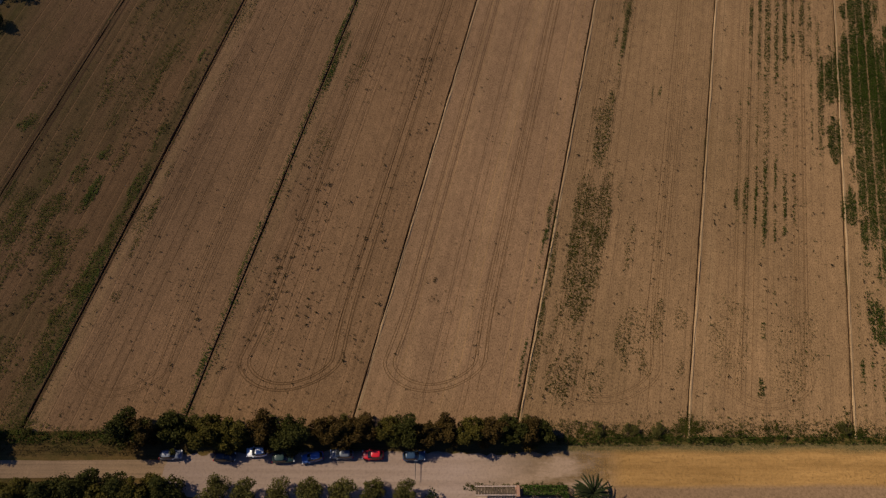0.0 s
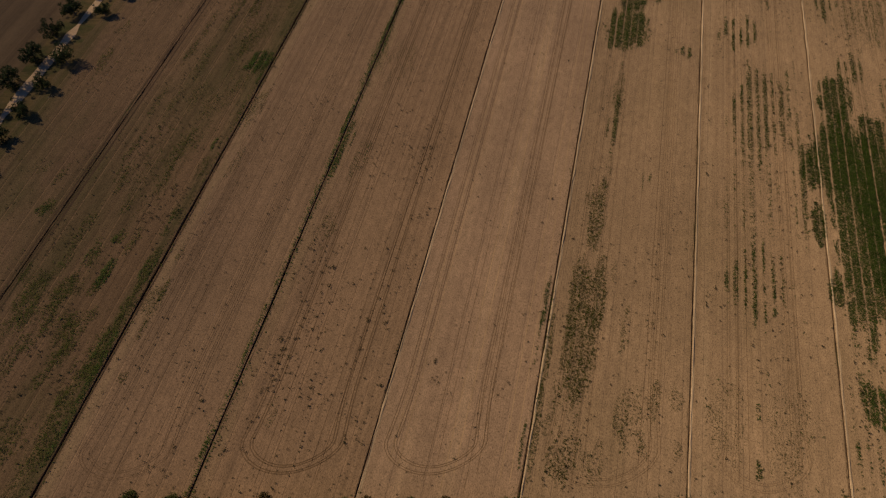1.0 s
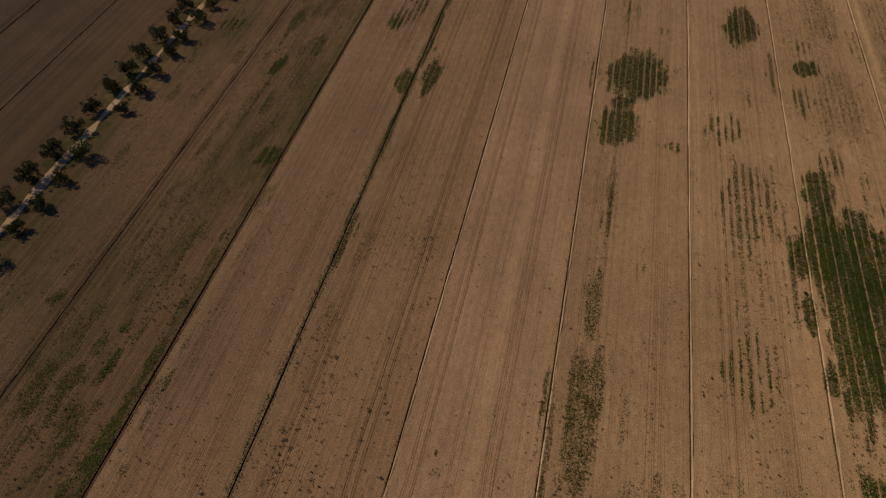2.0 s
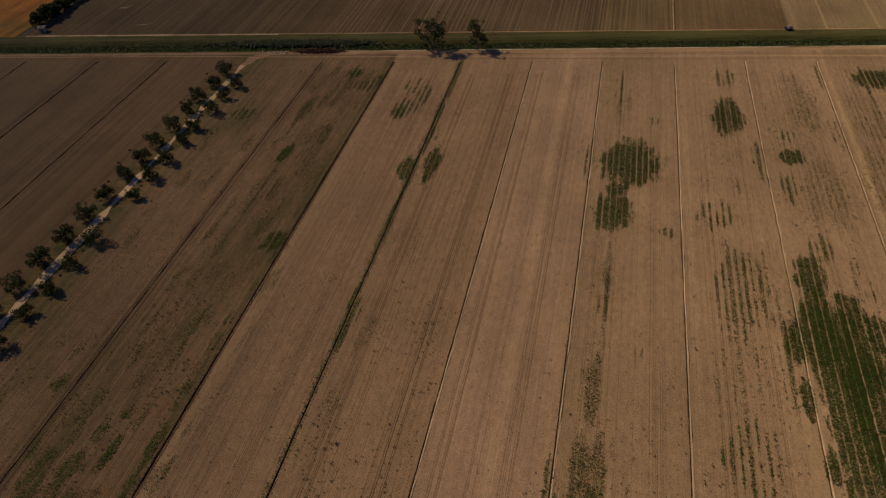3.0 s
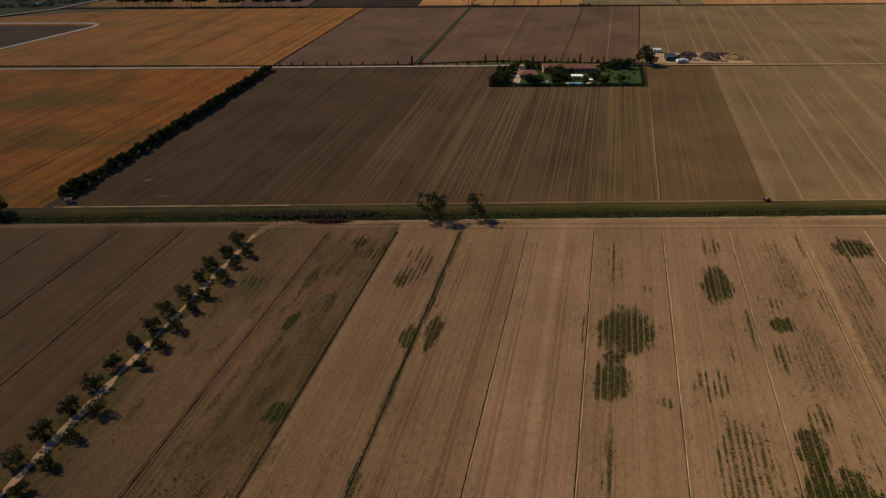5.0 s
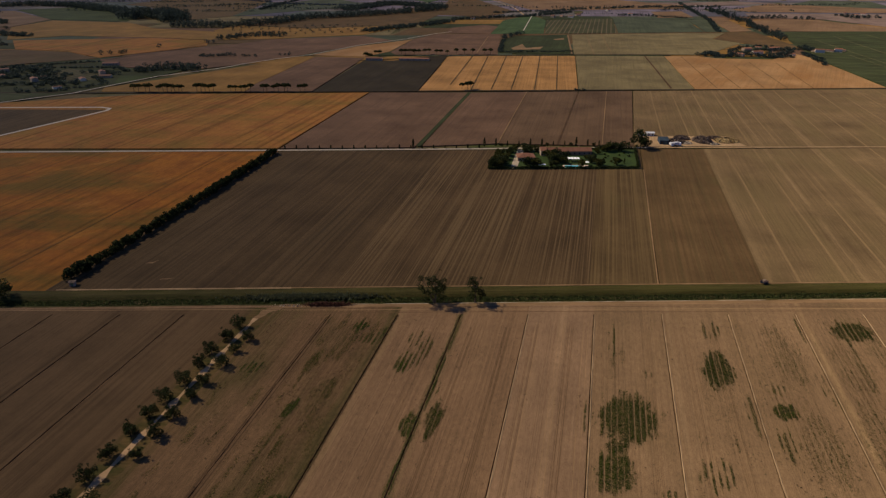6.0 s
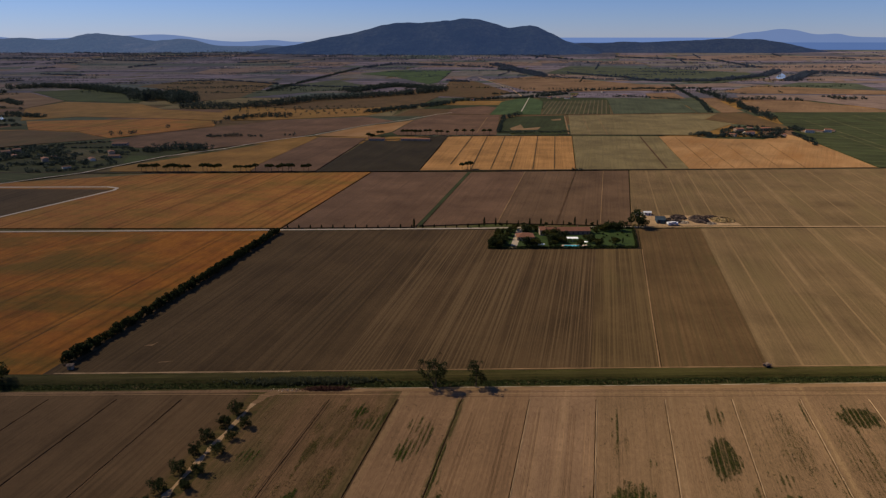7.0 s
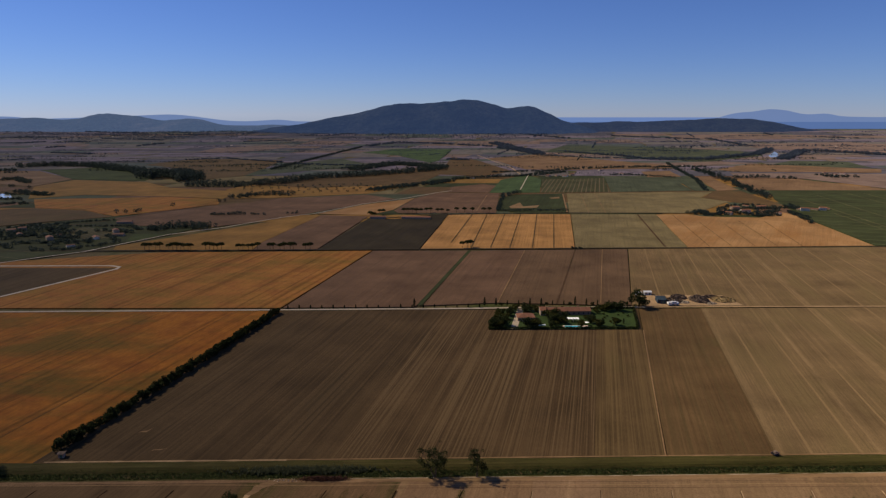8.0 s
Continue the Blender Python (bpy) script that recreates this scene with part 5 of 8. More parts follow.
# the dense green beds: place across the strips and along them, half sizes, cover
SPOTS["solid"] += [(20.6, 175.8, 10.2, 14.3, 1), (16.2, 151.8, 6.0, 9.7, 0.9), (16.7, 162.4, 3.8, 3.8, 0.8), (55.8, 205.2, 5.9, 11.6, 0.9), (75.5, 179.6, 4.1, 4.6, 1), (115.4, 231.5, 8.7, 8.1, 0.9),
                   (-45.4, 176.2, 2.7, 9.6, 0.95), (-97.2, 182, 2.2, 5, 1), (-82.4, 138.2, 3.4, 5.2, 0.9), (-89.5, 71.6, 1.1, 4.7, 0.9)]
SPOTS["solid"] += [(64.5, 100.4, 2.6, 8.3, 0.8), (65.0, 84.6, 1.7, 7.2, 0.9), (67.2, 66.9, 1.6, 4.7, 0.75), (73.6, 86.9, 5.6, 35.0, 0.97), (72.4, 41.9, 2.8, 4.7, 0.85), (72.3, 123.3, 4.4, 9.6, 0.85),
                   (70.5, 104.6, 6.0, 12.7, 1), (79.7, 97.6, 5.9, 12.5, 0.97), (80.3, 110.5, 4.0, 6.8, 0.8), (86.5, 102.6, 3.6, 7.3, 0.75), (79.7, 81.9, 5.8, 17.6, 1), (88.0, 85.9, 5.0, 12.4, 1)]
# plants that stand in single rows, in the eastern strips
SPOTS["rows"] += [(50.2, 69, 6.8, 8.7, 0.75), (52.2, 117, 7.4, 15.5, 0.5), (50, 40.3, 0.9, 1.8, 0.6), (49.4, 30.2, 1.4, 1.8, 0.35), (32.6, 141.9, 2.6, 2.6, 0.7), (15.3, 135.4, 1.3, 4.1, 0.7), (16, 116, 1.6, 11, 0.6),
                  (25.1, 97, 1, 3.2, 0.9), (15.4, 228, 2.0, 15.0, 0.45), (32.1, 239.4, 1.4, 10.4, 0.45), (28.4, 201.4, 2.1, 3, 0.45), (56.7, 232.5, 4.6, 6.4, 0.55), (47.7, 150.2, 5.6, 6.9, 0.75), (64.0, 180.3, 1.8, 13.2, 0.5)]
SPOTS["rows"] += [(55.7, 163.3, 1.8, 4.1, 0.4), (72.6, 163.3, 3.3, 7.6, 0.75), (75.9, 192.3, 3, 4.3, 0.4), (77.1, 135, 4.1, 5.8, 0.5), (86.8, 122, 2.8, 9.5, 0.5), (93.5, 194, 3.2, 7.9, 0.4), (70.3, 32.7, 2.5, 4.7, 0.35),
                  (108, 205, 6, 18, 0.13), (84, 215, 6, 20, 0.13), (84, 160, 6, 20, 0.14), (104, 165, 6, 22, 0.14), (124, 210, 5, 20, 0.13), (61, 95, 2, 20, 0.3), (61.5, 128, 2, 14, 0.25)]
# plants that stand in single rows, in the western strips
SPOTS["rows"] += [(-65.3, 210, 4.3, 7.2, 0.85), (-59.7, 217.3, 2.6, 10.8, 0.6), (-64.9, 226.7, 4, 5.3, 0.4), (-48.4, 193.4, 1.6, 4.3, 0.6), (-91.4, 236.6, 3.7, 6.5, 0.7),
                  (-81.2, 229.3, 2.3, 6.2, 0.7), (-86.2, 226.7, 4.9, 4.4, 0.5), (-95, 76.9, 1, 3.7, 0.75), (-91, 80.5, 1.7, 1.5, 0.7), (-121.8, 206.5, 5.5, 4.3, 0.6), (-111.8, 88.4, 2.2, 1.8, 0.7)]
SPOTS["rows"] += [(-81.4, 109.1, 1.1, 2.8, 0.9), (-80.8, 54.4, 1.8, 3.7, 0.85), (-80.9, 49.9, 1.5, 1.7, 0.9), (-80.8, 72.6, 1.5, 4.7, 0.9), (-81.2, 85.6, 1, 3.6, 0.8), (-49.6, 110.8, 1.3, 6, 0.85),
                  (-49.7, 101.4, 1.5, 3.3, 1), (-52.3, 116.2, 1.0, 5, 0.8), (-51.9, 35, 0.8, 2.8, 0.9), (6.6, 54.3, 1.1, 7.3, 0.9), (6.7, 65.7, 0.9, 5.3, 0.6), (6.5, 34.9, 0.6, 4.2, 0.6), (6.4, 176.4, 1.2, 7, 0.8), (94.8, 234.7, 1.4, 10.1, 0.8)]
# thin olive growth in the middle strip
SPOTS["loose"] += [(14.5, 87, 2, 10.7, 0.7), (11.7, 89.3, 0.9, 3.4, 0.8), (13.2, 67, 2.5, 10, 0.7), (17, 67, 1.6, 10.7, 0.8), (14.4, 50.6, 3.8, 13.1, 0.5), (10.8, 38.7, 1.5, 2.7, 0.85), (13.8, 29.7, 2.2, 2.5, 0.6),
                   (20.1, 31.8, 2.5, 3.6, 0.5), (24.4, 39.2, 1.6, 5.5, 0.45), (28.8, 33.3, 1, 1.9, 0.95), (30.2, 43.6, 1.3, 5.1, 0.5), (34.3, 43.6, 1.5, 3.4, 0.5), (34.2, 33.3, 1.6, 2.1, 0.7), (23.5, 56.7, 1.1, 6.2, 0.45)]
SPOTS["loose"] += [(19.9, 71.8, 0.6, 2.5, 0.6), (15.7, 99.6, 1, 6.6, 0.5), (28.3, 59.2, 0.9, 2.8, 0.4), (44, 40, 4, 9, 0.15), (56, 36, 5, 9, 0.15)]
# thin olive growth in the western strips
SPOTS["loose"] += [(-44.6, 135.8, 5, 8.3, 0.2), (-93.4, 221.5, 3.1, 11.1, 0.4), (-99.6, 212.4, 2.6, 7.3, 0.35), (-90.5, 188.8, 3.2, 11.8, 0.5), (-81.8, 182, 1.6, 6, 0.45), (-82.6, 130.1, 3.5, 5, 0.4), (-88, 124.5, 6, 8, 0.2),
                   (-123.6, 166.3, 2.6, 3, 0.4), (-107.2, 241.8, 3.5, 3.8, 0.4), (-120.1, 100.7, 2.1, 2, 0.5), (-95.5, 67.9, 3.7, 3, 0.7), (-103.6, 70.6, 2.9, 2.5, 0.45), (-96.1, 60.7, 6.8, 3.2, 0.5), (-102, 63.3, 2.3, 7.8, 0.45)]
SPOTS["loose"] += [(-80.6, 59.4, 1.4, 5.1, 0.5), (-81.8, 99.8, 1.2, 4.3, 0.7), (-82.6, 43.9, 1.7, 5.1, 0.75), (-82.8, 34, 2.3, 5.3, 0.6), (-82.6, 26.9, 2, 4, 0.7), (-76.2, 120.8, 1.7, 7.5, 0.5), (-75.8, 65.2, 1.8, 5.9, 0.5),
                   (-74.6, 103.1, 1.3, 6.7, 0.35), (-73.8, 47.9, 0.9, 1.4, 0.7), (-44.5, 103.1, 1.8, 6.7, 0.4), (-45.8, 83.3, 2.2, 5.9, 0.3), (-42, 40.4, 1.1, 3.1, 0.6), (-90, 100, 6, 14, 0.12), (-88, 160, 6, 24, 0.12)]
SPOTS["rows"] += [(-49.9, 232, 0.9, 14, 0.8), (-50.2, 205, 0.8, 10, 0.7), (-51.2, 150, 0.8, 16, 0.6), (-50.0, 188, 0.9, 8, 0.7), (-79.6, 125, 0.8, 12, 0.5), (-79.7, 40, 0.9, 12, 0.7), (-51.6, 60, 0.7, 14, 0.5)]
SPOTS["solid"] += [(-53.6, 173.8, 2.4, 7.2, 0.85), (-91.2, 236.4, 2.2, 4.6, 0.6), (-65.6, 208, 2.0, 4.6, 0.5)]
# soft olive growth of the weedy western strip and along its ditch: place, half sizes, cover
SPOTS["film"] += [(-94.4, 76.9, 1.2, 3.6, 0.7), (-89.6, 70.6, 1.3, 3.3, 0.9), (-89.8, 67.9, 1.2, 1.8, 0.8), (-96.3, 66.6, 2.3, 3.4, 0.8), (-95.3, 69.9, 1.0, 2.3, 0.6), (-91.1, 81.2, 1.2, 1.9, 0.7), (-103.4, 65.9, 1.6, 4.1, 0.6), (-100.4, 60.7, 1.3, 3.9, 0.6),
                 (-95.7, 62.0, 1.1, 3.1, 0.45), (-94.8, 58.2, 1.0, 3.0, 0.45), (-88.9, 52.0, 1.6, 3.3, 0.5), (-96.2, 54.5, 0.8, 1.9, 0.5), (-86.6, 62.0, 0.9, 2.2, 0.4), (-90.5, 60.7, 1.1, 2.2, 0.4), (-112.3, 89.5, 1.9, 2.4, 0.6), (-87.9, 54.4, 1.1, 1.9, 0.45)]
SPOTS["film"] += [(-106.9, 71.3, 1.2, 2.3, 0.45), (-81.8, 87.9, 1.1, 2.0, 0.8), (-81.9, 82.4, 0.9, 1.5, 0.6), (-81.1, 74.3, 0.9, 4.3, 0.7), (-80.7, 69.9, 1.0, 3.9, 0.75), (-81.1, 64.3, 1.1, 4.2, 0.7), (-81.0, 59.2, 1.0, 3.2, 0.8), (-81.1, 51.1, 1.8, 3.7, 0.8),
                  (-81.7, 48.5, 1.9, 2.2, 0.7), (-83.1, 44.8, 1.3, 2.7, 0.6), (-90.0, 47.9, 1.4, 2.8, 0.4), (-75.7, 76.8, 0.6, 2.7, 0.6), (-74.9, 66.9, 0.6, 3.2, 0.4), (-74.9, 58.1, 0.6, 3.0, 0.4), (-81.3, 54.4, 0.8, 2.5, 0.7), (-81.6, 34.0, 1.6, 6.0, 0.6), (-88.0, 36.0, 2.4, 5.0, 0.3)]
rng = np.random.default_rng(19)
for _ in range(16):
    SPOTS["film"].append((rng.uniform(-103, -81), rng.uniform(26, 95), rng.uniform(0.8, 1.8), rng.uniform(3, 7), rng.uniform(0.2, 0.45)))
for _ in range(46):
    SPOTS["film"].append((rng.uniform(-105, -82), rng.uniform(95, 240), rng.uniform(0.7, 2.0), rng.uniform(3, 9), rng.uniform(0.15, 0.4)))
for _ in range(16):
    SPOTS["film"].append((rng.uniform(-129, -111), rng.uniform(60, 240), rng.uniform(0.7, 1.8), rng.uniform(3, 7), rng.uniform(0.12, 0.3)))
SPOTS["loose"] += [(15.6, 208, 1.6, 14, 0.5), (16.0, 126, 1.6, 9, 0.7), (19.5, 214, 1.0, 8, 0.4)]
SPOTS["film"] += [(14.5, 87, 2, 10.7, 0.4), (13.2, 67, 2.5, 10, 0.45), (17, 67, 1.6, 10.7, 0.5), (14.4, 50.6, 3.4, 12, 0.35), (8.2, 52, 0.8, 9, 0.6), (8.4, 36, 0.8, 8, 0.6), (26, 40, 3, 8, 0.15), (14, 33, 3, 6, 0.3)]
SPOTS["rows"] += [(50, 90, 7, 12, 0.12)]
SPOTS["loose"] += [(84, 212, 7, 24, 0.16), (108, 205, 7, 22, 0.16), (84, 160, 7, 22, 0.16), (104, 165, 7, 24, 0.16), (54, 190, 7, 20, 0.08)]
k = 100
for habit in ("solid", "rows", "loose", "film"):
    for u, y, ru, ry, cover in SPOTS[habit]:
        k += 1
        weed_patch(OLIVE if habit in ("loose", "film") else GREEN, u, y, ru, ry, cover, habit, k)

# single plants over each strip, in loose clusters drawn out along the drill
DENS = [0.24, 0.55, 0.13, 0.16, 0.05, 0.10, 0.12, 0.5, 0.55, 0.5, 0.45, 0.40]
for i, (u0, u1, d) in enumerate(zip([-131.0] + DITCH_U[:-1], DITCH_U, DENS)):
    rng = np.random.default_rng(300 + i)
    n = int((u1 - u0) * (FARY - 23) * d * 5.0)
    uu, yy = rng.uniform(u0 + 1.2, u1 - 1, n), rng.uniform(23.5, FARY - 3, n)
    if i > 4:
        uu = (np.round(uu / DRILL) + rng.normal(0, 0.1, n)) * DRILL
    v = np.array([noise.fractal((a * 0.16, b * 0.04, i * 3.7), 0.6, 2.1, 5) for a, b in zip(uu, yy)])
    keep = (rng.random(n) < np.clip(0.13 + 0.75 * v, 0.03, 1)) & (uu > u0 + 0.8) & (uu < u1 - 0.8)
    xy = np.c_[strip_x(uu, yy), yy][keep]
    r = np.minimum(0.36, 0.13 * np.exp(rng.normal(0, 0.45, len(xy))))
    tagged(soup("weeds", clumps(xy, r, rng, 6, 0.0, 0.85), MAT["weed_olive" if i < 2 else "weed_dry" if i < 6 else "weed"]), "single small weeds spread over a dry soil strip", "weeds", kind="stuff")

# darker single plants dotted over the strips, a hand to two across
for i, (u0, u1, many) in enumerate(((-131, -109, 700), (-107, -79.5, 1600), (-77.5, -52, 420), (-49.5, -22.5, 700), (-20.5, 6.5, 190), (8.5, 36, 420), (38, 65, 620), (67, 95, 700), (96.5, 124, 600))):
    rng = np.random.default_rng(800 + i)
    uu, yy = rng.uniform(u0, u1, many * 4), 24 + 218 * rng.random(many * 4) ** 1.15
    v = np.array([noise.fractal((a * 0.12, b * 0.05, i * 2.9), 0.6, 2.1, 4) for a, b in zip(uu, yy)])
    keep = np.argsort(-(v + rng.normal(0, 0.30, many * 4)))[:many]
    xy = np.c_[strip_x(uu, yy), yy][keep]
    r = np.clip(0.18 * np.exp(rng.normal(0, 0.38, many)), 0.09, 0.36)
    tagged(soup("weeds", clumps(xy, r, rng, 7, 0.02, 0.95), MAT["weed_dark"]), "small dark single plants dotted over a dry soil strip", "weeds", kind="stuff")

# dark clods and dead plants where the soil is bare
rng = np.random.default_rng(41)
xy = []
for cx, cy, r, n in ((-25.5, 58, 3.5, 26), (-31.5, 52, 4, 44), (-22, 73, 5, 14), (-26, 66, 6, 18), (-1.5, 48.5, 2.0, 14), (-16, 57, 5, 22), (-30, 80, 8, 16), (-34, 48, 4, 22), (-14, 66, 6, 16), (-28, 44, 5, 14)):
    xy.append(np.c_[rng.normal(cx, r * 0.5, n), rng.normal(cy, r * 0.9, n)])
xy = np.vstack(xy)
r = 0.21 * np.exp(rng.normal(0, 0.45, len(xy)))
tagged(soup("dead_plants", clumps(xy, r, rng, 18, 0.0, 0.55), MAT["weed_dark"]), "dark dead plants dotted over bare soil", "weeds", kind="stuff")

# growth along the ditches
for i, (u, dens, mat, side) in enumerate([(-108.2, 0.6, "weed_olive", 0.6), (-78.7, 3.2, "weed_olive", 1.8), (-50.95, 8.0, "weed", 1.5), (-21.6, 0.45, "weed_olive", 0.5), (7.35, 0.9, "weed_olive", 0.7), (37.0, 0.35, "weed_olive", 0.5), (66.0, 0.6, "weed_olive", 0.6), (95.6, 0.6, "weed_olive", 0.7), (125.3, 0.5, "weed_olive", 0.8)]):
    rng = np.random.default_rng(500 + i)
    n = int(dens * 225 * 16)
    yy = rng.uniform(22, FARY, n)
    keep = np.array([noise.noise((b * 0.03, i * 5.1, 0.3)) * 0.8 + 0.1 > rng.uniform(-0.6, 0.6) and rng.random() < min(1.0, max(0.4, (b - 50) / 60)) for b in yy])
    yy = yy[keep]
    uu = u - 0.15 + rng.normal(0, side * 0.42, len(yy)) * np.array([0.5 + 1.2 * abs(noise.noise((b * 0.06, i * 2.3, 1.7))) for b in yy])
    s = 0.11 * (0.4 + rng.random(len(yy)))
    z = np.where(np.abs(uu - u) < 0.35, -0.45, 0.0)
    t = pads(np.c_[strip_x(uu, yy), yy], s * 1.9, s, rng)
    t[:, :, 2] += z[:, None]
    tagged(soup("weeds", t, MAT[mat]), "weeds and grass growing along a ditch", "weeds", kind="stuff")

# thicker growth where the ditches meet the road, and the near headland
rng = np.random.default_rng(61)
xy = [np.c_[rng.normal(strip_x(u, 24), 1.5, 500), 22.0 + np.abs(rng.normal(0, 1.6, 500))] for u in DITCH_U[:8]]
xy.append(np.c_[rng.uniform(-78, 120, 6000), 21.3 + np.abs(rng.normal(0, 1.1, 6000))])
xy.append(np.c_[rng.uniform(20, 110, 3000), 21.6 + np.abs(rng.normal(0, 1.5, 3000))])
xy = np.vstack(xy)
n = np.array([noise.fractal((a * 0.18, b * 0.4, 7.7), 0.7, 2.1, 4) for a, b in xy])
xy = xy[rng.random(len(xy)) < np.clip(0.4 + 1.3 * n, 0.02, 1)]
r = 0.17 * np.exp(rng.normal(0, 0.4, len(xy)))
tagged(soup("undergrowth", clumps(xy, r, rng, 11, 0.0, 0.62), MAT["weed_olive"]), "rough olive weeds along the field edge", "weeds", kind="stuff")


def growth(label, x0, x1, y0, y1, h, per, mat, seed, leaf=0.2):
    """A rank belt of grass and scrub with an uneven top and gaps."""
    rng = np.random.default_rng(seed)
    n = int((x1 - x0) * (y1 - y0) * per)
    x, y = rng.uniform(x0, x1, n), y0 + (y1 - y0) * rng.beta(1.6, 1.6, n)
    q = np.array([noise.fractal((a * 0.45, b * 0.7, seed * 1.3), 0.7, 2.1, 4) for a, b in zip(x, y)])
    keep = rng.random(n) < np.clip(0.75 + 1.2 * q, 0.05, 1)
    c = np.c_[x, y, h * np.clip(0.55 + q, 0.1, 1.3) * rng.random(n) ** 0.7][keep]
    return tagged(soup("scrub", leaves(c, leaf, rng), MAT[mat]), label, "scrub", kind="stuff")


growth("dark green rank grass in the roadside ditch", 19.5, 140, 19.9, 21.9, 0.8, 85, "weed", 3)
growth("rough dry olive grass above the roadside ditch", 17.0, 120, 21.4, 24.2, 0.35, 34, "weed_olive", 7, 0.15)
growth("olive grass belt along the gravel road", -77, -55, 20.3, 22.8, 0.7, 70, "weed", 4)
growth("brown dry grass on the road verge", -77, -52, 18.4, 20.4, 0.4, 40, "weed_dry", 5, 0.16)
growth("tangled scrub under the roadside trees", -56, 19, 20.2, 23.6, 1.1, 60, "leaf", 6)
scrub = broadleaf(67, 2.0, 1.5, MAT["leaf_light"], "low olive bush where a ditch meets the road", n=2600, leaf=0.16, clear=0.0, lobed=7, at=pose(strip_x(-52.6, 24.2), 24.2, 0))
rng = np.random.default_rng(62)
for u, y in ((-49.6, 24.4), (-54.4, 23.8), (-23.0, 24.0), (-20.0, 23.9), (-24.6, 23.4), (5.6, 23.8), (8.9, 24.4), (10.6, 23.6), (21.5, 23.0), (27.0, 22.8), (32.0, 22.6), (64.2, 22.6), (-41, 23.8), (-35.5, 24.3), (-77.4, 22.6)):
    copy_thing(scrub, turned(strip_x(u, y), y, rng, 0.5, 0.85))

# reeds and grass of the canal
rng = np.random.default_rng(71)
n = 24000
x = rng.uniform(-330, 330, n)
xy = np.c_[x, canal_y(x) + rng.uniform(-7.0, -0.6, n)]
t = tufts(xy, 0.42 * (0.5 + rng.random(n)), 0.55 * (0.6 + 0.6 * rng.random(n)), rng, 3, z=-0.75)
tagged(soup("reeds", t, MAT["reed"]), "dense dark green reeds filling the canal", "reeds", kind="stuff")
n = 14000
x = rng.uniform(-330, 330, n)
xy = np.c_[x, canal_y(x) + rng.uniform(-0.5, 6.5, n)]
s = 0.20 * (0.5 + rng.random(n))
tagged(soup("bank_grass", tufts(xy, s, s * 0.8, rng, 4, z=0.25), MAT["weed"]), "olive grass on the far canal bank", "grass", kind="stuff")
n = 2600
x = rng.normal(-62, 13, n)
xy = np.c_[x, canal_y(x) + rng.normal(-0.6, 1.3, n)]
tagged(soup("reed_clump", tufts(xy, 0.5 * (0.5 + rng.random(n)), 1.2 * (0.6 + 0.6 * rng.random(n)), rng, 6, z=-0.4), MAT["reed_blue"]), "tall grey green reed clump in the canal", "reeds", kind="stuff")
n = 5200
x = rng.normal(-52, 4.5, n)
c = np.c_[x, canal_y(x) - 8.4 + rng.normal(0, 0.75, n), np.abs(rng.normal(0.3, 0.4, n))]
tagged(soup("brush_pile", leaves(c, 0.42, rng), MAT["brush"]), "reddish brown pile of cut brush beside the canal", "brush pile", kind="stuff")
n = 70
x = rng.normal(-69, 3.5, n)
c = np.c_[x, canal_y(x) - 8.6 + rng.normal(0, 0.7, n), np.abs(rng.normal(0.05, 0.08, n))]
tagged(soup("debris", leaves(c, 0.6, rng), MAT["rubble_pale"]), "pale scattered debris at the end of the dirt track", "debris", kind="stuff")

# ---- tyre tracks ----
def tracks(label, lines, mat="rut", width=0.28):
    return tagged(soup("tyre_tracks", np.concatenate([ribbon(p, width, 0.016) for p in lines]), MAT[mat]), label, "tracks", kind="stuff")


def u_turn(u_left, u_right, y_bottom, y_top, gap=0.0):
    """A turn at the headland: down one side, round and up the other, with a bulge before it straightens."""
    r = (u_right - u_left) / 2 - gap
    c = (u_left + u_right) / 2
    cy = y_bottom + (u_right - u_left) * 0.36
    pts = [(c - r + 0.9 * (1 - min(1, (y - cy) / 14)) ** 2 * -1, y) for y in np.linspace(y_top, cy + 0.5, 60)]
    pts += [(c - (r + 0.9 * abs(math.cos(a)) ** 3) * math.cos(a), cy - r * 0.72 * math.sin(a)) for a in np.linspace(0, math.pi, 40)]
    pts += [(c + r + 0.9 * (1 - min(1, (y - cy) / 14)) ** 2, y) for y in np.linspace(cy + 0.5, y_top, 60)]
    return [(strip_x(u, y), y) for u, y in pts]


for i, (ul, ur, yb) in enumerate(((-44.8, -27.5, 29.5), (-18.2, -1.2, 29.3), (-73.5, -58.5, 28.5), (44.2, 58.5, 26.0), (11.5, 31.0, 27.0))):
    lines = [u_turn(ul, ur, yb, 236, g) for g in (0.0, 0.5, 1.7, 2.2)]
    tracks("curved tractor tracks turning at the end of a strip", lines, "rut", (0.19, 0.11, 0.07, 0.07, 0.07)[i])
rng = np.random.default_rng(9)
for i, (u0, u1) in enumerate(zip(DITCH_U[:-1], DITCH_U[1:])):
    lines, pale = [], []
    for q in range(5):
        u = u0 + 3 + (u1 - u0 - 6) * (q + rng.uniform(0.2, 0.8)) / 5
        for g in (0.0, 1.8):
            ys = np.linspace(26 + 6 * rng.random(), 240, 45)
            w = np.cumsum(rng.normal(0, 0.035, 45))
            (lines if q % 2 else pale).append([(strip_x(u + g + d, y), y) for y, d in zip(ys, w)])
    tracks("faint tractor tracks along a strip", lines, "rut", 0.085)
    if i == 3:
        tracks("pale tractor tracks along a strip", pale, "rut_pale", 0.15)
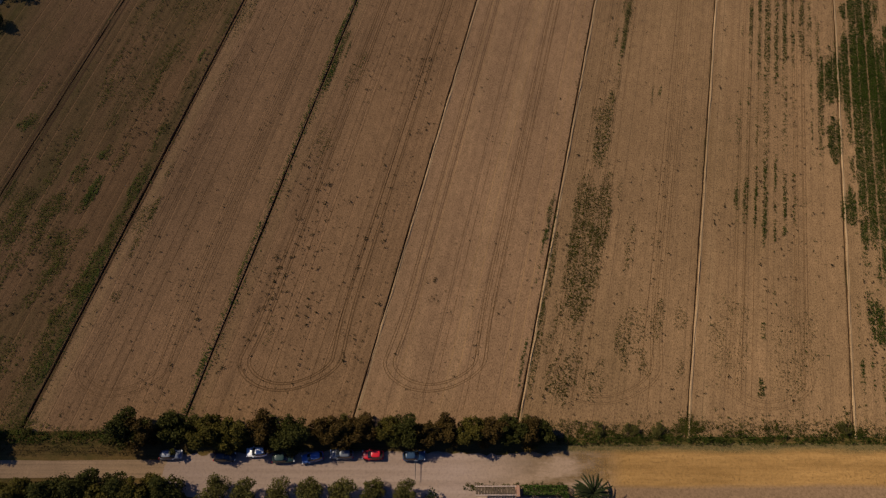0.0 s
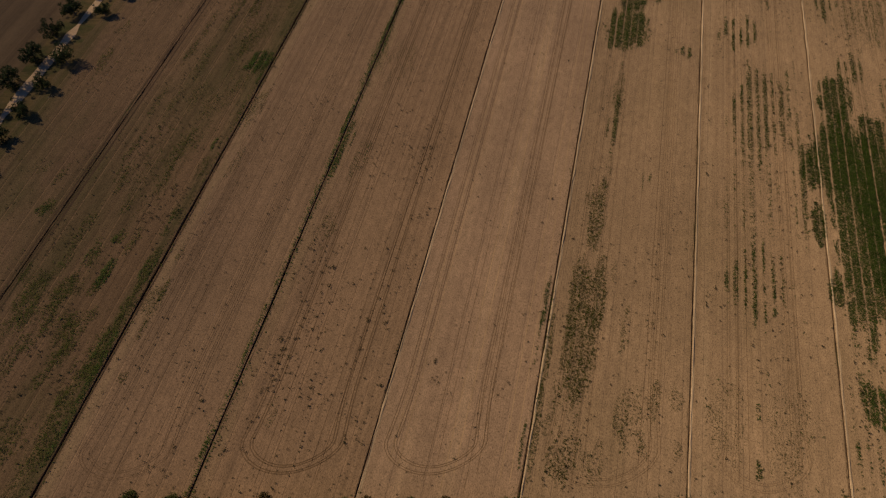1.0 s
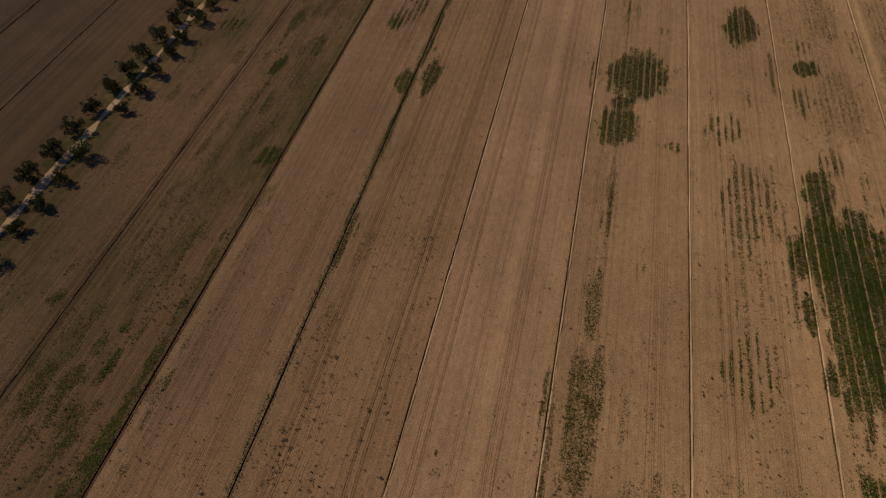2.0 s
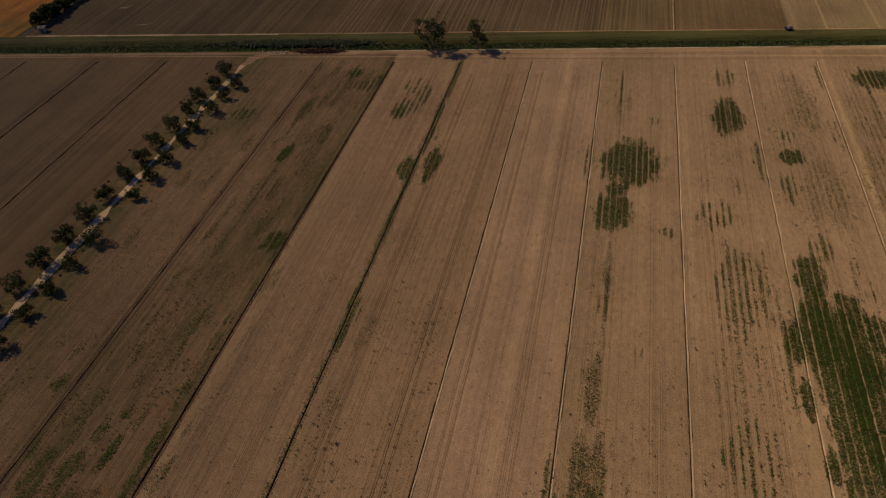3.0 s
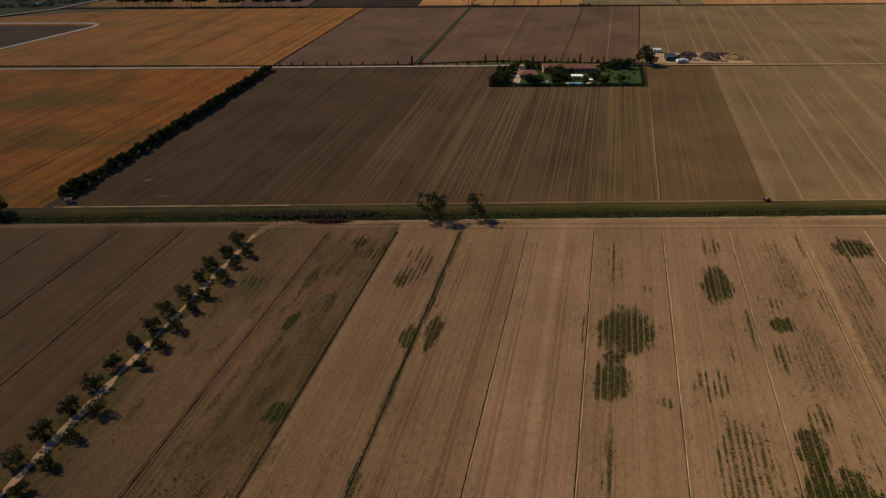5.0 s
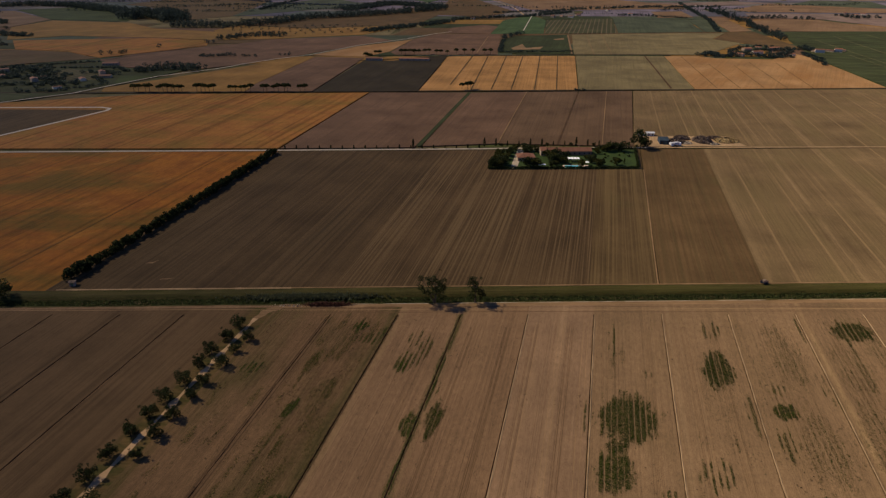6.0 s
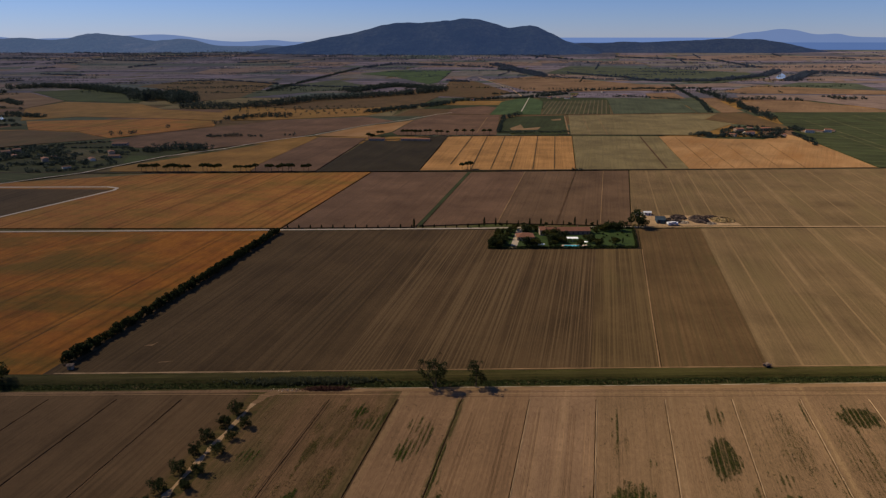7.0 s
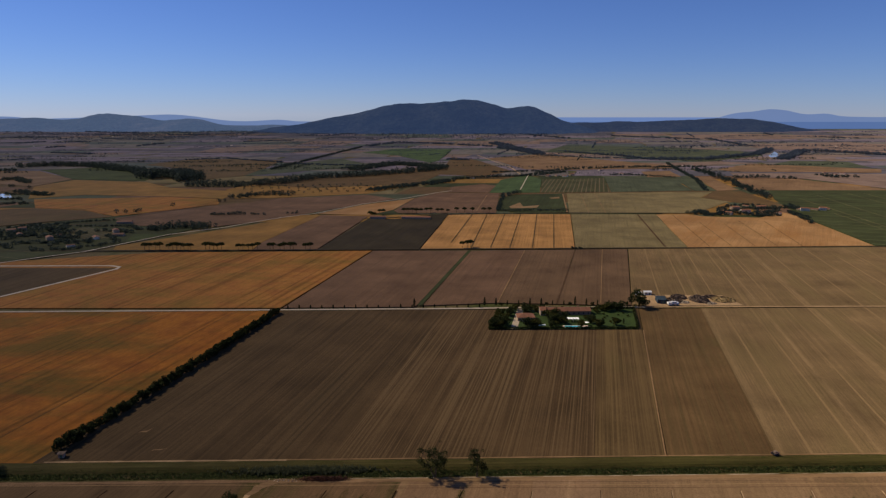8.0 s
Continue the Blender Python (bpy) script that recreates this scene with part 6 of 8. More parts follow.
tracks("dark double ruts along a strip edge", [[(strip_x(-106.9, y), y) for y in np.linspace(30, 244, 60)], [(strip_x(-109.0, y), y) for y in np.linspace(30, 244, 60)]], "ditch", 0.4)
for q in range(3):
    tracks("tractor tracks along the canal headland", [[(x, 248.5 + 2.3 * q + 0.004 * x + 0.25 * math.sin(x * 0.05 + q)) for x in np.linspace(-260, 300, 120)]], "rut_pale" if q % 2 else "rut", 0.4)


# ---- gravel road and car park ----
lane("road", "pale gravel road widening into a parking bay", "gravel", [(-160, 16.6), (-75, 16.3), (-45, 16.3)], 2.9, 0.03, 0.1, "road", 21)
field("gravel parking bay passing into bare earth and a golden dry meadow", "roadside", (-47, 14.9), (-44, 12.4), (-39, 10.6), (-6, 10.6), (1, 8), (27, 4), (160, 4), (160, 20.2), (60, 20.3), (24, 20.3), (18, 19.0), (10, 18.6), (-1, 18.9), (-20, 19.3), (-47, 18.6), z=0.035, name="parking_bay", category="parking bay", step=False, rough=0.2)
rng = np.random.default_rng(15)
xy = np.vstack([np.c_[rng.uniform(27.5, 90, 12000), 16.4 + 2.7 * (rng.random(12000) * 2 - 1) + rng.normal(0, 0.3, 12000)], np.c_[28 - np.abs(rng.normal(0, 2.4, 1200)), rng.uniform(14.2, 19.3, 1200)]])
s = 0.06 * (0.5 + rng.random(len(xy)))
MAT["straw"] = leaf_mat("straw", (0.30, 0.175, 0.062), (0.41, 0.255, 0.096), 0.2)
tagged(soup("dry_grass", tufts(xy, s, s, rng, 4, z=0.03), MAT["straw"]), "golden dry grass blades in a mown meadow", "grass", kind="stuff")


def car(label, colour, x, y, yaw, length=4.0, van=False):
    """A parked car: shell, glass, lamps and wheels."""
    ob = empty("car", pose(x, y - 0.05, 0.05, 0, 0, yaw) @ Matrix.Scale(0.93, 4), label, "car", "cars parked in the shade")
    L, W = length, 1.72
    # body lofted along its length: rounded plan, low bonnet, higher waist, rounded shoulders
    verts, faces, ring = [], [], ((-1.0, 0.30), (-1.0, 0.62), (-0.965, 0.82), (-0.86, 0.95), (-0.5, 1.0), (0.5, 1.0), (0.86, 0.95), (0.965, 0.82), (1.0, 0.62), (1.0, 0.30))
    stations = [-1.0, -0.985, -0.94, -0.86, -0.6, -0.2, 0.2, 0.45, 0.7, 0.86, 0.94, 0.985, 1.0]
    for q in stations:
        w = W / 2 * max(0.0, 1 - abs(q) ** 7) ** 0.3 * (1 - 0.05 * q) + 0.42 * (abs(q) > 0.999)
        h = (0.90 - 0.05 * max(0.0, q)) * (1 - 0.38 * abs(q) ** (9 if q < 0 else 5))
        verts += [(q * L / 2, a * w, 0.05 + b * h) for a, b in ring]
    n, m = len(stations), len(ring)
    for i in range(n - 1):
        faces += [(i * m + k, i * m + (k + 1) % m, (i + 1) * m + (k + 1) % m, (i + 1) * m + k) for k in range(m)]
    faces += [tuple(reversed(range(m))), tuple(range((n - 1) * m, n * m))]
    mesh_object("body", verts, faces, colour, ob, smooth=True)
    f0, f1 = (-0.46, 0.16) if van else (-0.40, 0.10)
    lo, hi = 0.84, 1.70 if van else 1.44
    # glasshouse: a rounded plan drawn in towards the roof
    verts, faces = [], []
    for z, a, b, w in ((lo, f0 - 0.06, f1 + 0.16, 0.76), (lo + 0.3 * (hi - lo), f0 - 0.03, f1 + 0.09, 0.72), (lo + 0.8 * (hi - lo), f0 + 0.02, f1 - 0.02, 0.63), (hi, f0 + 0.05, f1 - 0.05, 0.56)):
        for k in range(24):
            c, d = math.cos(k * math.tau / 24), math.sin(k * math.tau / 24)
            verts.append(((a + b) / 2 * L + (b - a) / 2 * L * math.copysign(abs(c) ** 0.45, c), w * math.copysign(abs(d) ** 0.45, d), z))
    for i in range(3):
        faces += [(i * 24 + k, i * 24 + (k + 1) % 24, i * 24 + 24 + (k + 1) % 24, i * 24 + 24 + k) for k in range(24)]
    faces.append(tuple(range(72, 96)))
    mesh_object("window_glass", verts, faces, MAT["glass"], ob, "dark tinted window glass", smooth=True)
    verts, faces = [], []
    for z, k0, w in ((hi - 0.05, 0.0, 0.60), (hi + 0.02, 0.0, 0.575), (hi + 0.05, 0.05, 0.47)):
        for k in range(24):
            c, d = math.cos(k * math.tau / 24), math.sin(k * math.tau / 24)
            verts.append(((f0 + f1) / 2 * L + ((f1 - f0) / 2 - 0.035 - k0) * L * math.copysign(abs(c) ** 0.5, c), w * math.copysign(abs(d) ** 0.5, d), z))
    for i in range(2):
        faces += [(i * 24 + k, i * 24 + (k + 1) % 24, i * 24 + 24 + (k + 1) % 24, i * 24 + 24 + k) for k in range(24)]
    faces.append(tuple(range(48, 72)))
    mesh_object("roof", verts, faces, colour, ob, smooth=True)
    for s in (-1, 1):
        bm = bmesh.new()
        box(bm, 0.455 * L, 0.488 * L, s * 0.62 - 0.17, s * 0.62 + 0.17, 0.60, 0.76, 0.03)
        part("headlight", bm, MAT["lamp_clear"], ob)
        bm = bmesh.new()
        box(bm, -0.503 * L, -0.480 * L, s * 0.62 - 0.14, s * 0.62 + 0.14, 0.62, 0.82, 0.02)
        part("tail_light", bm, MAT["lamp_red"], ob)
        bm = bmesh.new()
        box(bm, f1 * L + 0.12, f1 * L + 0.30, s * 0.93 - 0.1, s * 0.93 + 0.1, 0.88, 1.0, 0.03)
        part("mirror", bm, colour, ob)
        for fx in (-0.31, 0.31):
            bm = bmesh.new()
            cyl(bm, 0.31, 0.31, Matrix.Translation((fx * L, s * 0.78, 0.31)) @ Matrix.Rotation(math.pi / 2, 4, "X"), 0.2, 16)
            wheel = part("wheel", bm, MAT["rubber"], ob)
            bm = bmesh.new()
            cyl(bm, 0.19, 0.19, Matrix.Translation((fx * L, s * 0.885, 0.31)) @ Matrix.Rotation(math.pi / 2, 4, "X"), 0.02, 12)
            part("rim", bm, MAT["steel"], wheel)
    return ob


# silver with the tree shade put into the paint: darker and bluer
car("silver hatchback parked in tree shade on gravel", paint("paint_silver_shaded", (0.12, 0.135, 0.18), 0.35), -46.2, 18.6, 2, 4.1)
car("white hatchback parked half in tree shade", paint("paint_white", (0.62, 0.63, 0.64), 0.3), -31.6, 19.0, 184, 3.9)
car("dark green car parked in deep tree shade", paint("paint_green", (0.015, 0.035, 0.030), 0.3), -27.0, 18.0, 3, 4.1)
car("blue hatchback parked at a slant on gravel", paint("paint_blue", (0.045, 0.10, 0.26), 0.3), -22.1, 18.1, 192, 4.0)
car("grey saloon parked on pale gravel", paint("paint_grey", (0.09, 0.10, 0.12), 0.3), -17.2, 18.6, 180, 4.3)
car("bright red hatchback parked on pale gravel", paint("paint_red", (0.45, 0.008, 0.014), 0.3), -11.9, 18.5, 180, 3.95)
car("dark blue car parked under a tree", paint("paint_navy", (0.02, 0.045, 0.085), 0.3), -4.9, 18.3, 2, 4.1)
car("black car parked in deep tree shade", paint("paint_black", (0.012, 0.013, 0.015), 0.3), -37.0, 18.2, 1, 4.0)

gate = empty("boom_gate", pose(-4.6, 17.4, 0), "thin boom gate across the gravel road", "gate")
bm = bmesh.new()
box(bm, -0.09, 0.09, -0.09, 0.09, 0, 1.1, 0.02)
part("post", bm, MAT["steel"], gate)
bm = bmesh.new()
rod(bm, (0, 0.3, 1.0), (0, -2.9, 1.0), 0.06, 0.04, 8)
part("boom", bm, MAT["window_dark"], gate)

# low house, wall and hedge by the car park
shelter = empty("lean_to", pose(5.4, 11.2, 0), "low lean-to with a dark slatted roof beside the car park", "shelter")
for px in (0.3, 3.3, 6.3):
    bm = bmesh.new()
    box(bm, px - 0.1, px + 0.1, 1.5, 1.7, 0, 2.1, 0.02)
    part("post", bm, MAT["bark"], shelter)
for i in range(14):
    bm = bmesh.new()
    box(bm, 0.02 + i * 0.47, 0.38 + i * 0.47, 0.7, 1.9, 2.12 + 0.01 * (i % 2), 2.17 + 0.01 * (i % 2), 0.01)
    part("slat", bm, MAT["bark"], shelter)
for y0, y1 in ((0.55, 0.68), (1.92, 2.05)):
    bm = bmesh.new()
    box(bm, -0.1, 6.7, y0, y1, 2.05, 2.2, 0.02)
    part("beam", bm, MAT["paving"], shelter, "pale timber beam")
bm = bmesh.new()
box(bm, 6.7, 7.2, 0.4, 2.1, 0, 2.2, 0.03)
part("side_wall", bm, MAT["wall_brick"], shelter)
tagged(part("terrace_paving", box(bmesh.new(), 5.8, 20.4, 5.0, 11.6, 0.0, 0.22, 0.02), MAT["paving"], None), "pale pinkish stone paving of a terrace", "paving", kind="structure")


def clipped_hedge(label, x0, x1, y0, y1, h, mat, seed, size=0.28, per=26, z=0.0):
    """A clipped hedge: leaf clumps over all its sides."""
    rng = np.random.default_rng(seed)
    n = int(((x1 - x0) * (y1 - y0) + (x1 - x0 + y1 - y0) * 2 * h) * per)
    c = np.c_[rng.uniform(x0, x1, n), rng.uniform(y0, y1, n), rng.uniform(0.05, h, n)]
    face = rng.random(n)
    c[:, 2] = np.where(face < 0.5, h + rng.normal(0, 0.04, n), c[:, 2])
    c[:, 1] = np.where((face >= 0.5) & (face < 0.75), y0, np.where(face >= 0.75, y1, c[:, 1]))
    c[:, 2] += z
    return tagged(soup("hedge", leaves(c, size, rng), mat), label, "hedge")


clipped_hedge("bright green clipped hedge beside the terrace", 13.2, 20.6, 12.0, 13.4, 1.4, MAT["hedge_green"], 5, 0.2, 60)
clipped_hedge("short green clipped hedge beside the palm", 19.6, 20.8, 9.5, 12.2, 1.3, MAT["hedge_green"], 6, 0.2, 60)
xy = np.random.default_rng(4)
rough = np.c_[xy.uniform(3.5, 21, 420), 13.2 + xy.normal(0, 0.35, 420)]
s = 0.2 * (0.5 + xy.random(420))
tagged(soup("undergrowth", clumps(rough, s, xy, 18, 0.0, 0.5), MAT["weed_olive"]), "rough shrubs along the terrace wall", "weeds", kind="stuff")
bush_p = broadleaf(66, 2.6, 1.5, MAT["leaf_dark"], "dark shrub casting shade on the gravel", n=500, leaf=0.3, clear=0.02, at=pose(-2.2, 11.0, 0))

# ---- the farmhouse with its garden ----
def gable_house(name, label, x, y, w, d, h, yaw=0.0, wall="wall_plaster", roof="roof_tile", rise=0.28, windows=4, category="house", chimney=True, hip=False, group=""):
    ob = empty(name, pose(x, y, 0, 0, 0, yaw), label, category, group)
    bm = bmesh.new()
    box(bm, -w / 2, w / 2, -d / 2, d / 2, -0.2, h)
    r = rise * d / 2
    if not hip:
        for s in (-1, 1):
            bm.faces.new([bm.verts.new(v) for v in ((s * w / 2, -d / 2, h), (s * w / 2, d / 2, h), (s * w / 2, 0, h + r))])
    part("wall", bm, MAT[wall], ob)
    o, th = 0.45, 0.16
    cut = d / 2 if hip else 0.0
    slope = r / (d / 2)
    for s in (-1, 1):
        e, zl = s * (d / 2 + o), h - o * slope
        a = [(-w / 2 - o, e, zl), (w / 2 + o, e, zl), (w / 2 + (o if not hip else -cut), 0, h + r), (-w / 2 - (o if not hip else -cut), 0, h + r)]
        v = [(p[0], p[1], p[2] + th) for p in a] + a
        f = [(0, 1, 2, 3), (7, 6, 5, 4), (0, 4, 5, 1), (1, 5, 6, 2), (2, 6, 7, 3), (3, 7, 4, 0)]
        mesh_object("roof", v, f if s < 0 else [tuple(reversed(q)) for q in f], MAT[roof], ob)
        if hip:
            e = s * (w / 2 + o)
            a = [(e, -d / 2 - o, zl), (e, d / 2 + o, zl), (s * (w / 2 - cut), 0, h + r)]
            v = [(p[0], p[1], p[2] + th) for p in a] + a
            f = [(0, 1, 2), (5, 4, 3), (0, 3, 4, 1), (1, 4, 5, 2), (2, 5, 3, 0)]
            mesh_object("roof", v, f if s > 0 else [tuple(reversed(q)) for q in f], MAT[roof], ob)
    for i in range(windows):
        cx = -w / 2 + w * (i + 0.5) / windows
        bm = bmesh.new()
        tallw = i == windows // 2
        box(bm, cx - 0.5, cx + 0.5, -d / 2 - 0.04, -d / 2 + 0.1, 0.1 if tallw else 1.0, 2.15)
        part("door" if tallw else "window", bm, MAT["shutter" if tallw else "window_dark"], ob)
    if chimney:
        bm = bmesh.new()
        box(bm, w * 0.22, w * 0.22 + 0.7, 0.3, 0.9, h, h + r + 0.9, 0.03)
        box(bm, w * 0.22 - 0.1, w * 0.22 + 0.8, 0.2, 1.0, h + r + 0.9, h + r + 1.02)
        part("chimney", bm, MAT["wall_brick"], ob)
    return ob


def gx(x, y):
    """The garden's own axes: x along the farm road, y back from its south hedge."""
    return 33.5 + x + 0.22 * y, 456.0 + y + 0.01 * x


def gfield(label, mat, x0, x1, y0, y1, z, name, category):
    return field(label, mat, gx(x0, y0), gx(x1, y0), gx(x1, y1), gx(x0, y1), z=z, name=name, category=category, step=False)


gfield("green lawn of the farmhouse garden", "lawn", 0, 110, 0, 51, 0.26, "lawn", "lawn")
gfield("pale gravel drive into the farmhouse garden", "farm_road", 15.5, 20.5, 0.8, 50, 0.29, "drive", "drive")
gfield("pale paved terrace round the pool", "paving", 54, 73, 2.2, 8.5, 0.29, "terrace_paving", "paving")
pool = empty("swimming_pool", pose(*gx(62, 5.0), 0.3), "turquoise swimming pool in a paved terrace", "pool")
bm = bmesh.new()
box(bm, -6, 6, -2.2, 2.2, 0.0, 0.06)
part("water", bm, MAT["pool_water"], pool)
for i, (a, b, c, d) in enumerate(((-6.5, 6.5, -2.7, -2.2), (-6.5, 6.5, 2.2, 2.7), (-6.5, -6, -2.2, 2.2), (6, 6.5, -2.2, 2.2))):
    bm = bmesh.new()
    box(bm, a, b, c, d, 0.0, 0.14, 0.02)
    part("coping", bm, MAT["stone_pale"], pool, "pale stone coping")
x, y = gx(57, 39)
gable_house("farmhouse", "long low farmhouse with a terracotta tiled roof", x, y, 34, 9, 3.4, 1.2, "wall_brick", rise=0.42, windows=9)
x, y = gx(36.5, 37.5)
gable_house("farm_annex", "pale plastered annex at the end of the farmhouse", x, y, 4.2, 10, 4.6, 1.2, "wall_plaster", rise=0.3, windows=2, chimney=False)
x, y = gx(24.5, 24)
gable_house("garden_house", "small house with a hipped terracotta roof", x, y, 13, 10, 3.2, 0, rise=0.4, windows=4, hip=True, chimney=False)
pergola = empty("pergola", pose(*gx(61.5, 18), 0.26), "white canvas pergola on the lawn", "pergola")
for sx in (-4.0, 0, 4.0):
    for sy in (-2, 2):
        bm = bmesh.new()
        box(bm, sx - 0.08, sx + 0.08, sy - 0.08, sy + 0.08, 0, 2.5)
        part("post", bm, MAT["wall_white"], pergola)
for i in range(4):
    bm = bmesh.new()
    box(bm, -4.3 + 2.2 * i, -4.3 + 2.2 * i + 2.05, -2.3, 2.3, 2.5, 2.58, 0.02)
    part("canvas", bm, MAT["canvas"], pergola)
for i, (px, py) in enumerate(((40, 3.5), (37, 3.0), (72, 9))):
    u = empty("parasol", pose(*gx(px, py), 0.26), "white garden parasol near the pool", "parasol", "parasols in the garden")
    bm = bmesh.new()
    rod(bm, (0, 0, 0), (0, 0, 2.5), 0.04, 0.04, 6)
    part("pole", bm, MAT["steel"], u)
    bm = bmesh.new()
    cyl(bm, 1.7, 0.05, Matrix.Translation((0, 0, 2.4)), 0.5, 8)
    part("canopy", bm, MAT["canvas"], u)
garden_kinds = [broadleaf(101, 6.5, 3.2, MAT["leaf_dark"], "dark green garden tree near the farmhouse", n=700, leaf=0.8, clear=0.12),
                broadleaf(102, 5.0, 2.6, MAT["leaf"], "leafy green garden tree near the farmhouse", n=600, leaf=0.7, clear=0.1)]
spots = [(3, 4), (7, 3), (3, 12), (8, 14), (4, 21), (9, 24), (3, 29), (11, 33), (5, 38), (12, 42), (10, 8), (22, 44), (27, 46), (31, 43), (24, 38), (28, 4), (32, 6), (35, 4), (46, 5), (49, 7), (46, 14), (51, 16), (47, 22),
         (42, 26), (55, 26), (71, 24), (74, 20), (76, 13), (80, 6), (83, 7), (79, 44), (83, 47), (87, 44), (91, 47), (80, 38), (94, 8), (68, 4), (55, 12), (36, 47), (14, 48), (47, 30), (52, 46), (99, 45)]
garden_kinds[0].matrix_basis, garden_kinds[1].matrix_basis = pose(*gx(1.5, 8), 0.26), pose(*gx(6, 18), 0.26)
rng = np.random.default_rng(23)
for p in spots:
    copy_thing(garden_kinds[int(rng.random() < 0.65)], turned(*gx(*p), rng, 0.7, 1.4, 0.26))
copy_thing(tall, turned(*gx(100, 12), rng, 0.6, 0.7))
for x, y in ((88, 30), (97, 33), (90, 17), (84, 21), (86, 26), (92, 26), (95, 22), (85, 35), (98, 18), (104, 30), (101, 38)):
    copy_thing(bush, turned(*gx(x, y), rng, 0.4, 0.7))


def hedge_line(label, a, b, h, w, seed):
    rng = np.random.default_rng(seed)
    (x0, y0), (x1, y1) = a, b
    L = math.hypot(x1 - x0, y1 - y0)
    n = int(L * 26)
    t = rng.random(n)
    c = np.c_[x0 + (x1 - x0) * t + rng.normal(0, w * 0.3, n), y0 + (y1 - y0) * t + rng.normal(0, w * 0.3, n), h * rng.random(n) ** 0.6]
    return tagged(soup("hedge", leaves(c, 0.8, rng), MAT["leaf_dark"]), label, "hedge", "hedges round the garden")


HEDGE = "dark clipped hedge round the farmhouse garden"
hedge_line(HEDGE, gx(0, 0), gx(110, 0), 2.0, 1.4, 1)
hedge_line(HEDGE, gx(110, 0), gx(110, 51), 2.0, 1.4, 2)
hedge_line(HEDGE, gx(0, 0), gx(0, 50), 1.6, 1.4, 3)
hedge_line(HEDGE, gx(38, 50.5), gx(110, 51), 1.8, 1.2, 4)

# ---- the yard beside the farm road ----
field("pale bare earth of a farm yard", "worn_earth", (165, 516), (191, 516), (190, 546), (172, 556), z=0.12, name="yard", category="yard", step=False)
field("bare earth under heaps of rubble", "worn_earth", (192, 517), (249, 518), (244, 548), (194, 550), z=0.115, name="yard", category="yard", step=False)
broadleaf(111, 13.5, 7.0, MAT["leaf_dark"], "large round dark tree beside the garden hedge", n=2600, leaf=0.9, clear=0.03, at=pose(160.5, 512.5, 0))
gable_house("barn", "barn with a dark blue metal roof", 183.5, 529, 6.5, 12, 3.4, -8, "sheet_metal", "sheet_metal", 0.25, 2, "barn", False)
gable_house("shed", "white metal shed in the farm yard", 179.5, 552, 6, 4.5, 2.6, 0, "pale_metal", "pale_metal", 0.3, 2, "shed", False)
gable_house("shed", "low white metal shed in the farm yard", 171.5, 551, 4.5, 3.5, 2.2, 0, "pale_metal", "pale_metal", 0.2, 1, "shed", False)


def van_box(label, x, y, yaw, L=6.0):
    ob = empty("lorry", pose(x, y, 0.12, 0, 0, yaw), label, "lorry")
    bm = bmesh.new()
    box(bm, -L / 2, L / 2 - 1.9, -1.15, 1.15, 0.75, 2.9, 0.06)
    part("cargo_box", bm, MAT["pale_metal"], ob)
    bm = bmesh.new()
    box(bm, L / 2 - 1.8, L / 2, -1.05, 1.05, 0.45, 2.3, 0.2)
    part("cab", bm, MAT["canvas"], ob)
    bm = bmesh.new()
    box(bm, L / 2 - 0.5, L / 2 + 0.02, -0.9, 0.9, 1.35, 2.05, 0.04)
    part("windscreen", bm, MAT["glass"], ob)
    for fx in (-L * 0.3, L * 0.33):
        for s in (-1, 1):
            bm = bmesh.new()
            cyl(bm, 0.42, 0.42, Matrix.Translation((fx, s * 0.98, 0.42)) @ Matrix.Rotation(math.pi / 2, 4, "X"), 0.28, 14)
            part("wheel", bm, MAT["rubber"], ob)


van_box("white box lorry parked in the farm yard", 192.5, 519.5, 5)
van_box("white van parked beside the barn", 187.5, 518.6, 90, 5.0)


def heap(label, mat, x, y, rx, ry, h, n, seed, size=1.4):
    """A heap of loose lumps over a mound."""
    rng = np.random.default_rng(seed)
    ob = empty("heap", pose(x, y, 0.1), label, "heap", "heaps in the farm yard")
    bm = bmesh.new()
    bmesh.ops.create_icosphere(bm, subdivisions=4, radius=1.0)
    for v in bm.verts:
        q = 1 + 0.35 * noise.noise((v.co.x * 2.2, v.co.y * 2.2, seed * 1.7))
        v.co = Vector((v.co.x * rx * q, v.co.y * ry * q, max(-0.05, v.co.z * h * (1 + 0.5 * noise.noise((v.co.x * 3, v.co.y * 3, seed))))))
    part("mound", bm, MAT[mat], ob)
    a, q = rng.random(n) * 6.283, np.sqrt(rng.random(n))
    c = np.c_[np.cos(a) * q * rx, np.sin(a) * q * ry, h * np.sqrt(np.maximum(0, 1 - q ** 2)) + 0.15]
    tagged(soup("rubble", leaves(c, size, rng), MAT[mat], ob), kind="stuff")
    return ob


heap("grey heap of scrap and rubble", "rubble_grey", 195, 530, 7, 7, 2.4, 260, 1)
heap("grey heap of rubble", "rubble_grey", 203, 541, 7, 6, 2.2, 220, 2)
heap("pale heap of broken stone", "rubble_pale", 203, 527, 4.5, 4, 0.9, 90, 3, 0.9)
heap("large grey mound of rubble", "rubble_grey", 218, 533, 7.5, 9, 3.6, 300, 4)
heap("pale heap of broken stone", "rubble_pale", 224.5, 523, 4.5, 3, 0.7, 90, 5, 0.9)
heap("golden heap of sand and earth", "rubble_gold", 238, 533, 10, 8, 2.2, 200, 6)
heap("grey heap of rubble", "rubble_grey", 232, 543, 6, 4, 1.2, 140, 7)

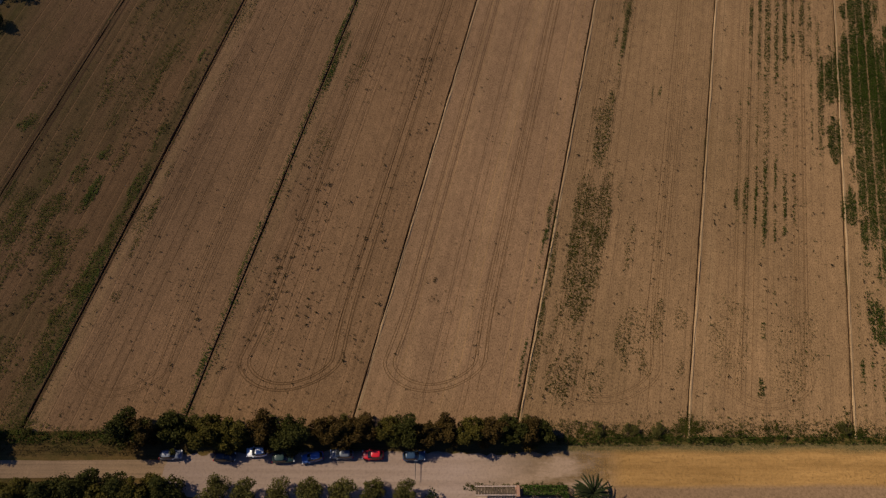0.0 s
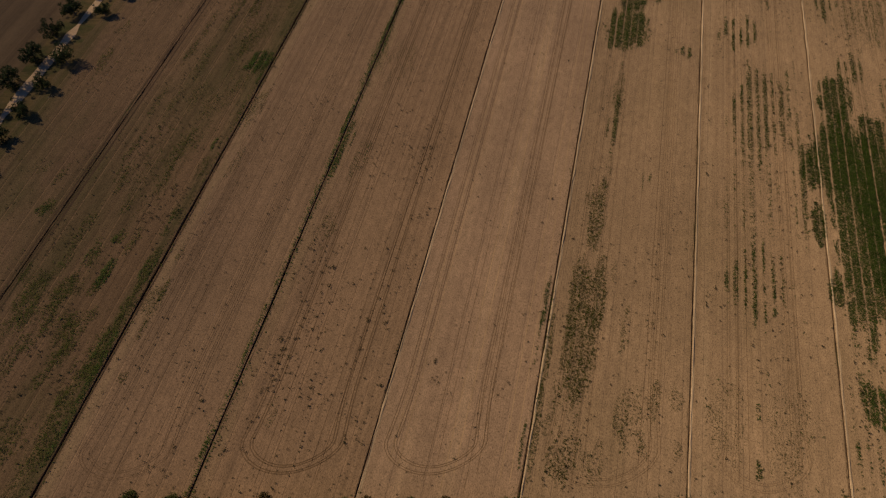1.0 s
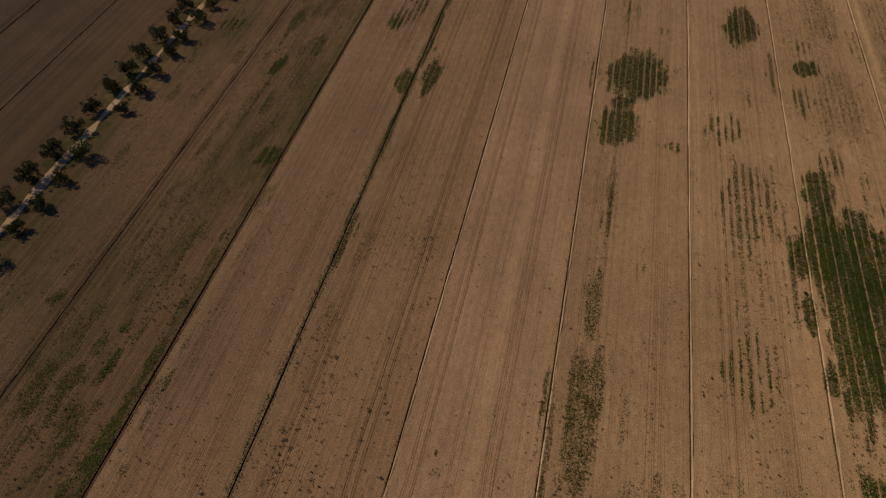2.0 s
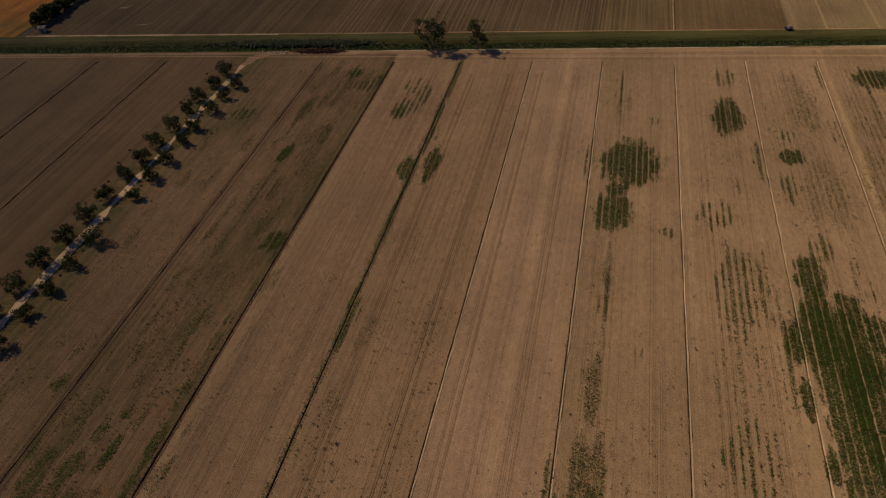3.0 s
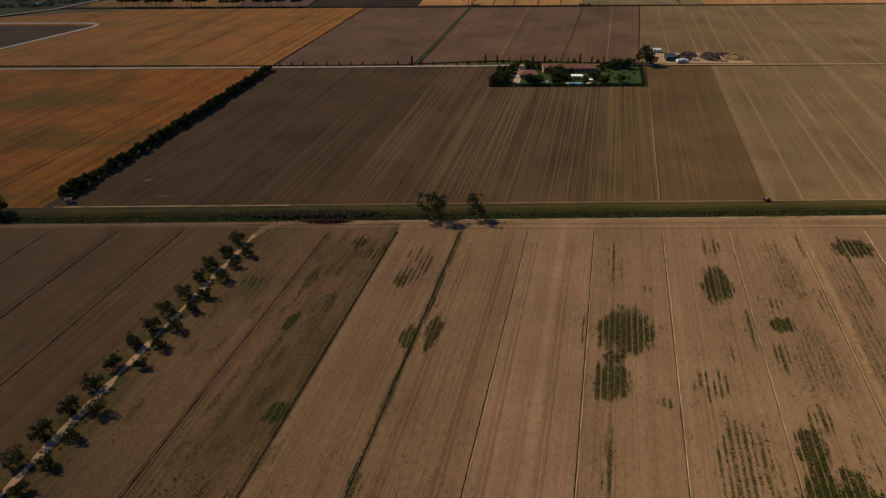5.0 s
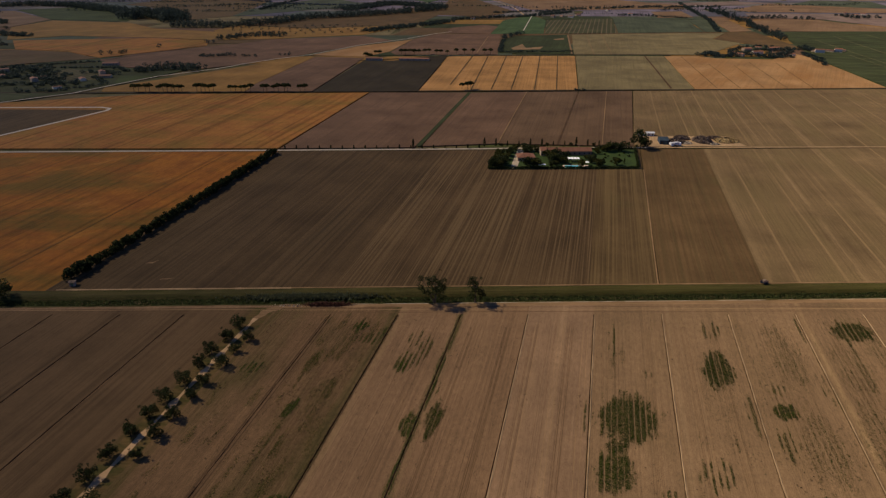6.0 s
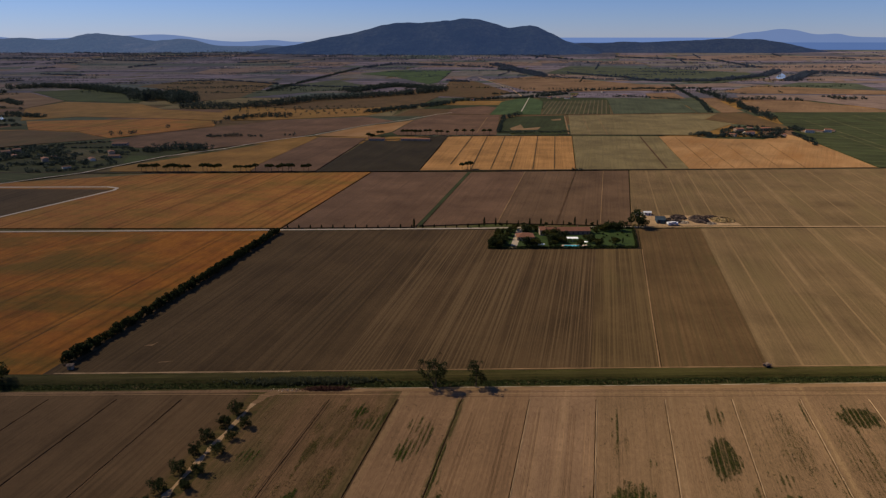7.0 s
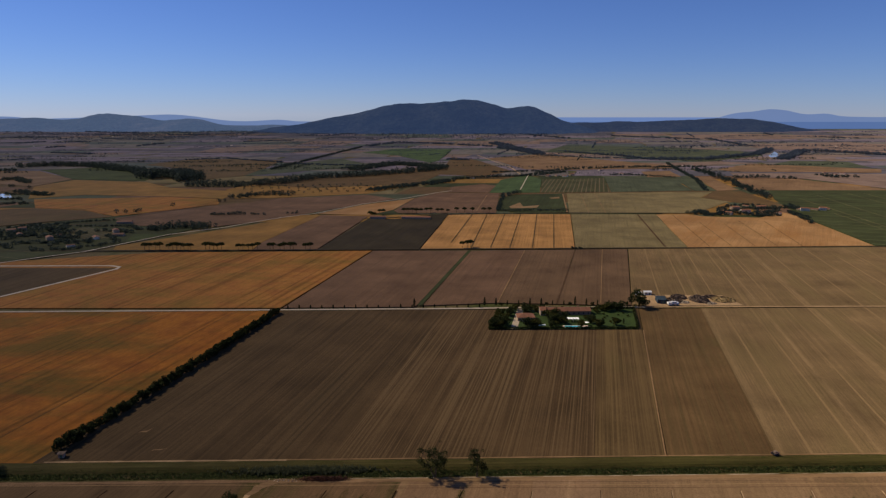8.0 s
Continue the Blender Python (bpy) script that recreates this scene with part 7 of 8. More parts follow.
# an old trailer at the corner of the stubble field, and a pump hut by the hedge
trailer = empty("farm_trailer", pose(154, 275.5, 0.1, 0, 0, 25), "small dark farm trailer parked at the field corner", "trailer")
bm = bmesh.new()
box(bm, -1.9, 1.5, -1.0, 1.0, 0.8, 1.0, 0.02)
part("bed", bm, MAT["window_dark"], trailer)
for s in (-1, 1):
    bm = bmesh.new()
    box(bm, -1.9, 1.5, s * 1.0 - 0.05, s * 1.0 + 0.05, 1.0, 1.6, 0.02)
    part("side_board", bm, MAT["wall_brick"], trailer)
    for fx in (-0.9, 0.4):
        bm = bmesh.new()
        cyl(bm, 0.48, 0.48, Matrix.Translation((fx, s * 1.05, 0.5)) @ Matrix.Rotation(math.pi / 2, 4, "X"), 0.26, 14)
        part("wheel", bm, MAT["rubber"], trailer)
bm = bmesh.new()
box(bm, -1.2, 0.8, -0.8, 0.8, 1.0, 1.9, 0.25)
part("load", bm, MAT["rubble_grey"], trailer, "grey brown load")
bm = bmesh.new()
rod(bm, (1.5, 0, 0.9), (3.0, 0, 0.5), 0.06, 0.05, 6)
part("drawbar", bm, MAT["steel"], trailer)
gable_house("pump_hut", "small dark pump hut beside the canal", -176.5, 273.8, 2.4, 2.2, 2.0, 10, "rubble_grey", "rubble_grey", 0.2, 1, "hut", False)

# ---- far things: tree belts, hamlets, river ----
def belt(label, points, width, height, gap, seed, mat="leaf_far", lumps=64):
    """A belt or wood of many trees, each a cloud of leaf clumps over a dark core."""
    rng = np.random.default_rng(seed)
    c, s = [], []
    for (x0, y0), (x1, y1) in zip(points[:-1], points[1:]):
        L = math.hypot(x1 - x0, y1 - y0)
        nx, ny = -(y1 - y0) / (L + 1e-6), (x1 - x0) / (L + 1e-6)
        lanes = max(1, int(width / gap))
        n = max(1, int(L / (gap * 0.62)))
        for i in range(n):
            for j in range(lanes):
                if rng.random() < 0.07:
                    continue
                t = (i + rng.random()) / n
                o = (j + rng.random()) / lanes * width - width / 2
                h = height * rng.uniform(0.5, 1.1)
                d = rng.normal(size=(lumps, 3))
                d /= np.linalg.norm(d, axis=1)[:, None]
                d *= (0.55 + 0.45 * rng.random(lumps))[:, None]
                r = max(gap * 0.45, h * 0.34)
                c.append(d * [r, r, h * 0.5] + [x0 + (x1 - x0) * t + nx * o, y0 + (y1 - y0) * t + ny * o, h * 0.5 + rise(y0 + (y1 - y0) * t)])
                s.append(np.full(lumps, r * 0.46))
    # beyond 2 km the leaf colour holds more haze blue
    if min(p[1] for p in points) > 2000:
        mat = "leaf_hazy"
    return tagged(soup("tree_belt", leaf_tips(np.vstack(c), np.concatenate(s), rng), MAT[mat]), label, "trees", kind="stuff")


B = "dark belt of trees across the plain"
belt(B, [(-1281.9, 1962.4), (-1201.6, 2028.9), (-1084.2, 2006.2), (-860.3, 1822.7), (-771.5, 1701.3)], 46, 16, 10, 1)
belt(B, [(-1321.2, 1804.3), (-1204.2, 1841.4)], 22, 11, 11, 2)
belt(B, [(-569.9, 1439.8), (-444.5, 1439.8), (-371.4, 1500.7), (-316.6, 1623.9), (-211.2, 1685.3), (-128.1, 1751.4), (1.2, 1900.1)], 36, 16, 10, 4)
belt(B, [(-265, 1860.6), (-153.1, 2100.1), (1.2, 1941.2)], 55, 12, 13, 5)
belt(B, [(-495.8, 1880.1), (-470.8, 2230.1), (-434.5, 2736.9), (-386.3, 3112.6)], 7, 8, 9, 6)
belt(B, [(723, 1880.2), (687.2, 1594.9), (636.5, 1362.3), (618, 1212.5)], 18, 13, 10, 12)
belt(B, [(727.4, 2125), (617.9, 1594.9), (549.2, 1351.9)], 8, 7, 8, 13)
belt(B, [(727.7, 1624), (812.8, 1654.1), (870.3, 1594.9)], 18, 9, 10, 14)
belt(B, [(564.3, 1052.3), (536.7, 928.6)], 7, 5, 6, 17)
belt(B, [(985.2, 1717.8), (990.6, 1638.9), (1049.9, 1654.1)], 18, 9, 10, 18)
belt(B, [(265.9, 3404), (326.1, 3009.5), (385.7, 2618.2)], 60, 13, 16, 19)
belt(B, [(-365.7, 3166.8), (-251, 3468.8), (-70.7, 3403.9), (233.9, 3166.9)], 30, 10, 16, 20)
belt(B, [(256.8, 1786.4), (371.6, 1900.1), (536.6, 1962.5), (800.2, 1984.2)], 14, 7, 10, 21)
belt(B, [(731.9, 2316.2), (931.9, 2316.2), (1255.1, 2618.3), (1473.3, 2960.5)], 40, 13, 14, 22)
belt(B, [(1202.1, 2316.2), (1570.5, 2867), (1666.6, 2779.1), (1745.1, 2581)], 45, 13, 16, 23)
belt(B, [(516.9, 2779), (671.3, 2544.6), (731.9, 2316.2)], 20, 9, 12, 24)
belt(B, [(-526.4, 1033.5), (-511.1, 1039.7)], 8, 9, 9, 26)
belt(B, [(-504, 1045.9), (-496.9, 1058.6)], 8, 9, 9, 27)
belt(B, [(-472.6, 1112.5), (-467.7, 1119.6)], 6, 12, 9, 28)
belt(B, [(-1090.7, 1539.6), (-1045.8, 1594.8), (-959.2, 1500.6)], 20, 9, 10, 29)
belt(B, [(-879.2, 1283.1), (-812, 1283.1), (-767.5, 1264.7)], 14, 7, 9, 30)
belt(B, [(-891, 1220.8), (-784.3, 1204.1)], 8, 5, 8, 31)
belt(B, [(-1855, 3060), (-1810, 3166.6)], 20, 7, 14, 34)
belt(B, [(-2207.5, 3403.7), (-2140.4, 3535.9)], 20, 7, 14, 35)
belt(B, [(-2040.4, 3468.5), (-1897.3, 3535.9)], 20, 7, 14, 36)
belt(B, [(-1483, 3166.7), (-1446.5, 3403.8)], 24, 8, 14, 37)
belt(B, [(-788.7, 2377.1), (-534.8, 2176.2)], 6, 6, 10, 38)
belt(B, [(-480.1, 2100.1), (-253.3, 2029)], 6, 6, 10, 39)
belt(B, [(-1042.1, 5426.3), (-632.8, 5123)], 40, 9, 20, 40)
belt(B, [(1534.4, 3833.9), (1487.7, 3167)], 24, 9, 14, 41)
belt(B, [(2254.2, 4002.2), (2423.7, 3834)], 20, 9, 14, 42)
belt(B, [(-2585, 4606.8), (-1972.7, 4385.9)], 25, 8, 18, 43)
belt(B, [(-1739.3, 4185), (-1338.6, 4283.2)], 25, 8, 18, 44)
belt(B, [(1039.4, 4091.7), (1470.8, 3755)], 25, 8, 18, 45)
belt(B, [(560, 4185.4), (743.9, 3833.8)], 25, 8, 18, 46)
belt(B, [(11.5, 2316.1), (90.4, 2286.8)], 25, 8, 12, 47)
belt(B, [(150.9, 753.4), (164.3, 753.4)], 5, 3, 4, 48)
belt(B, [(132.8, 1786.4), (280.5, 1841.5)], 10, 6, 9, 49)
belt(B, [(-1549.4, 2286.6), (-1467.5, 2346.1)], 14, 6, 12, 54)
belt(B, [(-1637.7, 2736.8), (-1418.4, 2656.5)], 10, 6, 13, 55)
belt(B, [(-897.4, 2286.7), (-792.8, 2377.1)], 8, 6, 11, 56)
belt(B, [(-1989.5, 3833.4), (-1562.2, 3678.8)], 12, 6, 15, 57)
belt(B, [(-1076.6, 3536), (-835.1, 3678.9)], 10, 6, 15, 58)
belt(B, [(-676.9, 4283.3), (-362.9, 4494)], 14, 7, 16, 59)

belt("dense rounded wood on the plain", [(-735.0, 1600.0), (-708.3, 1690.3), (-625.3, 1600.0), (-600.0, 1540.0)], 66, 25, 12, 101)
belt("dark hedge round a green meadow", [(91.2, 1064.7), (110.6, 1220.4)], 6, 5, 5, 102)
belt("clump of trees at the corner of a meadow", [(111.3, 1228.9), (136.1, 1292.0), (156.4, 1321.0)], 12, 8, 7, 103)
belt("dark hedge below a green meadow", [(89.3, 1064.7), (205.2, 1064.7)], 4, 4, 4, 104)
belt("hedge trees of a hamlet", [(395.0, 1027.1), (425.5, 1051.9), (413.1, 1009.2)], 14, 5.5, 7, 105)
belt("trees among the houses of a hamlet", [(419.9, 1015.1), (468.1, 1033.2), (494.7, 1003.4), (529.7, 1015.1)], 16, 5, 7, 106)
belt("trees among the houses of a hamlet", [(485.1, 1105.1), (532.1, 1133.7), (554.4, 1098.2), (584.6, 1091.3)], 12, 5, 7, 107)
belt("trees beside a white house", [(597.1, 1119.2), (590.1, 1071.2)], 14, 7, 7, 108)
belt("scrub along a track", [(568.7, 1051.9), (564.7, 986.3)], 4, 3, 5, 109)
belt("dark wood beside the diagonal road", [(-400.1, 876.4), (-382.8, 894.6), (-362.7, 904.0), (-324.3, 890.0)], 26, 10, 8, 110)
belt("dark wood beside the diagonal road", [(-444.3, 899.3), (-398.1, 872.0)], 12, 5, 7, 111)
belt("hedge on a brown field", [(-370.0, 1015.1), (-313.7, 1021.1)], 10, 6, 7, 112)
belt("bushes on a brown field", [(-249.6, 1027.1), (-233.6, 1036.2)], 6, 5, 5, 113)
belt("bushes on a brown field", [(-304.7, 1021.1), (-280.7, 1015.1)], 6, 4, 5, 114)
belt("trees round a far hamlet", [(-152.5, 1351.3), (-80.7, 1439.1), (-18.7, 1499.9), (21.3, 1565.9)], 30, 8, 9, 115)
belt("trees round a far hamlet", [(21.7, 1594.0), (123.0, 1653.1), (213.1, 1684.3), (337.3, 1803.2)], 18, 7, 8, 116)
belt("trees along a far road", [(440.6, 1716.7), (500.2, 1716.7), (584.4, 1637.9)], 8, 5, 7, 117)
belt("tree line across the far plain", [(368.7, 2578.4), (552.3, 2406.8), (831.1, 2314.2)], 12, 7, 9, 118)
belt("dark wood across the far plain", [(266.1, 3066.6), (340.2, 2908.6), (389.1, 2722.9)], 60, 11, 14, 119)
belt("garden trees of a hamlet", [(-611.1, 859.0), (-573.2, 859.0), (-578.1, 904.0), (-525.0, 894.6)], 16, 6, 9, 131)
belt("garden trees of a hamlet", [(-555.7, 867.6), (-530.2, 876.4), (-511.2, 867.6)], 22, 9, 9, 132)
belt("garden trees of a hamlet", [(-560.9, 806.5), (-535.0, 834.0), (-497.2, 859.0), (-472.9, 842.1)], 14, 5, 9, 133)
belt("garden trees of a hamlet", [(-525.3, 773.7), (-499.6, 788.0), (-461.7, 795.3), (-436.7, 788.0)], 12, 5, 9, 134)
belt("hedge of a hamlet beside a gravel road", [(-483.7, 740.1), (-449.3, 743.3), (-428.5, 759.9), (-405.1, 780.8), (-400.7, 791.6)], 10, 5, 6, 135)
for q, pts, wd, ht in ((151, [(-590.0, 820.0), (-545.0, 850.0)], 20, 7), (152, [(-520.0, 830.0), (-470.0, 815.0)], 16, 6), (153, [(-470.0, 870.0), (-415.0, 860.0)], 10, 5), (154, [(-480.0, 770.0), (-430.0, 800.0)], 14, 6),
                       (155, [(-560.0, 780.0), (-510.0, 750.0)], 14, 6), (156, [(-610.0, 900.0), (-540.0, 925.0)], 10, 5), (157, [(-440.0, 835.0), (-410.0, 800.0)], 8, 5)):
    belt("leafy gardens between the houses of a hamlet", pts, wd, ht, 8, q)
for q, pts, wd, ht in ((161, [(440.0, 1035.0), (500.0, 1060.0)], 16, 6.5), (162, [(500.0, 1030.0), (545.0, 1045.0)], 16, 6.5), (163, [(505.0, 1085.0), (560.0, 1075.0)], 14, 6.5), (164, [(455.0, 1060.0), (475.0, 1090.0)], 10, 7)):
    belt("leafy gardens between the houses of a hamlet", pts, wd, ht, 7, q)
belt("hedge rows of a hamlet garden", [(-563.3, 933.3), (-493.1, 964.4)], 4, 3, 5, 136)
belt("hedge rows of a hamlet garden", [(-541.0, 908.7), (-432.7, 908.7)], 4, 3, 5, 137)
belt("trees round a pond", [(-876.2, 1330.9), (-823.3, 1301.5), (-778.1, 1273.3)], 26, 7, 9, 138)
belt("trees round a pond", [(-784.3, 1141.1), (-739.0, 1148.6)], 10, 5, 8, 139)
belt("small trees beside a field", [(-956.9, 1427.5), (-948.2, 1439.1)], 12, 9, 9, 140)
belt("small trees beside a field", [(-911.2, 1416.1), (-900.1, 1416.1)], 12, 9, 9, 141)
belt("hedge on a dry field", [(-394.3, 1220.4), (-380.5, 1264.2), (-341.0, 1282.6), (-294.1, 1273.3)], 26, 9, 9, 142)
belt("trees beside a ditch", [(-414.9, 1171.6), (-405.2, 1179.4), (-399.5, 1187.4)], 12, 8, 7, 143)

# scattered hedgerows and single trees of the far plain, their leaves haze-tinted
rng = np.random.default_rng(88)
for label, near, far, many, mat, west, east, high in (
        ("thin dark hedgerows between the fields of the plain", 1700, 2500, 60, "leaf_far", -0.75, 0.75, 6.5), ("thin hedgerows and tree lines over the far plain", 2500, 4400, 210, "leaf_hazy", -0.75, 0.75, 6.5),
        ("low woods at the foot of the hills, tinted haze blue", 3700, 4800, 150, "leaf_hazy", -0.75, 0.1, 11.0), ("dark tree lines on the eastern far plain", 2600, 4700, 60, "leaf_hazy", 0.1, 0.75, 9.0)):
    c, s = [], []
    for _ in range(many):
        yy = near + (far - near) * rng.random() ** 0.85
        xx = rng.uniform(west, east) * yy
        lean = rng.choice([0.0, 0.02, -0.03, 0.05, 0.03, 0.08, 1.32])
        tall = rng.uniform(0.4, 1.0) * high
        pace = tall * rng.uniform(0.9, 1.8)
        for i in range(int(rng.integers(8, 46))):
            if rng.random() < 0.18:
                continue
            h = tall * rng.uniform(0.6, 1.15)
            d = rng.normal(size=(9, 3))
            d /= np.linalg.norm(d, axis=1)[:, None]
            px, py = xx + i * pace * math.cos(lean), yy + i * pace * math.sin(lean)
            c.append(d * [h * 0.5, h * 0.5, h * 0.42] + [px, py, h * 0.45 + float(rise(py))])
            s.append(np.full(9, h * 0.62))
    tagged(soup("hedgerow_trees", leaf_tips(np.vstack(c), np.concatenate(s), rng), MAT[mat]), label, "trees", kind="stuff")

rng = np.random.default_rng(33)
# a small orchard in rows on dry ground
c, s = [], []
for i in range(16):
    for j in range(4):
        px = -452.5 + 267.0 * i / 15 + 97.6 * j / 3 + rng.normal(0, 2)
        py = 1405.5 + 70.2 * i / 15 + -113.0 * j / 3 + rng.normal(0, 2)
        h = rng.uniform(3.0, 5.0)
        d = rng.normal(size=(26, 3))
        d /= np.linalg.norm(d, axis=1)[:, None]
        c.append(d * [h * 0.55, h * 0.55, h * 0.45] + [px, py, h * 0.5])
        s.append(np.full(26, h * 0.4))
tagged(soup("orchard_trees", leaf_tips(np.vstack(c), np.concatenate(s), rng), MAT["leaf_far"]), "rows of small orchard trees on dry ground", "trees", kind="stuff")
house_kinds = [gable_house("house", "far plastered house with a terracotta roof", 0, 0, 13, 9, 5.5, 0, "wall_plaster", windows=3, group="houses of the plain"),
               gable_house("house", "far white house with a terracotta roof", 0, 0, 16, 9, 4.0, 0, "wall_white", windows=3, group="houses of the plain"),
               gable_house("shed", "far long pale farm shed", 0, 0, 18, 8, 4.0, 0, "wall_plaster", "roof_tile", windows=3, category="shed", chimney=False, group="houses of the plain")]
gable_house("farm_building", "long pale farm building under the pines", -41.3, 979.6, 43.8, 7, 2.8, -6, "wall_plaster", windows=5, chimney=False, group="houses of the plain")
gable_house("farm_building", "pale farm building under the pines", -99.7, 979.6, 23.2, 8, 3.4, -6, "wall_plaster", windows=5, chimney=False, group="houses of the plain")
gable_house("farm_building", "pale house with a pink tiled roof beside a green field", 596.9, 1062.6, 13.65, 7, 4.6, -22, "wall_white", windows=5, chimney=False, group="houses of the plain")
gable_house("farm_building", "low pale house beside a green field", 629.9, 1069.1, 10.5, 7, 4.6, -22, "wall_white", windows=5, chimney=False, group="houses of the plain")
gable_house("farm_building", "long low shed with a pink tiled roof in the hamlet", -464.3, 935.0, 20.6, 8, 3, 8, "wall_plaster", windows=5, chimney=False, group="houses of the plain")
gable_house("farm_building", "long low shed with a pink tiled roof in the hamlet", -424.1, 834.2, 13.5, 8, 3, 8, "wall_plaster", windows=5, chimney=False, group="houses of the plain")
homes = [(484.8, 1071.2), (490.0, 1045.6), (536.7, 1091.3), (450.5, 1045.6), (453.8, 1021.1), (535.8, 1027.1), (522.2, 1112.1), (592.9, 1071.2), (618.3, 1071.2), (640.9, 1077.8), (1023.2, 1750.3), (1024.0, 1700.3), (1061.6, 1733.3), (269.1, 1668.5), (293.5, 1684.3), (312.6, 1668.5), (339.3, 1716.7), (108.7, 1653.1), (125.3, 1684.3)]
homes += [(474.9, 1733.3), (662.2, 1982.7), (747.1, 2027.5), (770.1, 2004.9), (799.7, 2027.5), (71.5, 1623.0), (-576.7, 876.4), (-580.8, 859.0), (-497.1, 825.9), (-498.0, 806.5), (-440.2, 859.0), (-443.4, 814.2), (-447.3, 763.3), (-553.4, 834.0), (695.5, 2004.9), (447.6, 1859.4)]
homes += [(-104.7, 4185.3), (-59.3, 4283.4), (-14.5, 4091.5), (-965.2, 3166.7), (-1037.6, 3222.9), (-1980.8, 3468.5), (-1891.3, 3468.6), (-1101.5, 3166.7), (210.3, 4386.3), (-724.4, 4851.5)]
homes += [(-1505, 3403.7), (-1319.5, 3166.7), (-1671.6, 4386), (-1159.8, 5122.9), (-918.9, 4386.1), (-408.8, 3833.6), (-220.4, 4001.8), (260.7, 4001.9), (352.2, 3536.2), (693.3, 2544.6), (1378.7, 3167), (1896.6, 3167.1), (2143.8, 3341.7), (2357.8, 3834), (-1973.5, 3166.6), (-2007.3, 4001.5)]
homes = [p for p in homes if p[1] < 4900]
for k, p in zip(house_kinds, homes):
    k.matrix_basis = pose(*p, float(rise(p[1])), 0, 0, 10)
for i, p in enumerate(homes[3:]):
    copy_thing(house_kinds[int(rng.integers(3))], pose(*p, float(rise(p[1])), 0, 0, rng.choice([-48, -40, -58, 35]) + rng.uniform(-8, 8)) @ Matrix.Scale(rng.uniform(0.55, 0.85), 4))
field("pale river bend between trees", "river", (1264.1, 2544.7), (1424.7, 2822.3), (1360.4, 2656.8), (1262, 2475), (1222, 2441.5))
field("pale pond among trees", "river", (-967, 1311.7), (-865.2, 1292.5), (-825.3, 1238), (-901.7, 1220.8))

# ---- hills, mountain and sea behind the plain ----
def ridge(name, label, mat, peaks, y0, depth, x0, x1, seed, rough=0.06, base=0.0, step=18):
    """Relief that rises from the plain to a skyline; peaks: place, height and spread along x."""
    xs = np.arange(x0, x1 + 1, step)
    rows = 34
    verts = []
    for j in range(rows):
        t = j / (rows - 1)
        for x in xs:
            h = base + sum(a * math.exp(-((x - c) / w) ** 2) for c, a, w in peaks)
            f = math.sin(t * math.pi / 2) ** 1.6
            nz = noise.fractal((x * 0.005, t * 2.6 + seed, seed * 3.1), 0.8, 2.0, 6)
            spur = 1 - 2 * abs(noise.noise((x * 0.0075 + 0.5 * t, t * 0.9 + seed, seed * 1.7)))
            nz += 0.55 * spur * math.sin(t * math.pi)
            verts.append((x, y0 + depth * t, FIELD_BASE + max(0.0, h * f * (1 + rough * 2.5 * nz * (1 - 0.75 * t)) + rough * h * 0.25 * nz)))
    n = len(xs)
    faces = [(j * n + i, j * n + i + 1, (j + 1) * n + i + 1, (j + 1) * n + i) for j in range(rows - 1) for i in range(n - 1)]
    return tagged(mesh_object(name, verts, faces, MAT[mat], smooth=True), label, "hills", kind="structure")


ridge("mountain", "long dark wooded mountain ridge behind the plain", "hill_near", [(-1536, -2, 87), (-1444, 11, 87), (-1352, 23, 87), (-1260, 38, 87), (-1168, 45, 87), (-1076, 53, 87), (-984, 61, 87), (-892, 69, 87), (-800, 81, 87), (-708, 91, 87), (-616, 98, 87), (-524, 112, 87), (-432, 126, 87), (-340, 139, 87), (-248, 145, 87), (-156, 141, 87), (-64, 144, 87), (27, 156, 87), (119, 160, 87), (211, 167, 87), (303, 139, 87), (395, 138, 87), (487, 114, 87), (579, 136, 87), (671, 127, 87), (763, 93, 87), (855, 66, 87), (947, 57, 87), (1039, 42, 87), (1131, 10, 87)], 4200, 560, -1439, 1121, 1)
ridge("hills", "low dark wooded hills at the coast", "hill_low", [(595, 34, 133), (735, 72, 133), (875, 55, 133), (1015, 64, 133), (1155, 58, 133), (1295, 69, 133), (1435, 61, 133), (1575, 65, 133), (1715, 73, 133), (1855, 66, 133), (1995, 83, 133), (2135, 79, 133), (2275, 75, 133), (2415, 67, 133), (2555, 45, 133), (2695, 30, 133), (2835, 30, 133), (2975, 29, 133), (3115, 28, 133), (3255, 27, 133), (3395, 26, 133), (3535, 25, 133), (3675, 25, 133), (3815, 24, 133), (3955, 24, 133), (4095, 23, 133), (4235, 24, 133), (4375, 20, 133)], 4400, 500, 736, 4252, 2)
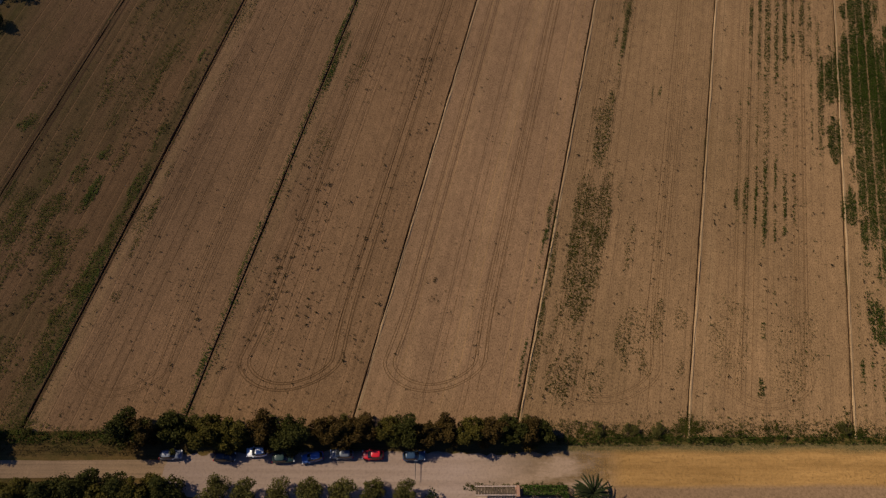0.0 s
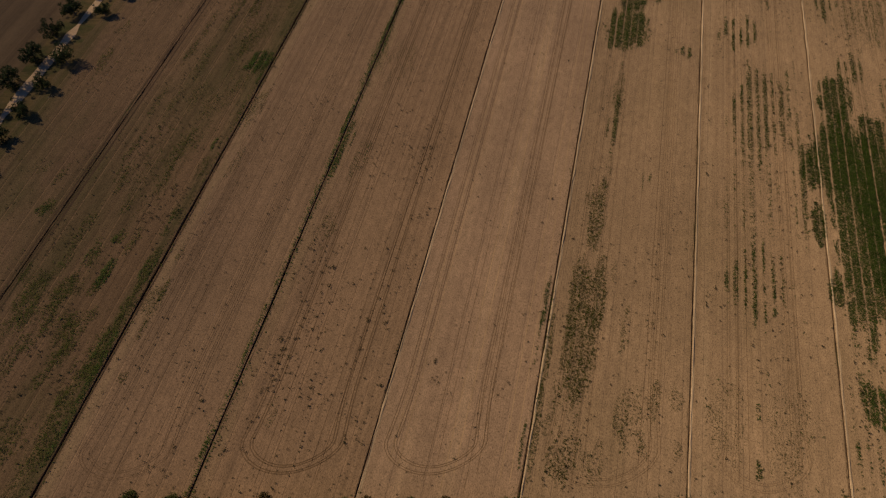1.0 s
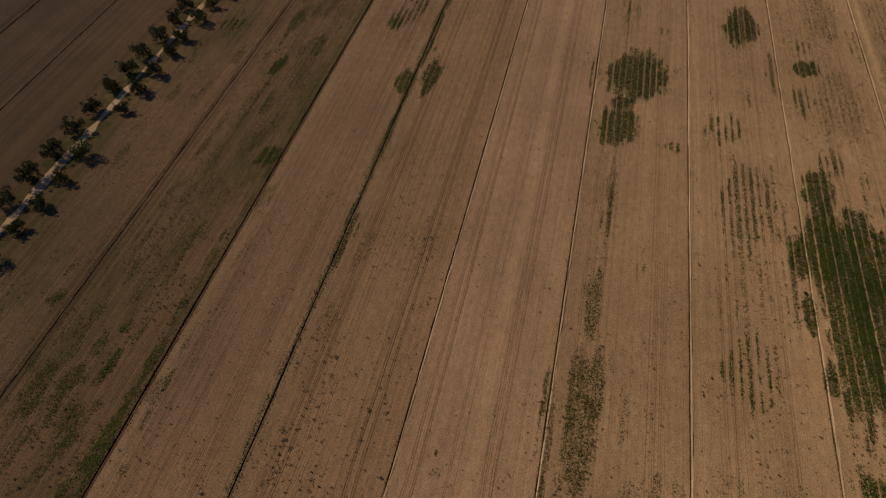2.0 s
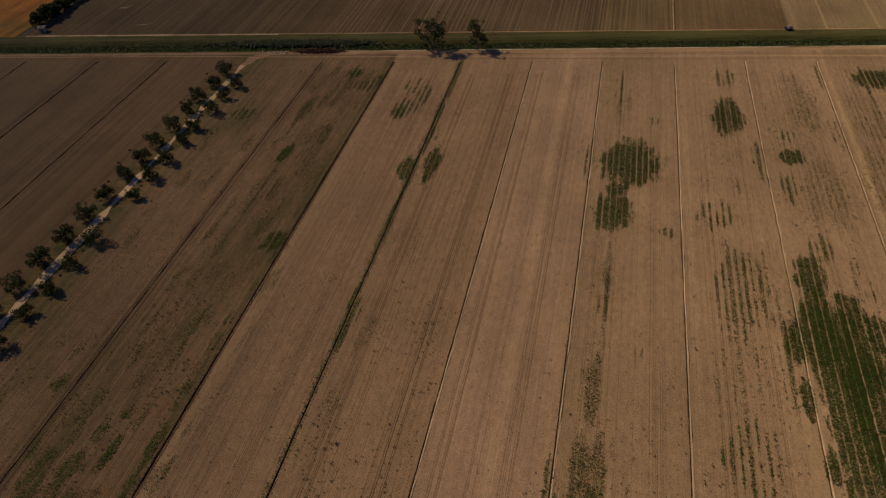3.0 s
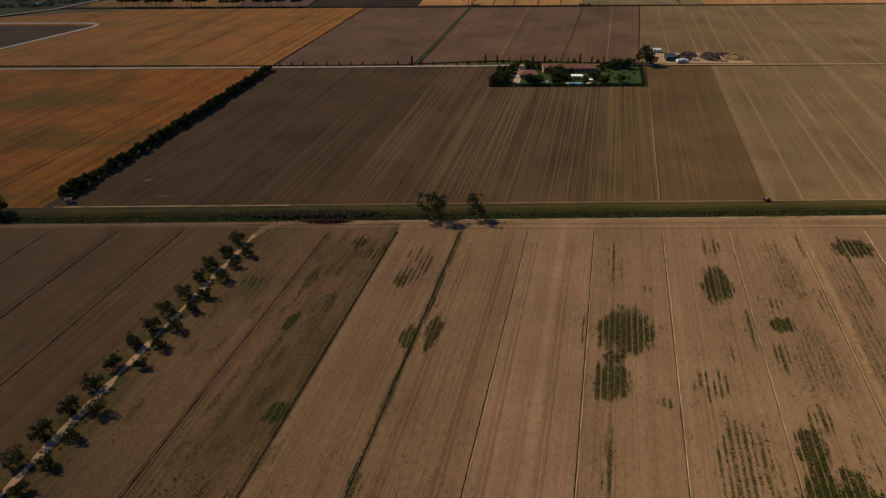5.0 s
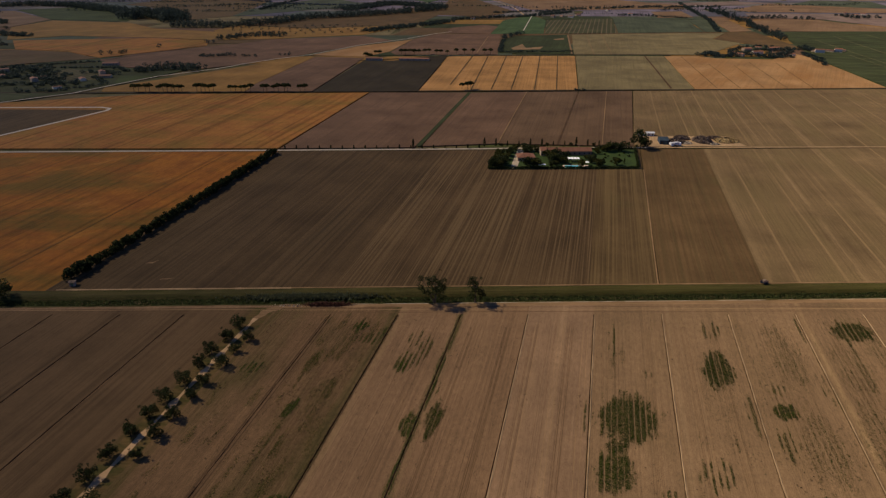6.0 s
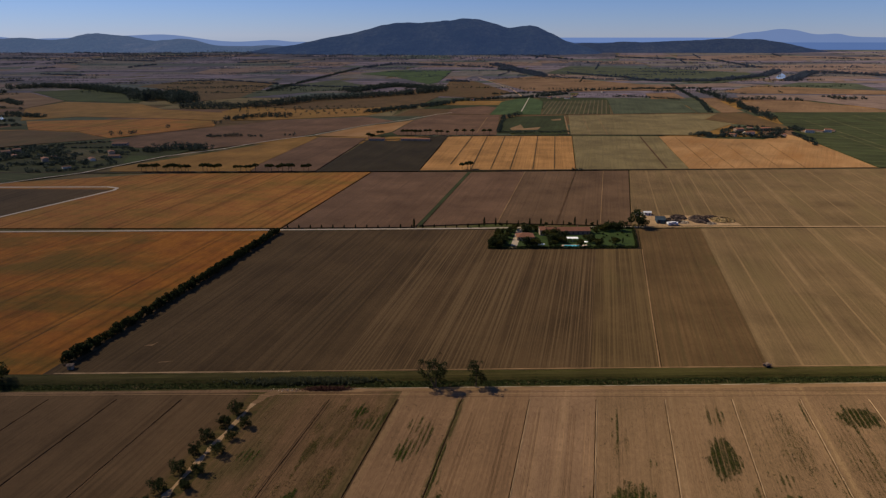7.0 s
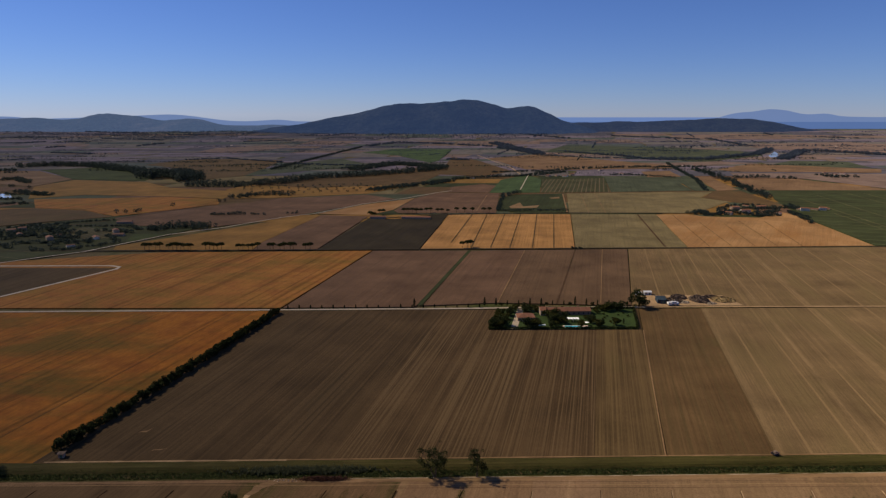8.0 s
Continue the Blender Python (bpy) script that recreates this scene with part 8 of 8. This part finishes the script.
ridge("hills", "hazy blue hills at the edge of the plain", "hill_left", [(-4462, 46, 133), (-4322, 79, 133), (-4182, 69, 133), (-4042, 73, 133), (-3902, 71, 133), (-3762, 72, 133), (-3622, 72, 133), (-3482, 71, 133), (-3342, 75, 133), (-3202, 72, 133), (-3062, 88, 133), (-2922, 71, 133), (-2782, 76, 133), (-2642, 80, 133), (-2502, 107, 133), (-2362, 90, 133), (-2222, 91, 133), (-2082, 62, 133), (-1942, 74, 133), (-1802, 84, 133), (-1662, 45, 133), (-1522, 52, 133), (-1382, 44, 133), (-1242, 54, 133), (-1102, 44, 133), (-962, 35, 133), (-822, 24, 133)], 4430, 470, -4328, -938, 3)
# pale hills and island glow with the haze colour
ridge("hills", "pale blue hills far behind the plain", "hill_far", [(-3874, 58, 133), (-3734, 91, 133), (-3594, 83, 133), (-3454, 86, 133), (-3314, 87, 133), (-3174, 86, 133), (-3034, 69, 133), (-2894, 81, 133), (-2754, 79, 133), (-2614, 85, 133), (-2474, 86, 133), (-2334, 90, 133), (-2194, 92, 133), (-2054, 98, 133), (-1914, 92, 133), (-1774, 80, 133), (-1634, 68, 133), (-1494, 64, 133), (-1354, 68, 133), (-1214, 78, 133), (-1074, 57, 133), (-934, 78, 133)], 4935, 20, -3742, -948, 4, 0.01)
ridge("island", "pale blue island beyond the sea", "hill_far", [(1588, 40, 87), (1680, 74, 87), (1772, 66, 87), (1864, 73, 87), (1956, 72, 87), (2048, 76, 87), (2140, 98, 87), (2232, 105, 87), (2324, 106, 87), (2416, 120, 87), (2508, 118, 87), (2600, 112, 87), (2692, 95, 87), (2784, 95, 87), (2876, 105, 87), (2968, 86, 87), (3060, 86, 87), (3152, 84, 87), (3244, 84, 87), (3336, 84, 87), (3428, 84, 87), (3520, 84, 87), (3612, 84, 87), (3704, 83, 87), (3796, 83, 87), (3888, 83, 87), (3980, 83, 87), (4072, 82, 87), (4164, 82, 87), (4256, 80, 87), (4348, 90, 87)], 4960, 15, 1682, 4317, 5, 0.01)
# two upright glowing sheets stand in for the sea
tagged(mesh_object("sea", [(489, 4950, -2), (4504, 4950, -2), (4504, 4950, 105), (489, 4950, 105)], [(0, 1, 2, 3)], MAT["sea_near"]), "darker band of calm blue sea before the island", "sea", kind="structure")
tagged(mesh_object("sea", [(492, 4985, -2), (4104, 4985, -2), (4104, 4985, 138), (492, 4985, 138)], [(0, 1, 2, 3)], MAT["sea"]), "distant calm blue sea at the skyline", "sea", kind="structure")
